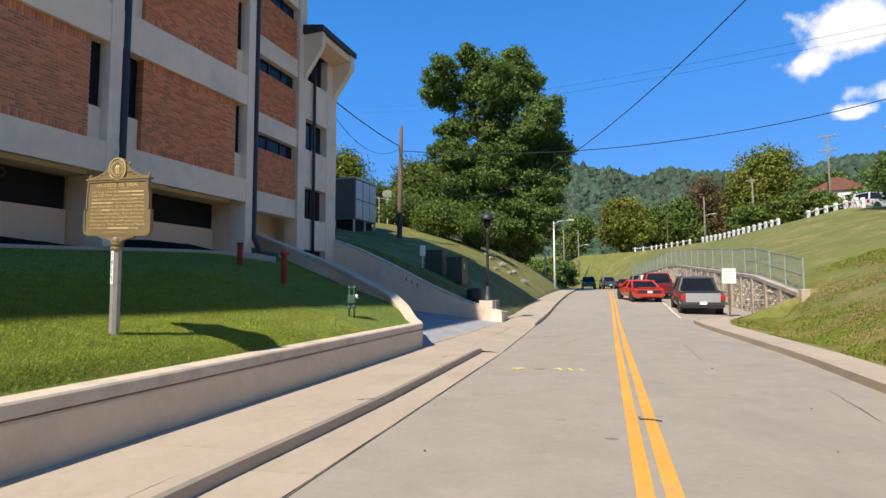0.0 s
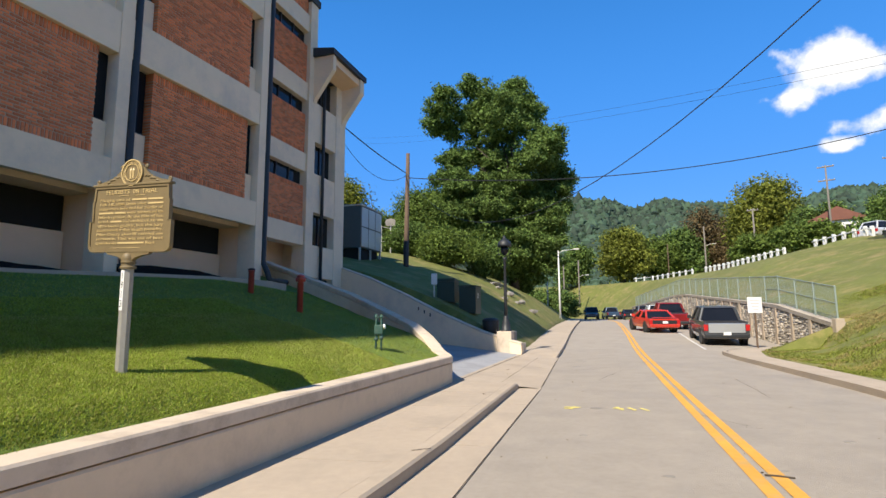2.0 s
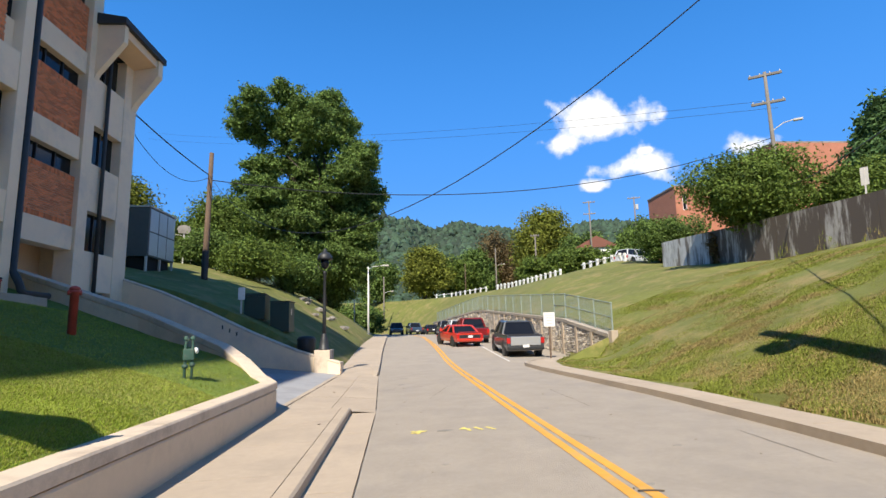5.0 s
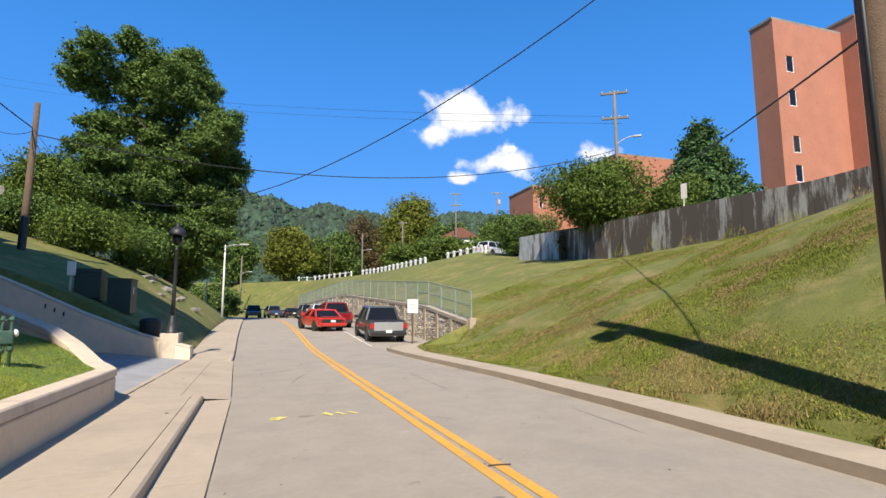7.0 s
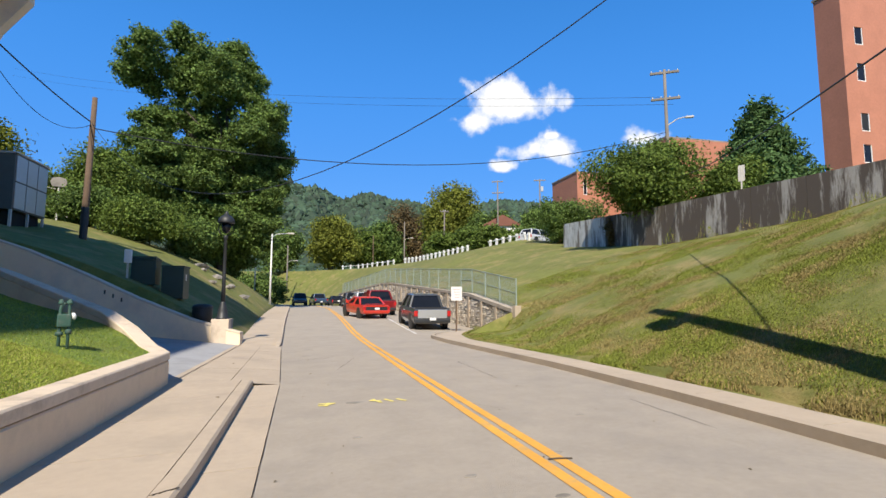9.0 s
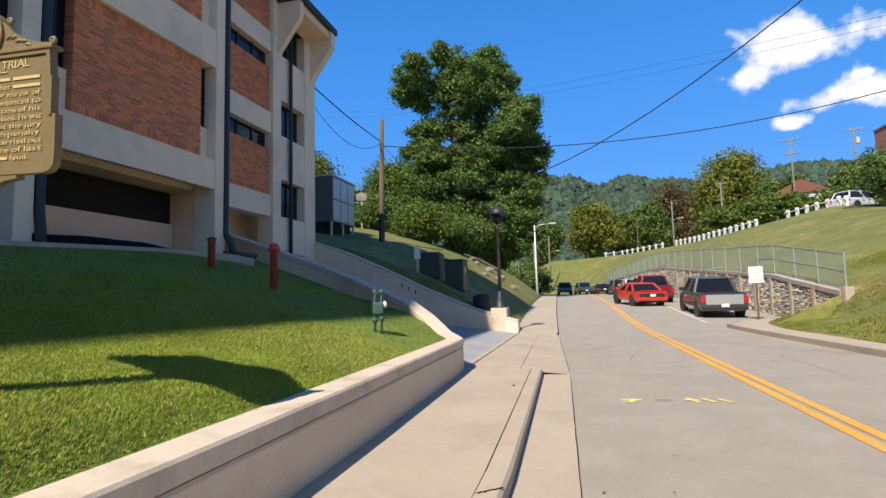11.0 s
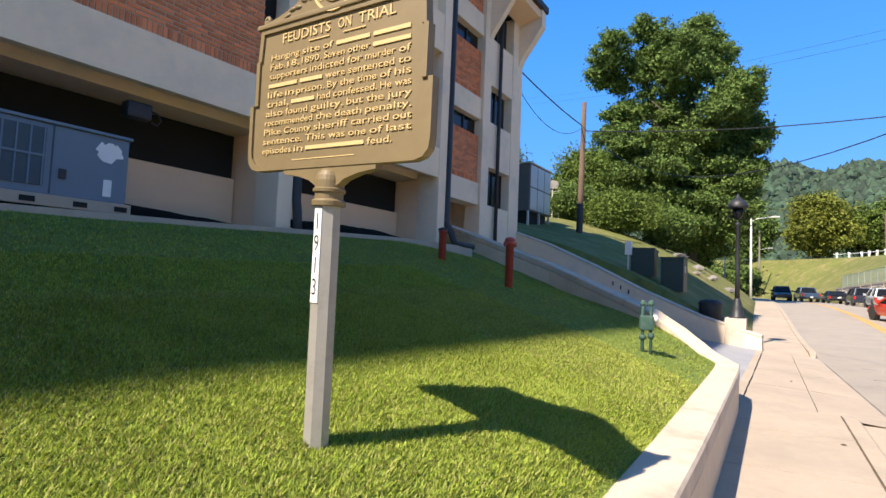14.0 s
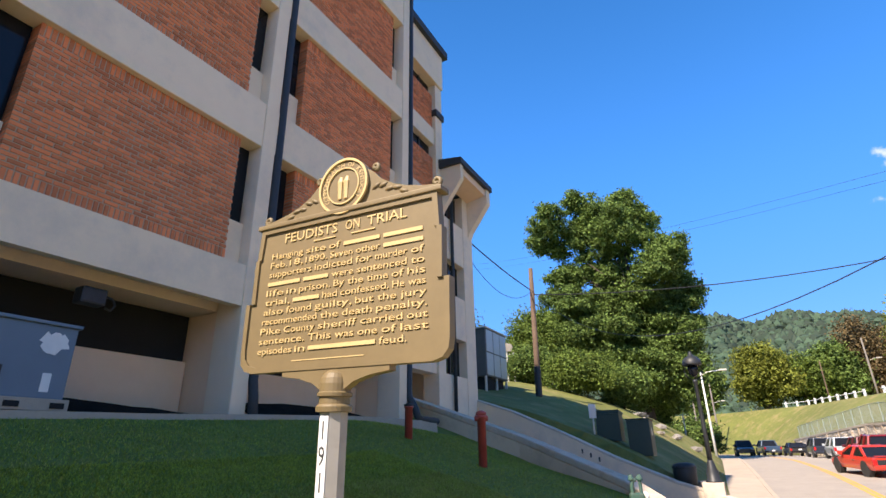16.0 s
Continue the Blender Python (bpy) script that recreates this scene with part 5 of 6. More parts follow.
fence = thing("fence", Matrix(), "green-grey chain-link fence with metal posts on the stone wall", "fence")
FY = [24.3, 26.2, 28.1, 30.1] + steps(32, 84, 2.4)


def mesh_panel_mat():
    m = bpy.data.materials.new("chain_link")
    m.use_nodes = True
    n, l = m.node_tree.nodes, m.node_tree.links
    p = n["Principled BSDF"]
    p.inputs["Base Color"].default_value = (0.40, 0.47, 0.42, 1)
    p.inputs["Roughness"].default_value = 0.6
    tc = n.new("ShaderNodeNewGeometry")
    mp = n.new("ShaderNodeMapping")
    mp.inputs["Rotation"].default_value = (radians(45), 0, 0)
    l.new(tc.outputs["Position"], mp.inputs["Vector"])
    ch_ = n.new("ShaderNodeTexBrick")
    ch_.offset = 0.0
    ch_.inputs["Scale"].default_value = 1.0
    ch_.inputs["Mortar Size"].default_value = 0.0065
    ch_.inputs["Brick Width"].default_value = 0.055
    ch_.inputs["Row Height"].default_value = 0.055
    sp = n.new("ShaderNodeSeparateXYZ")
    cb = n.new("ShaderNodeCombineXYZ")
    l.new(mp.outputs[0], sp.inputs[0])
    l.new(sp.outputs["Y"], cb.inputs["X"])
    l.new(sp.outputs["Z"], cb.inputs["Y"])
    l.new(cb.outputs[0], ch_.inputs["Vector"])
    l.new(ch_.outputs["Fac"], p.inputs["Alpha"])
    return m


LINK = mesh_panel_mat()
for i, y in enumerate(FY):
    x, t = stone_x(y) + 0.15, stone_top(y)
    part("post", lathe(bmesh.new(), [(0.035, t), (0.035, t + 1.38), (0.01, t + 1.41)], 8, x, y), FENCE_GREY, fence)
    if i + 1 < len(FY):
        y2 = FY[i + 1]
        x2, t2 = stone_x(y2) + 0.15, stone_top(y2)
        rails = (1.36, 0.72) if y < 31 else (1.36,)
        for r in rails:
            part("rail", tube(bmesh.new(), [(x, y, t + r), (x2, y2, t2 + r)], 0.024, 6), FENCE_GREY, fence)
        bm = bmesh.new()
        bm.faces.new([bm.verts.new(p) for p in ((x, y, t + 0.04), (x2, y2, t2 + 0.04), (x2, y2, t2 + 1.34), (x, y, t + 1.34))])
        part("mesh_panel", bm, LINK, fence, "chain-link mesh")

# ---- old concrete wall along the crest ----
cw = thing("concrete_wall", Matrix(), "tall old concrete retaining wall, dark streaked and flaking", "retaining wall", kind="structure")
CY = [4, 8, 11, 14.6, 18, 21, 24.3, 27.5, 31, 34.2, 37.5, 40.8]


def wall_top(y):
    return interp(y, [4, 8, 14.6, 27.5, 40.8], [7.3, 7.05, 6.95, 7.53, 8.3])


for y0, y1 in zip(CY, CY[1:]):
    bm = bmesh.new()
    prev = None
    for y in (y0 + 0.008, y1 - 0.008):
        x, t = crest_x(y) - 0.05, wall_top(y)
        b0 = min(interp(y, Y_C, Z_C), t) - 1.2
        ring = [bm.verts.new(p) for p in ((x - 0.08, y, b0), (x, y, t), (x + 0.38, y, t), (x + 0.38, y, b0))]
        if prev:
            for k in range(4):
                j = (k + 1) % 4
                bm.faces.new((prev[k], prev[j], ring[j], ring[k]))
            bm.faces.new(ring[::-1])
        else:
            bm.faces.new(ring)
        prev = ring
    part("wall_panel", bm, CONC_PALE if y0 > 34 else CONC_STREAK, cw)


# ---- foliage ----
def leaves(name, lobes, n, size, material, seed, parent=None, shell=0.55, clump=22, spread=0.45, facing=0.5, jumble=0.8):
    """A crown of many small leaf blades in clumps round the given lobes (x, y, z, rx, ry, rz)."""
    r = np.random.default_rng(seed)
    vol = np.array([max(l[3] * l[5], 0.01) for l in lobes]) ** 1.15
    nc = max(1, n // clump)
    pick = r.choice(len(lobes), nc, p=vol / vol.sum())
    L = np.array(lobes)[pick]
    d = r.normal(size=(nc, 3))
    d /= np.linalg.norm(d, axis=1)[:, None]
    rad = (shell + (1 - shell) * r.random(nc) ** 0.6) * (0.88 + 0.24 * r.random(nc))
    c = L[:, :3] + d * L[:, 3:6] * rad[:, None]
    cs = np.repeat(c, clump, axis=0)
    ds = np.repeat(d, clump, axis=0)
    m = len(cs)
    sc = np.repeat(0.6 + 0.8 * r.random(nc), clump)[:, None]
    p = cs + r.normal(size=(m, 3)) * spread * sc * np.array((1, 1, 0.65))
    nrm = r.normal(size=(m, 3)) * jumble + ds * facing + np.array((0, 0, 0.5))
    nrm /= np.linalg.norm(nrm, axis=1)[:, None]
    a = np.cross(nrm, r.normal(size=(m, 3)))
    a /= np.linalg.norm(a, axis=1)[:, None]
    b = np.cross(nrm, a)
    s = size * (0.6 + 0.8 * r.random(m))[:, None]
    q = np.stack([p - a * s, p + b * s * 0.5 + nrm * s * 0.12, p + a * s, p - b * s * 0.5 + nrm * s * 0.12], axis=1).reshape(-1, 3)
    f = np.arange(4 * m).reshape(-1, 4)
    me = bpy.data.meshes.new(name)
    me.from_pydata(q.tolist(), [], f.tolist())
    me.materials.append(material)
    ob = new(name, me)
    ob.parent = parent
    return ob


def limbs(e, base, h, r0, ends, seed, reach=1.0):
    """A tapered trunk with limbs to the crown's lobes."""
    r = random.Random(seed)
    part("trunk", tube(bmesh.new(), [(0, 0, -0.6), (0.05, 0, h * 0.15), (-0.1, 0.1, h * 0.4), (0.1, 0, h * 0.7), (0, 0, h)], [r0 * 1.35, r0, r0 * 0.8, r0 * 0.5, r0 * 0.15], 10), BARK, e, smooth=True)
    for x, y, z in ends:
        s = max(0.12, min(0.75, (z / h) * 0.55))
        st = Vector((0, 0, h * s))
        en = st.lerp(Vector((x, y, z)), reach)
        mid = st.lerp(en, 0.5) + Vector((r.uniform(-0.4, 0.4), r.uniform(-0.4, 0.4), 0.4))
        part("limb", tube(bmesh.new(), [st, mid, en], [r0 * 0.38, r0 * 0.24, r0 * 0.06], 7), BARK, e, smooth=True)


def tree(x, y, z, h, lobes, n, size, material, seed, label, r0=0.3, name="tree", **kw):
    e = thing(name, pose(x, y, z), label, "tree" if name == "tree" else "bush")
    if r0:
        limbs(e, None, h * 0.8, r0, [l[:3] for l in lobes[:9]], seed)
    leaves("crown", lobes, n, size, material, seed, e, **kw)
    return e


# the big tree on the bank
BT = Vector((-2.1, 62.0, ground_at(-2.1, 62.0)))
# boughs of the crown: across, height above the street, radius
BOUGHS = ((-1.5, 27.9, 2.2), (-4.9, 27.5, 1.9), (-7.0, 28.5, 1.0), (0.2, 26.0, 1.7), (-10.1, 26.0, 1.7), (-11.5, 24.4, 1.1), (-9.7, 23.7, 1.2), (-6.3, 25.0, 2.1), (-3.0, 24.3, 2.5), (-7.4, 21.2, 1.6),
          (-9.2, 19.7, 1.6), (-4.1, 20.8, 2.4), (2.4, 21.2, 1.7), (3.4, 18.3, 2.0), (0.7, 19.8, 2.4), (1.6, 15.6, 2.4), (-1.8, 17.3, 2.5), (-4.9, 16.9, 2.2), (-8.5, 16.3, 2.2), (-10.6, 14.1, 2.0),
          (-6.6, 13.2, 2.9), (-2.5, 13.2, 2.9), (1.0, 12.1, 2.4), (2.6, 12.3, 1.5), (-1.4, 9.2, 2.4), (1.3, 8.8, 1.9), (-4.1, 9.5, 2.2), (0.1, 6.6, 1.5), (-2.9, 7.0, 1.6), (-4.6, 7.3, 1.7),
          (-6.1, 10.2, 2.0), (-1.0, 5.6, 1.2))
rb = random.Random(77)
big = [(x - BT.x, rb.uniform(-2.8, 2.8), z - BT.z, r * 1.08, r * 1.4, r * 1.05) for x, z, r in BOUGHS]
sub = []
for x, y, z, rx, ry, rz in big:
    for _ in range(15):
        v = Vector((rb.gauss(0, 1), rb.gauss(0, 1), rb.gauss(0, 0.9) + 0.1)).normalized()
        k = rb.uniform(0.18, 0.46)
        f = rb.uniform(0.5, 1.12)
        sub.append((x + v.x * rx * f, y + v.y * ry * f, z + v.z * rz * f, rx * k * 1.2, ry * k, rz * k * 0.8))
e_big = thing("tree", pose(*BT), "tall broad deciduous tree with dense dark green leaves", "tree")
limbs(e_big, None, 19.0, 0.45, [(l[0], l[1], l[2]) for l in big[:20]], 21, 0.5)
leaves("crown", sub, 240000, 0.15, LEAF, 21, e_big, shell=0.45, spread=0.22, clump=12, facing=0.6, jumble=0.6)
leaves("inner_crown", [(x * 0.92, y * 0.9, z - 0.3, rx * 0.98, ry * 0.9, rz * 0.95) for x, y, z, rx, ry, rz in big], 90000, 0.17, LEAF, 22, e_big, shell=0.15, spread=0.32, clump=12, facing=0.35)


def bush(x, y, h, w, n, size, material, seed, label, z=None, name="bush", r0=0.05, lob=7):
    zz = ground_at(x, y) if z is None else z
    r = random.Random(seed)
    lobes = [(r.uniform(-0.32, 0.32) * w, r.uniform(-0.3, 0.3) * w, h * r.uniform(0.22, 0.72), w * r.uniform(0.2, 0.32), w * r.uniform(0.2, 0.32), h * r.uniform(0.2, 0.3)) for _ in range(lob)]
    lobes.append((0, 0, h * 0.45, w * 0.34, w * 0.34, h * 0.42))
    return tree(x, y, zz, h, lobes, int(n * 2.2), size * 0.66, material, seed, label, r0, name, shell=0.5, spread=0.24 * max(1, h / 5), clump=14, facing=0.6, jumble=0.65)


bush(-9.8, 44.5, 3.2, 4.2, 7000, 0.15, LEAF, 31, "dark green rounded shrub on the bank")
bush(-6.2, 42.8, 3.4, 5.0, 9000, 0.15, LEAF_MID, 32, "bright green rounded shrub on the bank")
bush(-4.0, 45.5, 3.0, 3.6, 5000, 0.16, LEAF, 33, "green shrub below the big tree")
bush(-11.0, 53.5, 8.5, 6.0, 9000, 0.2, LEAF_MID, 34, "young light green tree beside the shrubs", name="tree", r0=0.14)
bush(-16.5, 60, 6.5, 7.0, 6000, 0.25, LEAF_MID, 35, "green tree behind the ball court", name="tree", r0=0.16)
bush(-20.5, 58, 10.0, 6.0, 7000, 0.25, LEAF_YEL, 36, "light green tree behind the chiller", name="tree", r0=0.18)
bush(4.0, 92, 6.0, 8.0, 5000, 0.3, LEAF, 37, "dark green tree beyond the bend", z=1.0, name="tree", r0=0.16)
bush(-2.0, 100, 8.0, 9.0, 5000, 0.35, LEAF, 38, "dark green tree beyond the bend", z=0.0, name="tree", r0=0.2)
bush(-9.0, 92, 9.0, 9.0, 5000, 0.35, LEAF_MID, 39, "green tree beyond the bank", z=1.0, name="tree", r0=0.2)
# over the concrete wall
bush(24.9, 30.0, 6.3, 7.0, 15000, 0.17, LEAF_MID, 41, "large overgrown shrub spilling over the concrete wall", z=7.0, lob=10)
bush(26.6, 25.6, 3.4, 3.6, 5000, 0.15, LEAF_MID, 46, "green shrub behind the concrete wall", z=7.0)
bush(29.5, 46.8, 5.0, 7.5, 9000, 0.18, LEAF, 42, "dense green bush at the end of the concrete wall", lob=10)
con_l = [(0, 0, 1.2 + 0.8 * k, 3.5 * (1 - k / 10.5), 3.5 * (1 - k / 10.5), 0.75) for k in range(10)]
tree(35.4, 29.6, 7.8, 9.4, [(x * 1.3, y * 1.3, z, rx * 1.3, ry * 1.3, rz) for x, y, z, rx, ry, rz in con_l], 24000, 0.17, LEAF_CON, 43, "dense pyramid-shaped green tree", 0.2, shell=0.6, spread=0.28)
vine = leaves("vine", [(crest_x(33.5) - 0.2, 33.5, 6.9, 0.12, 0.35, 0.7), (crest_x(33.3) - 0.2, 33.3, 6.0, 0.1, 0.25, 0.6)], 900, 0.09, LEAF_BRN, 61, spread=0.12)
tagged(vine, "dry tan creeper hanging down the concrete wall", "creeper", kind="stuff")
# woods along the far slope
bush(41.5, 104, 16, 11, 11000, 0.42, LEAF_YEL, 51, "tall tree with yellowing leaves", z=10.5, name="tree", r0=0.4, lob=10)
bush(47, 99, 11, 9, 7000, 0.4, LEAF, 52, "dark green tree on the far slope", z=10, name="tree", r0=0.3)
bush(19.8, 121, 13, 11.5, 10000, 0.42, LEAF_YEL, 53, "broad tree with yellow-green leaves", z=9, name="tree", r0=0.35, lob=10)
bush(27, 124, 12, 10, 7000, 0.42, LEAF_MID, 54, "green tree in the far wood", z=9, name="tree", r0=0.3)
bush(34, 127, 14, 11, 7000, 0.45, LEAF, 55, "dark green tree in the far wood", z=9, name="tree", r0=0.3)
bush(41, 130, 19, 11, 8000, 0.45, LEAF_BRN, 56, "tall tree with thin brownish leaves", z=9.5, name="tree", r0=0.3)
bush(10.5, 128, 10, 9, 6000, 0.42, LEAF, 57, "dark green tree in the far wood", z=8.5, name="tree", r0=0.3)
bush(35.5, 92, 6, 8, 6000, 0.35, LEAF_MID, 58, "green tree above the guard posts", z=9, name="tree", r0=0.2)
bush(34, 74, 5.0, 8, 6000, 0.3, LEAF_MID, 59, "green bush behind the guard posts", z=8.6)
bush(53, 88, 9, 10, 6000, 0.4, LEAF, 60, "dark green tree behind the hill road", z=12, name="tree", r0=0.25)

# ---- forested mountain ----
def ridge(b):
    return 450 * interp(b, [-70, -40, -14, 0, 4, 8, 11, 15, 18, 22, 27, 33, 45, 70], [0.10, 0.13, 0.17, 0.215, 0.212, 0.200, 0.180, 0.188, 0.172, 0.160, 0.176, 0.172, 0.15, 0.10])


def mountain(b, k):
    r = 200 + 260 * k
    bb = radians(b)
    z = 4 + (ridge(b) - 4) * (math.sin(min(k, 1.0) * math.pi / 2) ** 1.25)
    if k > 1:
        z *= 1 - (k - 1) * 0.8
    z += 9 * noise.noise((b * 0.25, k * 4, 0)) * min(1, k * 2) * (1 if k < 0.95 else 0.3)
    return (r * math.sin(bb), r * math.cos(bb), z)


mt = sheet("backdrop", [-70 + 1.0 * i for i in range(141)], [0.0, 0.1, 0.2, 0.3, 0.4, 0.5, 0.6, 0.7, 0.8, 0.9, 1.0, 1.15, 1.4], mountain, FOREST)
tagged(mt, "wooded mountain ridge beyond the town", "mountain", kind="structure")
ico = bmesh.new()
bmesh.ops.create_icosphere(ico, subdivisions=1, radius=1.0)
iv = np.array([v.co[:] for v in ico.verts])
ifc = np.array([[v.index for v in f.verts] for f in ico.faces])
ico.free()
rg = np.random.default_rng(8)
fv, ff, cnt = [], [], 0
for _ in range(26000):
    b, k = rg.uniform(-25, 50), 1.0 - 0.96 * rg.random() ** 1.3
    x, y, z = mountain(b, k)
    s = rg.uniform(1.3, 3.2)
    jit = 1 + 0.28 * rg.normal(size=(len(iv), 1))
    fv.append(iv * jit * np.array((s, s, s * rg.uniform(0.9, 1.5))) + np.array((x, y, z + s * 0.3)))
    ff.append(ifc + cnt * len(iv))
    cnt += 1
woods = mesh_ob("far_woods", np.concatenate(fv).tolist(), np.concatenate(ff).tolist(), FOREST, False)
tagged(woods, "dense green woods covering the mountain", "woods", kind="stuff")

# ---- poles and wires ----
def cable(name, pts, r, label, group=""):
    return solid(name, tube(bmesh.new(), pts, r, 6), DARK_METAL, label, "cable", group)


def span(a, b, sag, n=16):
    a, b = Vector(a), Vector(b)
    return [a.lerp(b, i / n) - Vector((0, 0, sag * 4 * (i / n) * (1 - i / n))) for i in range(n + 1)]


cable("overhead_cable", span((-8.0, 34.0, 10.45), (31.0, 34.2, 15.2), 2.32, 24), 0.026, "black overhead cable spanning the street", "overhead cables")
cable("overhead_cable", span((-9.4, 26.0, 11.1), (-8.0, 34.0, 10.75), 0.12), 0.03, "black overhead cable to the building", "overhead cables")
cable("overhead_cable", span((-9.4, 26.2, 10.3), (-8.0, 34.0, 10.6), 1.0), 0.014, "thin slack wire to the building", "overhead cables")
cable("overhead_cable", span((6.33, 5.7, 8.26), (-8.0, 34.0, 10.77), 4.65, 32), 0.012, "black overhead cable along the street", "overhead cables")
cable("overhead_cable", span((6.1, 5.7, 4.9), (31.0, 34.2, 11.4), 0.5), 0.018, "black overhead cable up the slope", "overhead cables")
for dz, dx in ((0.0, 0.0), (-1.4, 0.8)):
    cable("overhead_cable", span((31.0 + dx, 34.2, 18.1 + dz * 0.35), (-40, 120, 45 + dz), 2.0, 20), 0.012, "thin high overhead wire", "overhead cables")

np_ = thing("utility_pole", pose(6.15, 5.62, 0.1, 0, -0.5, 0), "thick brown wooden utility pole with grey conduit beside the pavement", "utility pole")
pole_body(np_, 11.0, 0.19, 0.15, WOOD_POLE)
part("conduit", tube(bmesh.new(), [(-0.13, -0.17, -0.2), (-0.13, -0.17, 2.3)], 0.05, 10), STEEL, np_, "grey plastic conduit", smooth=True)
part("cable_guard", tube(bmesh.new(), [(-0.17, 0.03, -0.2), (-0.17, 0.03, 9.0)], 0.035, 8), DARK_METAL, np_, smooth=True)
part("cable_guard", tube(bmesh.new(), [(-0.02, -0.2, 2.3), (-0.02, -0.2, 9.5)], 0.03, 8), WHITE, np_, "pale cable cover", smooth=True)
part("transformer", lathe(bmesh.new(), [(0.2, 8.6), (0.28, 8.65), (0.28, 9.5), (0.2, 9.55)], 14, -0.5, 0.0), STEEL, np_, "grey can transformer", smooth=True)


def power_pole(x, y, z, h, label, arms=2, ang=0, m=WOOD_GREY, w=2.2, r=0.16, lampy=False, can=False):
    e = thing("utility_pole", pose(x, y, z, 0, 0, ang), label, "utility pole", "poles on the hill")
    pole_body(e, h, r, r * 0.7, m)
    for k in range(arms):
        zz = h - 0.25 - k * 2.2
        part("crossarm", B(-w / 2, w / 2, -0.09, 0.09, zz - 0.09, zz + 0.09, bevel=0.01), m, e)
        for i in range(4):
            part("insulator", lathe(bmesh.new(), [(0.03, zz + 0.07), (0.05, zz + 0.12), (0.05, zz + 0.2), (0.02, zz + 0.24)], 8, -w / 2 + 0.12 + i * (w - 0.24) / 3, 0), PORCELAIN, e)
    if lampy:
        part("lamp_arm", tube(bmesh.new(), [(0, 0, h * 0.62), (0.8, 0, h * 0.66), (1.5, 0, h * 0.67)], 0.04, 6), STEEL, e)
        part("lamp_head", B(1.4, 2.0, -0.14, 0.14, h * 0.66, h * 0.66 + 0.15, bevel=0.04), STEEL, e)
    if can:
        part("transformer", lathe(bmesh.new(), [(0.2, h - 2.4), (0.26, h - 2.35), (0.26, h - 1.5), (0.2, h - 1.45)], 12, 0.42, 0), PORCELAIN, e, "grey can transformer")
    return e


power_pole(31.0, 34.2, 8.0, 12.4, "grey wooden power pole with two cross-arms", 2, -40, lampy=True)
power_pole(46, 91, 13, 12, "grey wooden power pole on the hill", 2, -30)
power_pole(52.9, 87, 14, 11, "grey wooden power pole with a transformer can", 1, -30, can=True)
power_pole(34.8, 90.7, 9, 9.4, "grey wooden pole among the trees", 1, -20, w=1.6)
power_pole(32.6, 107.5, 8.5, 10, "grey wooden pole beside the hill road", 0, 0, lampy=True)
power_pole(25, 104, 8.3, 6.5, "short wooden pole on the far slope", 0, 0, WOOD_POLE, r=0.1)
power_pole(9.5, 112, 4, 9, "wooden pole beyond the bend", 0, 0, lampy=True)
power_pole(7.0, 120, 4, 10, "wooden pole beyond the bend", 0, 0)

# white guard posts along the hill road
gp = thing("guard_post", pose(0, 0, -50), "white-painted concrete guard post", "guard post", "guard posts on the hill")
part("post", B(-0.13, 0.13, -0.11, 0.11, -0.3, 0.85, bevel=0.02), WHITE, gp)
gys = [50.5 + 1.35 * i for i in range(7)] + [64 + 1.3 * i for i in range(16)] + [88 + 2.4 * i for i in range(10)]
for i, y in enumerate(gys):
    x = crest_x(y) + 0.25
    m_ = pose(x, y, ground_at(x, y), 0, 0, 10)
    if i == 0:
        gp.matrix_world = m_
    else:
        copy_thing(gp, m_)
for y0, y1 in ((50.2, 58.9), (63.7, 83.8), (87.5, 110)):
    pts = [(crest_x(y) + 0.1, y, ground_at(crest_x(y) + 0.25, y) + 0.6) for y in np.linspace(y0, y1, 8)]
    solid("guard_rail", tube(bmesh.new(), pts, 0.045, 6), WHITE, "pale guard rail along the hill road", "guard rail", "guard rails on the hill")


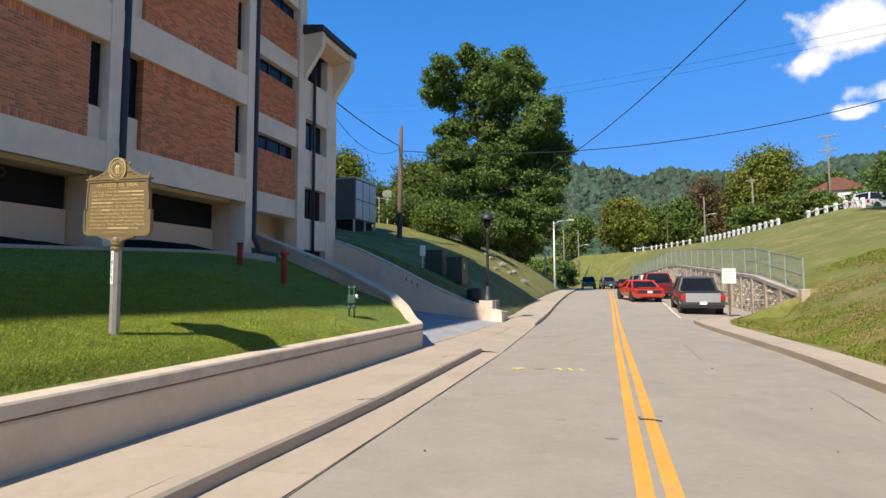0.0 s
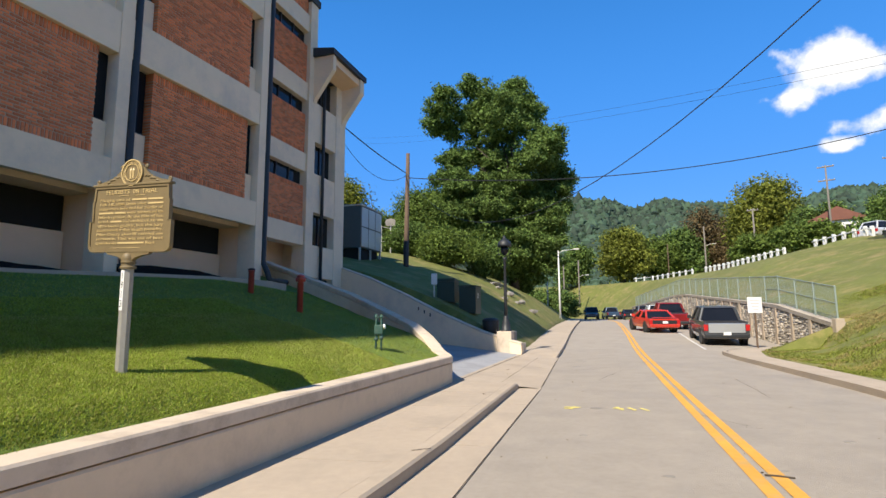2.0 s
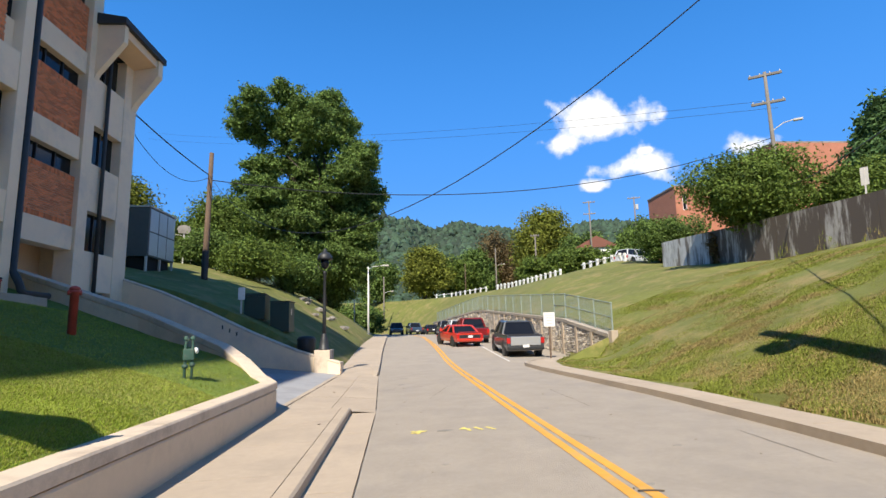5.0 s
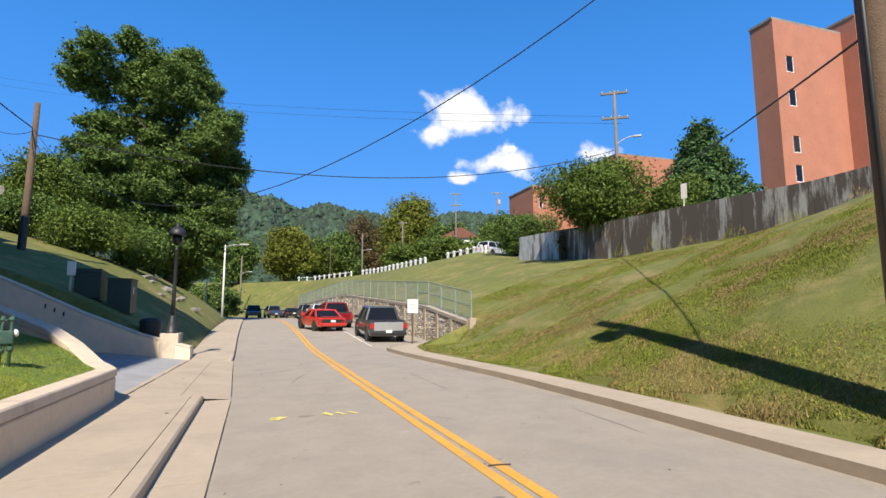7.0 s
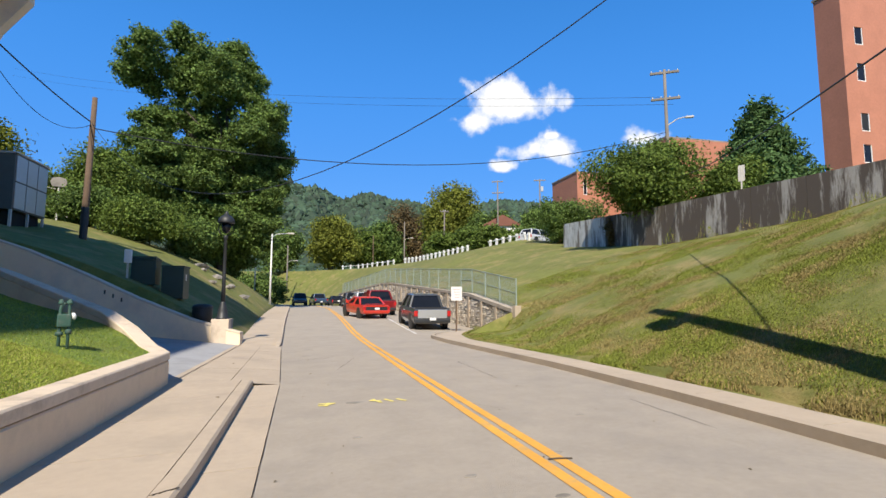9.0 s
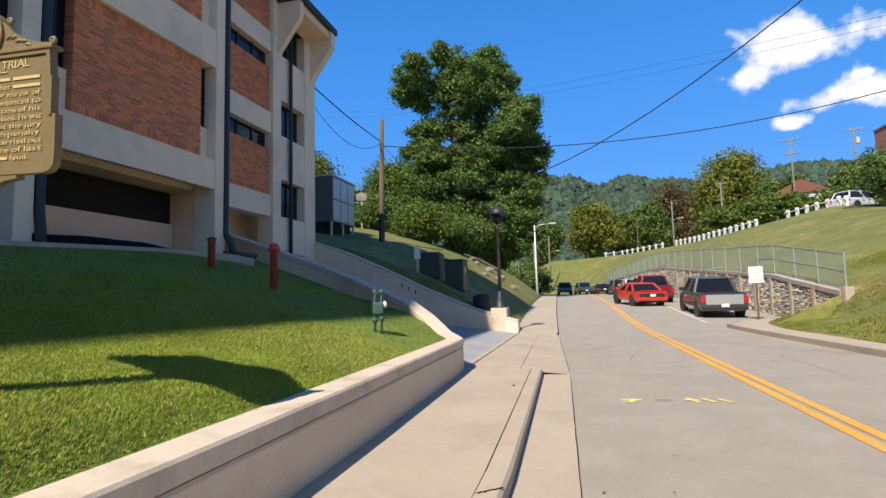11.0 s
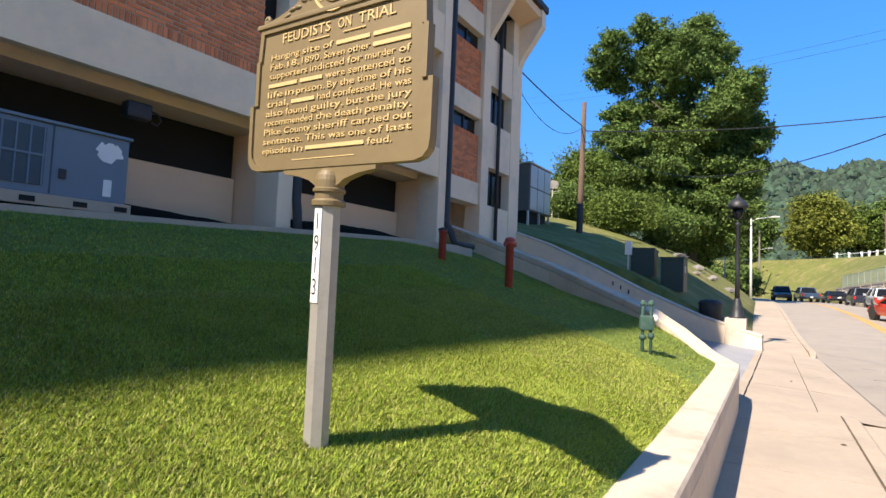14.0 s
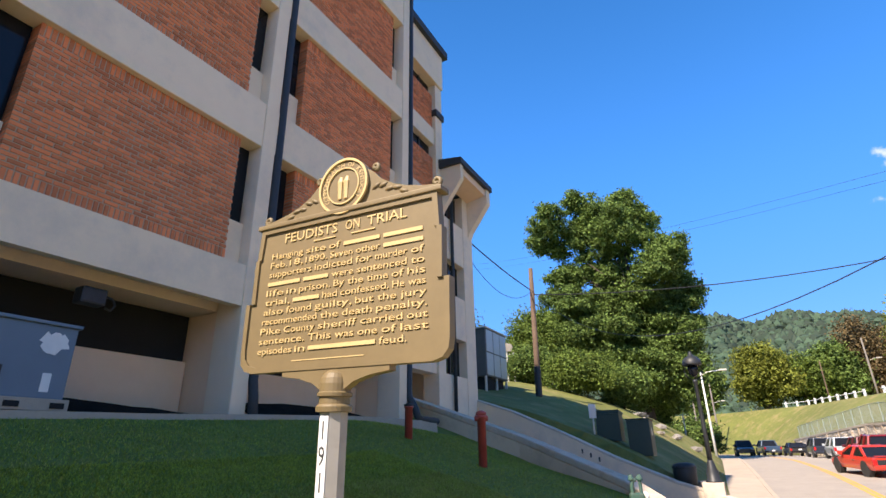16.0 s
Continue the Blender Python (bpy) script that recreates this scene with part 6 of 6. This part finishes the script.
# ---- buildings on the hill ----
def brick_block(name, o, length, width, z0, z1, wins, label, m=BRICK_FAR):
    """o: corner; runs 'length' along +N and 'width' along +D. wins: (s0, s1, z0, z1) on the long street face."""
    e = thing(name, Matrix(((N.x, D.x, 0, o[0]), (N.y, D.y, 0, o[1]), (0, 0, 1, 0), (0, 0, 0, 1))), label, "building")
    part("wall", B(0, length, 0.12, width, z0, z1), m, e)
    # face of the wall round its openings
    part("roof", B(-0.1, length + 0.1, 0, width + 0.1, z1, z1 + 0.25), ROOF_DARK if m is not BRICK_FAR else CONC_OLD, e)
    zs = sorted({z0, z1, *[w[2] for w in wins], *[w[3] for w in wins]})
    bm = bmesh.new()
    xs = sorted({0.0, length, *[w[0] for w in wins], *[w[1] for w in wins]})
    for xa, xb in zip(xs, xs[1:]):
        for za, zb in zip(zs, zs[1:]):
            cx, cz = (xa + xb) / 2, (za + zb) / 2
            if not any(w[0] < cx < w[1] and w[2] < cz < w[3] for w in wins):
                box(bm, xa, xb, 0, 0.119, za, zb)
    bmesh.ops.remove_doubles(bm, verts=bm.verts, dist=0.001)
    part("wall_face", bm, m, e)
    for w in wins:
        q = part("window", B(w[0] + 0.04, w[1] - 0.04, 0.08, 0.118, w[2] + 0.04, w[3] - 0.04), GLASS, e, "dark window pane")
        for a, b in ((w[0], w[0] + 0.09), (w[1] - 0.09, w[1]), ((w[0] + w[1]) / 2 - 0.04, (w[0] + w[1]) / 2 + 0.04)) if w[1] - w[0] > 1.2 else ((w[0], w[0] + 0.08), (w[1] - 0.08, w[1])):
            part("window_frame", B(a, b, 0.03, 0.115, w[2], w[3]), WHITE, q, "white window frame")
        part("window_frame", B(w[0], w[1], 0.02, 0.114, w[2], w[2] + 0.08), WHITE, q, "white window frame")
    return e


brick_block("brick_tower", (52.9, 33.3), 10.0, 2.7, 6, 32.2, [(1.5, 2.55, z, z + 1.8) for z in (14.8, 17.9, 22.9, 26.6)], "tall plain red-brick tower with narrow windows")
brick_block("brick_building", (52.9 + N.x * 10.02 - D.x * 1.6, 33.3 + N.y * 10.02 - D.y * 1.6), 20.0, 12, 6, 33.5,
            [(1.0 + 4.5 * j, 3.2 + 4.5 * j, z, z + 1.7) for j in range(4) for z in (12.3, 16.2, 20.1, 24.0, 27.9)], "red-brick building with white-framed windows")
brick_block("brick_building", (64.5, 67.0), 24, 14, 8, 28.6, [(3 + 6 * j, 4.2 + 6 * j, 20, 22) for j in range(3)], "low salmon brick building behind the trees")
brick_block("brick_building", (55.2, 78.5), 9, 10, 8, 24.6, [(1.2, 1.9, 20.6, 23.4)], "low salmon brick building behind the trees")
house = thing("house", pose(49, 95, 12.5, 0, 0, -25), "small white house with a red roof among trees", "house")
part("wall", B(-3.5, 3.5, -2.5, 2.5, 0, 4.2), WHITE, house)
part("roof", prism(bmesh.new(), [(-4.1, 4.0), (4.1, 4.0), (0, 6.2)], -2.9, 2.9, "y"), ROOF_RED, house, "red roof")
for x in (-1.8, 1.4):
    part("window", B(x - 0.5, x + 0.5, -2.54, -2.49, 1.8, 3.2), GLASS, house)
sp = thing("sign_post", pose(24.1, 22.6, 6.9, 0, 6, 20), "leaning small white sign behind the concrete wall", "sign")
part("post", B(-0.03, 0.03, -0.03, 0.03, -0.3, 2.0), STEEL, sp)
part("sign_plate", B(-0.02, 0.02, -0.16, 0.16, 1.15, 2.05), STEEL, sp)

# ---- ball court ----
hp = thing("basketball_hoop", pose(-12.6, 47.2, ground_at(-12.6, 47.2), 0, 0, 10), "weathered pale fan-shaped basketball backboard on a post", "basketball hoop")
part("post", lathe(bmesh.new(), [(0.06, -0.2), (0.06, 3.1)], 10), STEEL, hp)
part("backboard", prism(bmesh.new(), [(-0.38, 2.6), (0.38, 2.6), (0.5, 2.95), (0.38, 3.2), (0, 3.3), (-0.38, 3.2), (-0.5, 2.95)], -0.12, -0.07, "y"), CONC_OLD, hp)
cf = thing("fence", Matrix(), "tall thin chain-link fence round the ball court", "fence")
for i in range(6):
    x = -15.5 + 1.5 * i
    y = 49.0 + 0.1 * i
    z = ground_at(x, y)
    part("post", lathe(bmesh.new(), [(0.035, z - 0.2), (0.035, z + 2.8)], 6, x, y), STEEL, cf)
for h in (0.1, 1.4, 2.75):
    part("rail", tube(bmesh.new(), [(-15.5, 49.0, ground_at(-15.5, 49) + h), (-8.0, 49.5, ground_at(-8, 49.5) + h)], 0.02, 5), STEEL, cf)


# ---- vehicles ----
def paint(name, color, metal=0.2):
    return mat(name, color, 0.28, metal, var=0.04, scale=3, coat=0.6)


def loft(bm, sections):
    """Skin closed rings of equal length."""
    prev = None
    for s in sections:
        ring = [bm.verts.new(p) for p in s]
        n = len(ring)
        if prev:
            for i in range(n):
                j = (i + 1) % n
                bm.faces.new((prev[i], prev[j], ring[j], ring[i]))
        else:
            bm.faces.new(ring[::-1])
        prev = ring
    bm.faces.new(prev)
    return bm


def vehicle(kind, x, y, ang, color, label, two_tone=None):
    """Rear at y = 0, nose at +y in its own frame."""
    spec = {"pickup": (5.3, 1.94, 1.78), "suv": (4.7, 1.86, 1.70), "car": (4.7, 1.85, 1.38)}[kind]
    Ln, Wd, Ht = spec
    e = thing("pickup_truck" if kind == "pickup" else ("suv" if kind == "suv" else "car"), pose(x, y, road_z(y) + 0.02, math.degrees(math.atan(0.05 if 27 < y < 45 else 0.01)), 0, ang), label, "pickup truck" if kind == "pickup" else "car")
    body = paint("paint", color)
    hw = Wd / 2
    belt = {"pickup": 1.08, "suv": 1.02, "car": 0.90}[kind]

    def ring(yy, w, zb, zt):
        return [(-w * 0.94, yy, zb), (-w, yy, zb + 0.18), (-w, yy, zt - 0.16), (-w * 0.93, yy, zt), (w * 0.93, yy, zt), (w, yy, zt - 0.16), (w, yy, zb + 0.18), (w * 0.94, yy, zb)]
    hood = belt - {"pickup": 0.02, "suv": 0.04, "car": 0.10}[kind]
    secs = [(0.0, 0.95, 0.42, belt - 0.06), (0.10, 0.99, 0.34, belt), (Ln * 0.3, 1.0, 0.30, belt), (Ln * 0.66, 1.0, 0.30, belt), (Ln * 0.72, 0.99, 0.30, hood), (Ln * 0.92, 0.96, 0.32, hood - 0.12), (Ln * 0.985, 0.88, 0.36, hood - 0.25), (Ln, 0.82, 0.42, hood - 0.34)]
    part("body", loft(bmesh.new(), [ring(a, hw * b, c, d) for a, b, c, d in secs]), body, e, smooth=False)
    # cabin
    c0, c1, r0, r1 = {"pickup": (1.55, 4.05, 1.72, 3.35), "suv": (0.12, 3.55, 0.45, 2.75), "car": (0.75, 3.35, 1.45, 2.45)}[kind]
    gl = [(-hw * 0.90, c0, belt), (hw * 0.90, c0, belt), (hw * 0.90, c1, belt), (-hw * 0.90, c1, belt)]
    rf = [(-hw * 0.70, r0, Ht - 0.06), (hw * 0.70, r0, Ht - 0.06), (hw * 0.70, r1, Ht - 0.06), (-hw * 0.70, r1, Ht - 0.06)]
    part("cabin_glass", loft(bmesh.new(), [gl, rf]), GLASS, e, "dark tinted glass")
    rf2 = [(-hw * 0.73, r0 - 0.05, Ht - 0.07), (hw * 0.73, r0 - 0.05, Ht - 0.07), (hw * 0.73, r1 + 0.05, Ht - 0.07), (-hw * 0.73, r1 + 0.05, Ht - 0.07)]
    rf3 = [(-hw * 0.62, r0 + 0.05, Ht), (hw * 0.62, r0 + 0.05, Ht), (hw * 0.62, r1 - 0.1, Ht), (-hw * 0.62, r1 - 0.1, Ht)]
    part("roof", loft(bmesh.new(), [rf2, rf3]), body, e)
    for s in (-1, 1):
        for (ya, za), (yb, zb) in (((c0, belt), (r0, Ht - 0.05)), ((c1, belt), (r1, Ht - 0.05)), (((c0 + c1) / 2, belt), ((r0 + r1) / 2, Ht - 0.05))):
            part("window_pillar", tube(bmesh.new(), [(s * hw * 0.91, ya, za), (s * hw * 0.71, yb, zb)], 0.07, 6), body, e)
        part("mirror", B(s * (hw + 0.02), s * (hw + 0.22), c1 - 0.55, c1 - 0.45, belt + 0.02, belt + 0.2, bevel=0.02), DARK_METAL if two_tone else body, e)
        part("door_handle", B(s * (hw - 0.004), s * (hw + 0.03), (c0 + c1) / 2 - 0.3, (c0 + c1) / 2 - 0.12, belt - 0.2, belt - 0.16), CHROME, e)
        for yy in (Ln * 0.19, Ln * 0.80):
            rad = {"pickup": 0.39, "suv": 0.36, "car": 0.34}[kind]
            wm = Matrix.Translation((s * (hw - 0.12), yy, rad)) @ Euler((0, radians(90), 0)).to_matrix().to_4x4()
            t_ = lathe(bmesh.new(), [(rad * 0.66, -0.12), (rad * 0.95, -0.12), (rad, -0.07), (rad, 0.07), (rad * 0.95, 0.12), (rad * 0.66, 0.12)], 20)
            bmesh.ops.transform(t_, matrix=wm, verts=t_.verts)
            tyre = part("wheel", t_, RUBBER, e, "black tyre", smooth=False)
            r_ = lathe(bmesh.new(), [(rad * 0.62, -0.125), (rad * 0.6, -0.10), (rad * 0.15, -0.11), (rad * 0.15, 0.11), (rad * 0.6, 0.10), (rad * 0.62, 0.125)], 10)
            bmesh.ops.transform(r_, matrix=wm, verts=r_.verts)
            part("rim", r_, STEEL, tyre)
            a_ = lathe(bmesh.new(), [(rad * 1.13, -0.125), (rad * 1.13, 0.125)], 20)
            bmesh.ops.transform(a_, matrix=Matrix.Translation((s * (hw - 0.115), yy, rad + 0.01)) @ Euler((0, radians(90), 0)).to_matrix().to_4x4(), verts=a_.verts)
            part("wheel_arch", a_, DARK_METAL, e)
        part("tail_light", B(s * hw * 0.80, s * hw * 0.985, -0.025, 0.12, belt - 0.36, belt - 0.08, bevel=0.015), TAIL, e, "red tail light")
        part("headlight", B(s * hw * 0.5, s * hw * 0.85, Ln - 0.14, Ln - 0.02, hood - 0.42, hood - 0.28), PORCELAIN, e)
    part("rear_bumper", B(-hw * 0.96, hw * 0.96, -0.09, 0.1, 0.40, 0.58, bevel=0.04), DARK_METAL if kind == "pickup" else body, e)
    part("number_plate", B(-0.16, 0.16, -0.105, -0.092, 0.52 if kind != "car" else 0.62, 0.66 if kind != "car" else 0.76), WHITE, e, "pale plate with no legible writing")
    if kind == "pickup":
        part("tailgate", B(-hw * 0.78, hw * 0.78, -0.03, 0.0, 0.62, belt - 0.03, bevel=0.012), two_tone or body, e)
        part("bed", B(-hw * 0.86, hw * 0.86, 0.12, 1.5, belt - 0.02, belt + 0.012), BLACK, e, "dark open load bed")
        for s in (-1, 1):
            part("bed_rail", B(s * hw * 0.86, s * hw * 0.96, 0.08, 1.55, belt, belt + 0.05, bevel=0.015), body, e)
    if kind == "car":
        part("spoiler", B(-hw * 0.75, hw * 0.75, 0.02, 0.28, belt + 0.05, belt + 0.08, bevel=0.01), body, e)
        part("rear_panel", B(-hw * 0.78, hw * 0.78, -0.02, 0.0, belt - 0.32, belt - 0.1), DARK_METAL, e)
    return e


vehicle("pickup", 8.55, 28.2, -8, (0.07, 0.073, 0.08), "dark grey pickup truck with a silver tailgate, parked by the wall", paint("silver", (0.45, 0.46, 0.47), 0.4))
vehicle("car", 7.7, 36.0, 6, (0.62, 0.05, 0.03), "bright red coupe standing in the traffic lane")
vehicle("pickup", 9.2, 39.8, -7, (0.22, 0.012, 0.015), "dark red pickup truck parked by the stone wall")
vehicle("suv", 10.9, 48.0, -6, (0.10, 0.012, 0.015), "dark red car parked by the stone wall")
vehicle("suv", 12.05, 57.0, -5, (0.42, 0.45, 0.47), "silver sport utility vehicle parked by the wall")
vehicle("suv", 12.5, 64.5, -4, (0.03, 0.035, 0.05), "dark blue sport utility vehicle parked by the wall")
vehicle("car", 12.6, 74.0, -2, (0.012, 0.012, 0.014), "black saloon car parked by the wall")
vehicle("pickup", 8.6, 84.5, 176, (0.012, 0.012, 0.015), "black pickup truck coming round the bend")
vehicle("pickup", 11.6, 82.0, 2, (0.05, 0.09, 0.15), "blue pickup truck by the bend")
v9 = vehicle("suv", 29.9, 54.5, -70, (0.6, 0.61, 0.62), "white sport utility vehicle parked on the hill road")
v9.location.z = ground_at(29.9, 54.5)


# ---- grass blades ----
def blades(name, pts, length, width, material, seed, label, slope=None):
    r = np.random.default_rng(seed)
    m = len(pts)
    p = np.array(pts)
    az = r.uniform(0, 2 * np.pi, m)
    ln = length * (0.5 + r.random(m))
    lean = ln * r.uniform(0.5, 2.0, m)
    dx, dy = np.cos(az), np.sin(az)
    w = width * (0.7 + 0.6 * r.random(m))
    a = p + np.stack([-dy * w, dx * w, -0.01 * np.ones(m)], 1)
    b = p + np.stack([dy * w, -dx * w, -0.01 * np.ones(m)], 1)
    t = p + np.stack([dx * lean, dy * lean, ln + (0 if slope is None else lean * (dx * slope[0] + dy * slope[1]))], 1)
    q = np.stack([a, b, t], 1).reshape(-1, 3)
    me = bpy.data.meshes.new(name)
    me.from_pydata(q.tolist(), [], np.arange(3 * m).reshape(-1, 3).tolist())
    me.materials.append(material)
    return tagged(new(name, me), label, "grass", kind="stuff")


GU, GV = np.arange(-6, 17.01, 0.25), np.arange(1.5, 8.8, 0.05)
GRID = np.array([[lawn_height(u, v) for v in GV] for u in GU])


def lawn_points(n, u0, u1, v0, v1, seed):
    r = np.random.default_rng(seed)
    u, v = r.uniform(u0, u1, n), r.uniform(v0, v1, n)
    lim = np.interp(v, [0.3, 1.8, 4.5, 7.0, 8.0, 8.6], [17.55, 16.95, 16.15, 14.7, 13.95, 13.3]) - 0.22
    keep = (u < lim) & (v < 8.47 - 0.06 * np.clip((u - 8) / 5, 0, 1)) & (v > 2.43 + (u - 5.32) * 0.0313)
    u, v = u[keep], v[keep]
    fu, fvv = (u - GU[0]) / 0.25, (v - GV[0]) / 0.05
    i, j = np.clip(fu.astype(int), 0, len(GU) - 2), np.clip(fvv.astype(int), 0, len(GV) - 2)
    a, b = fu - i, fvv - j
    z = GRID[i, j] * (1 - a) * (1 - b) + GRID[i + 1, j] * a * (1 - b) + GRID[i, j + 1] * (1 - a) * b + GRID[i + 1, j + 1] * a * b
    return np.stack([D.x * u + N.x * v + FRONT.x, D.y * u + N.y * v + FRONT.y, z], 1)


blades("grass", np.concatenate([lawn_points(190000, 2.5, 10.5, 4.4, 8.5, 1), lawn_points(150000, 3.5, 8.5, 5.6, 8.5, 8), lawn_points(220000, -2, 16.8, 1.95, 8.5, 2)]), 0.019, 0.0052, BLADE, 4, "mown lawn grass blades")
# real straw, but packed denser along the front to paint the sunlit strip brighter
blades("grass", np.concatenate([lawn_points(130000, 2.5, 10.5, 5.4, 8.5, 5), lawn_points(34000, 0, 16, 2.0, 8.5, 6)]), 0.019, 0.005, BLADE_DRY, 7, "dry straw-coloured lawn blades, thickened to brighten the sunlit strip")
HX, HY = np.arange(4, 26.01, 0.4), np.arange(1, 28.01, 0.4)
HG = np.array([[ground_z(x, y) for y in HY] for x in HX])


def hill_patch(n, y0, y1, depth, seed):
    """Points on the slope, with the slope's tilt, thinned out over dry ground."""
    r = np.random.default_rng(seed)
    y = r.uniform(y0, y1, n)
    xb = np.interp(y, [-40, 5.3, 9.2, 13.4, 21.6, 24.4, 26, 27.6], [-0.2, 5.5, 6.2, 6.8, 7.5, 8.4, 9.4, 11.0])
    x = xb + 0.05 + r.random(n) ** 1.2 * depth
    keep = (x < np.interp(y, Y_C, X_C) - 0.2) & ~((y > 23.9) & (np.abs(x - 11.25) < 0.4))
    x, y = x[keep], y[keep]
    fx, fy = (x - HX[0]) / 0.4, (y - HY[0]) / 0.4
    i, j = np.clip(fx.astype(int), 0, len(HX) - 2), np.clip(fy.astype(int), 0, len(HY) - 2)
    a, b = fx - i, fy - j
    z = HG[i, j] * (1 - a) * (1 - b) + HG[i + 1, j] * a * (1 - b) + HG[i, j + 1] * (1 - a) * b + HG[i + 1, j + 1] * a * b
    gx, gy = (HG[i + 1, j] - HG[i, j]) / 0.4, (HG[i, j + 1] - HG[i, j]) / 0.4
    return np.stack([x, y, z - 0.005, gx, gy], 1)


def hill_grass(n, y0, y1, depth, seed, length, width):
    p = hill_patch(n, y0, y1, depth, seed)
    g = np.array([noise.noise((q[0] * 1.1, q[1] * 1.1, 2)) + 0.6 * noise.noise((q[0] * 0.28, q[1] * 0.28, 9)) for q in p])
    g += np.random.default_rng(seed).normal(size=len(p)) * 0.22
    for sel, m_, lab in ((g > -0.12, BLADE_HILL, "rough green grass and weeds on the slope"), ((g <= -0.12) & (g > -1.1), BLADE_HILL_DRY, "dry grass on the slope")):
        w = p[sel]
        blades("grass", w[:, :3], length, width, m_, seed, lab, (w[:, 3], w[:, 4]))


hill_grass(260000, 3, 17, 9, 9, 0.028, 0.010)
hill_grass(330000, 3, 28, 15, 10, 0.032, 0.013)


# ---- bricks ----
for home_, a_, b_, z0_, z1_, y_, near in PANELS:
    brick_panel(home_, a_, b_, z0_, z1_, y_, (a_ + 1.2, b_) if near else None)
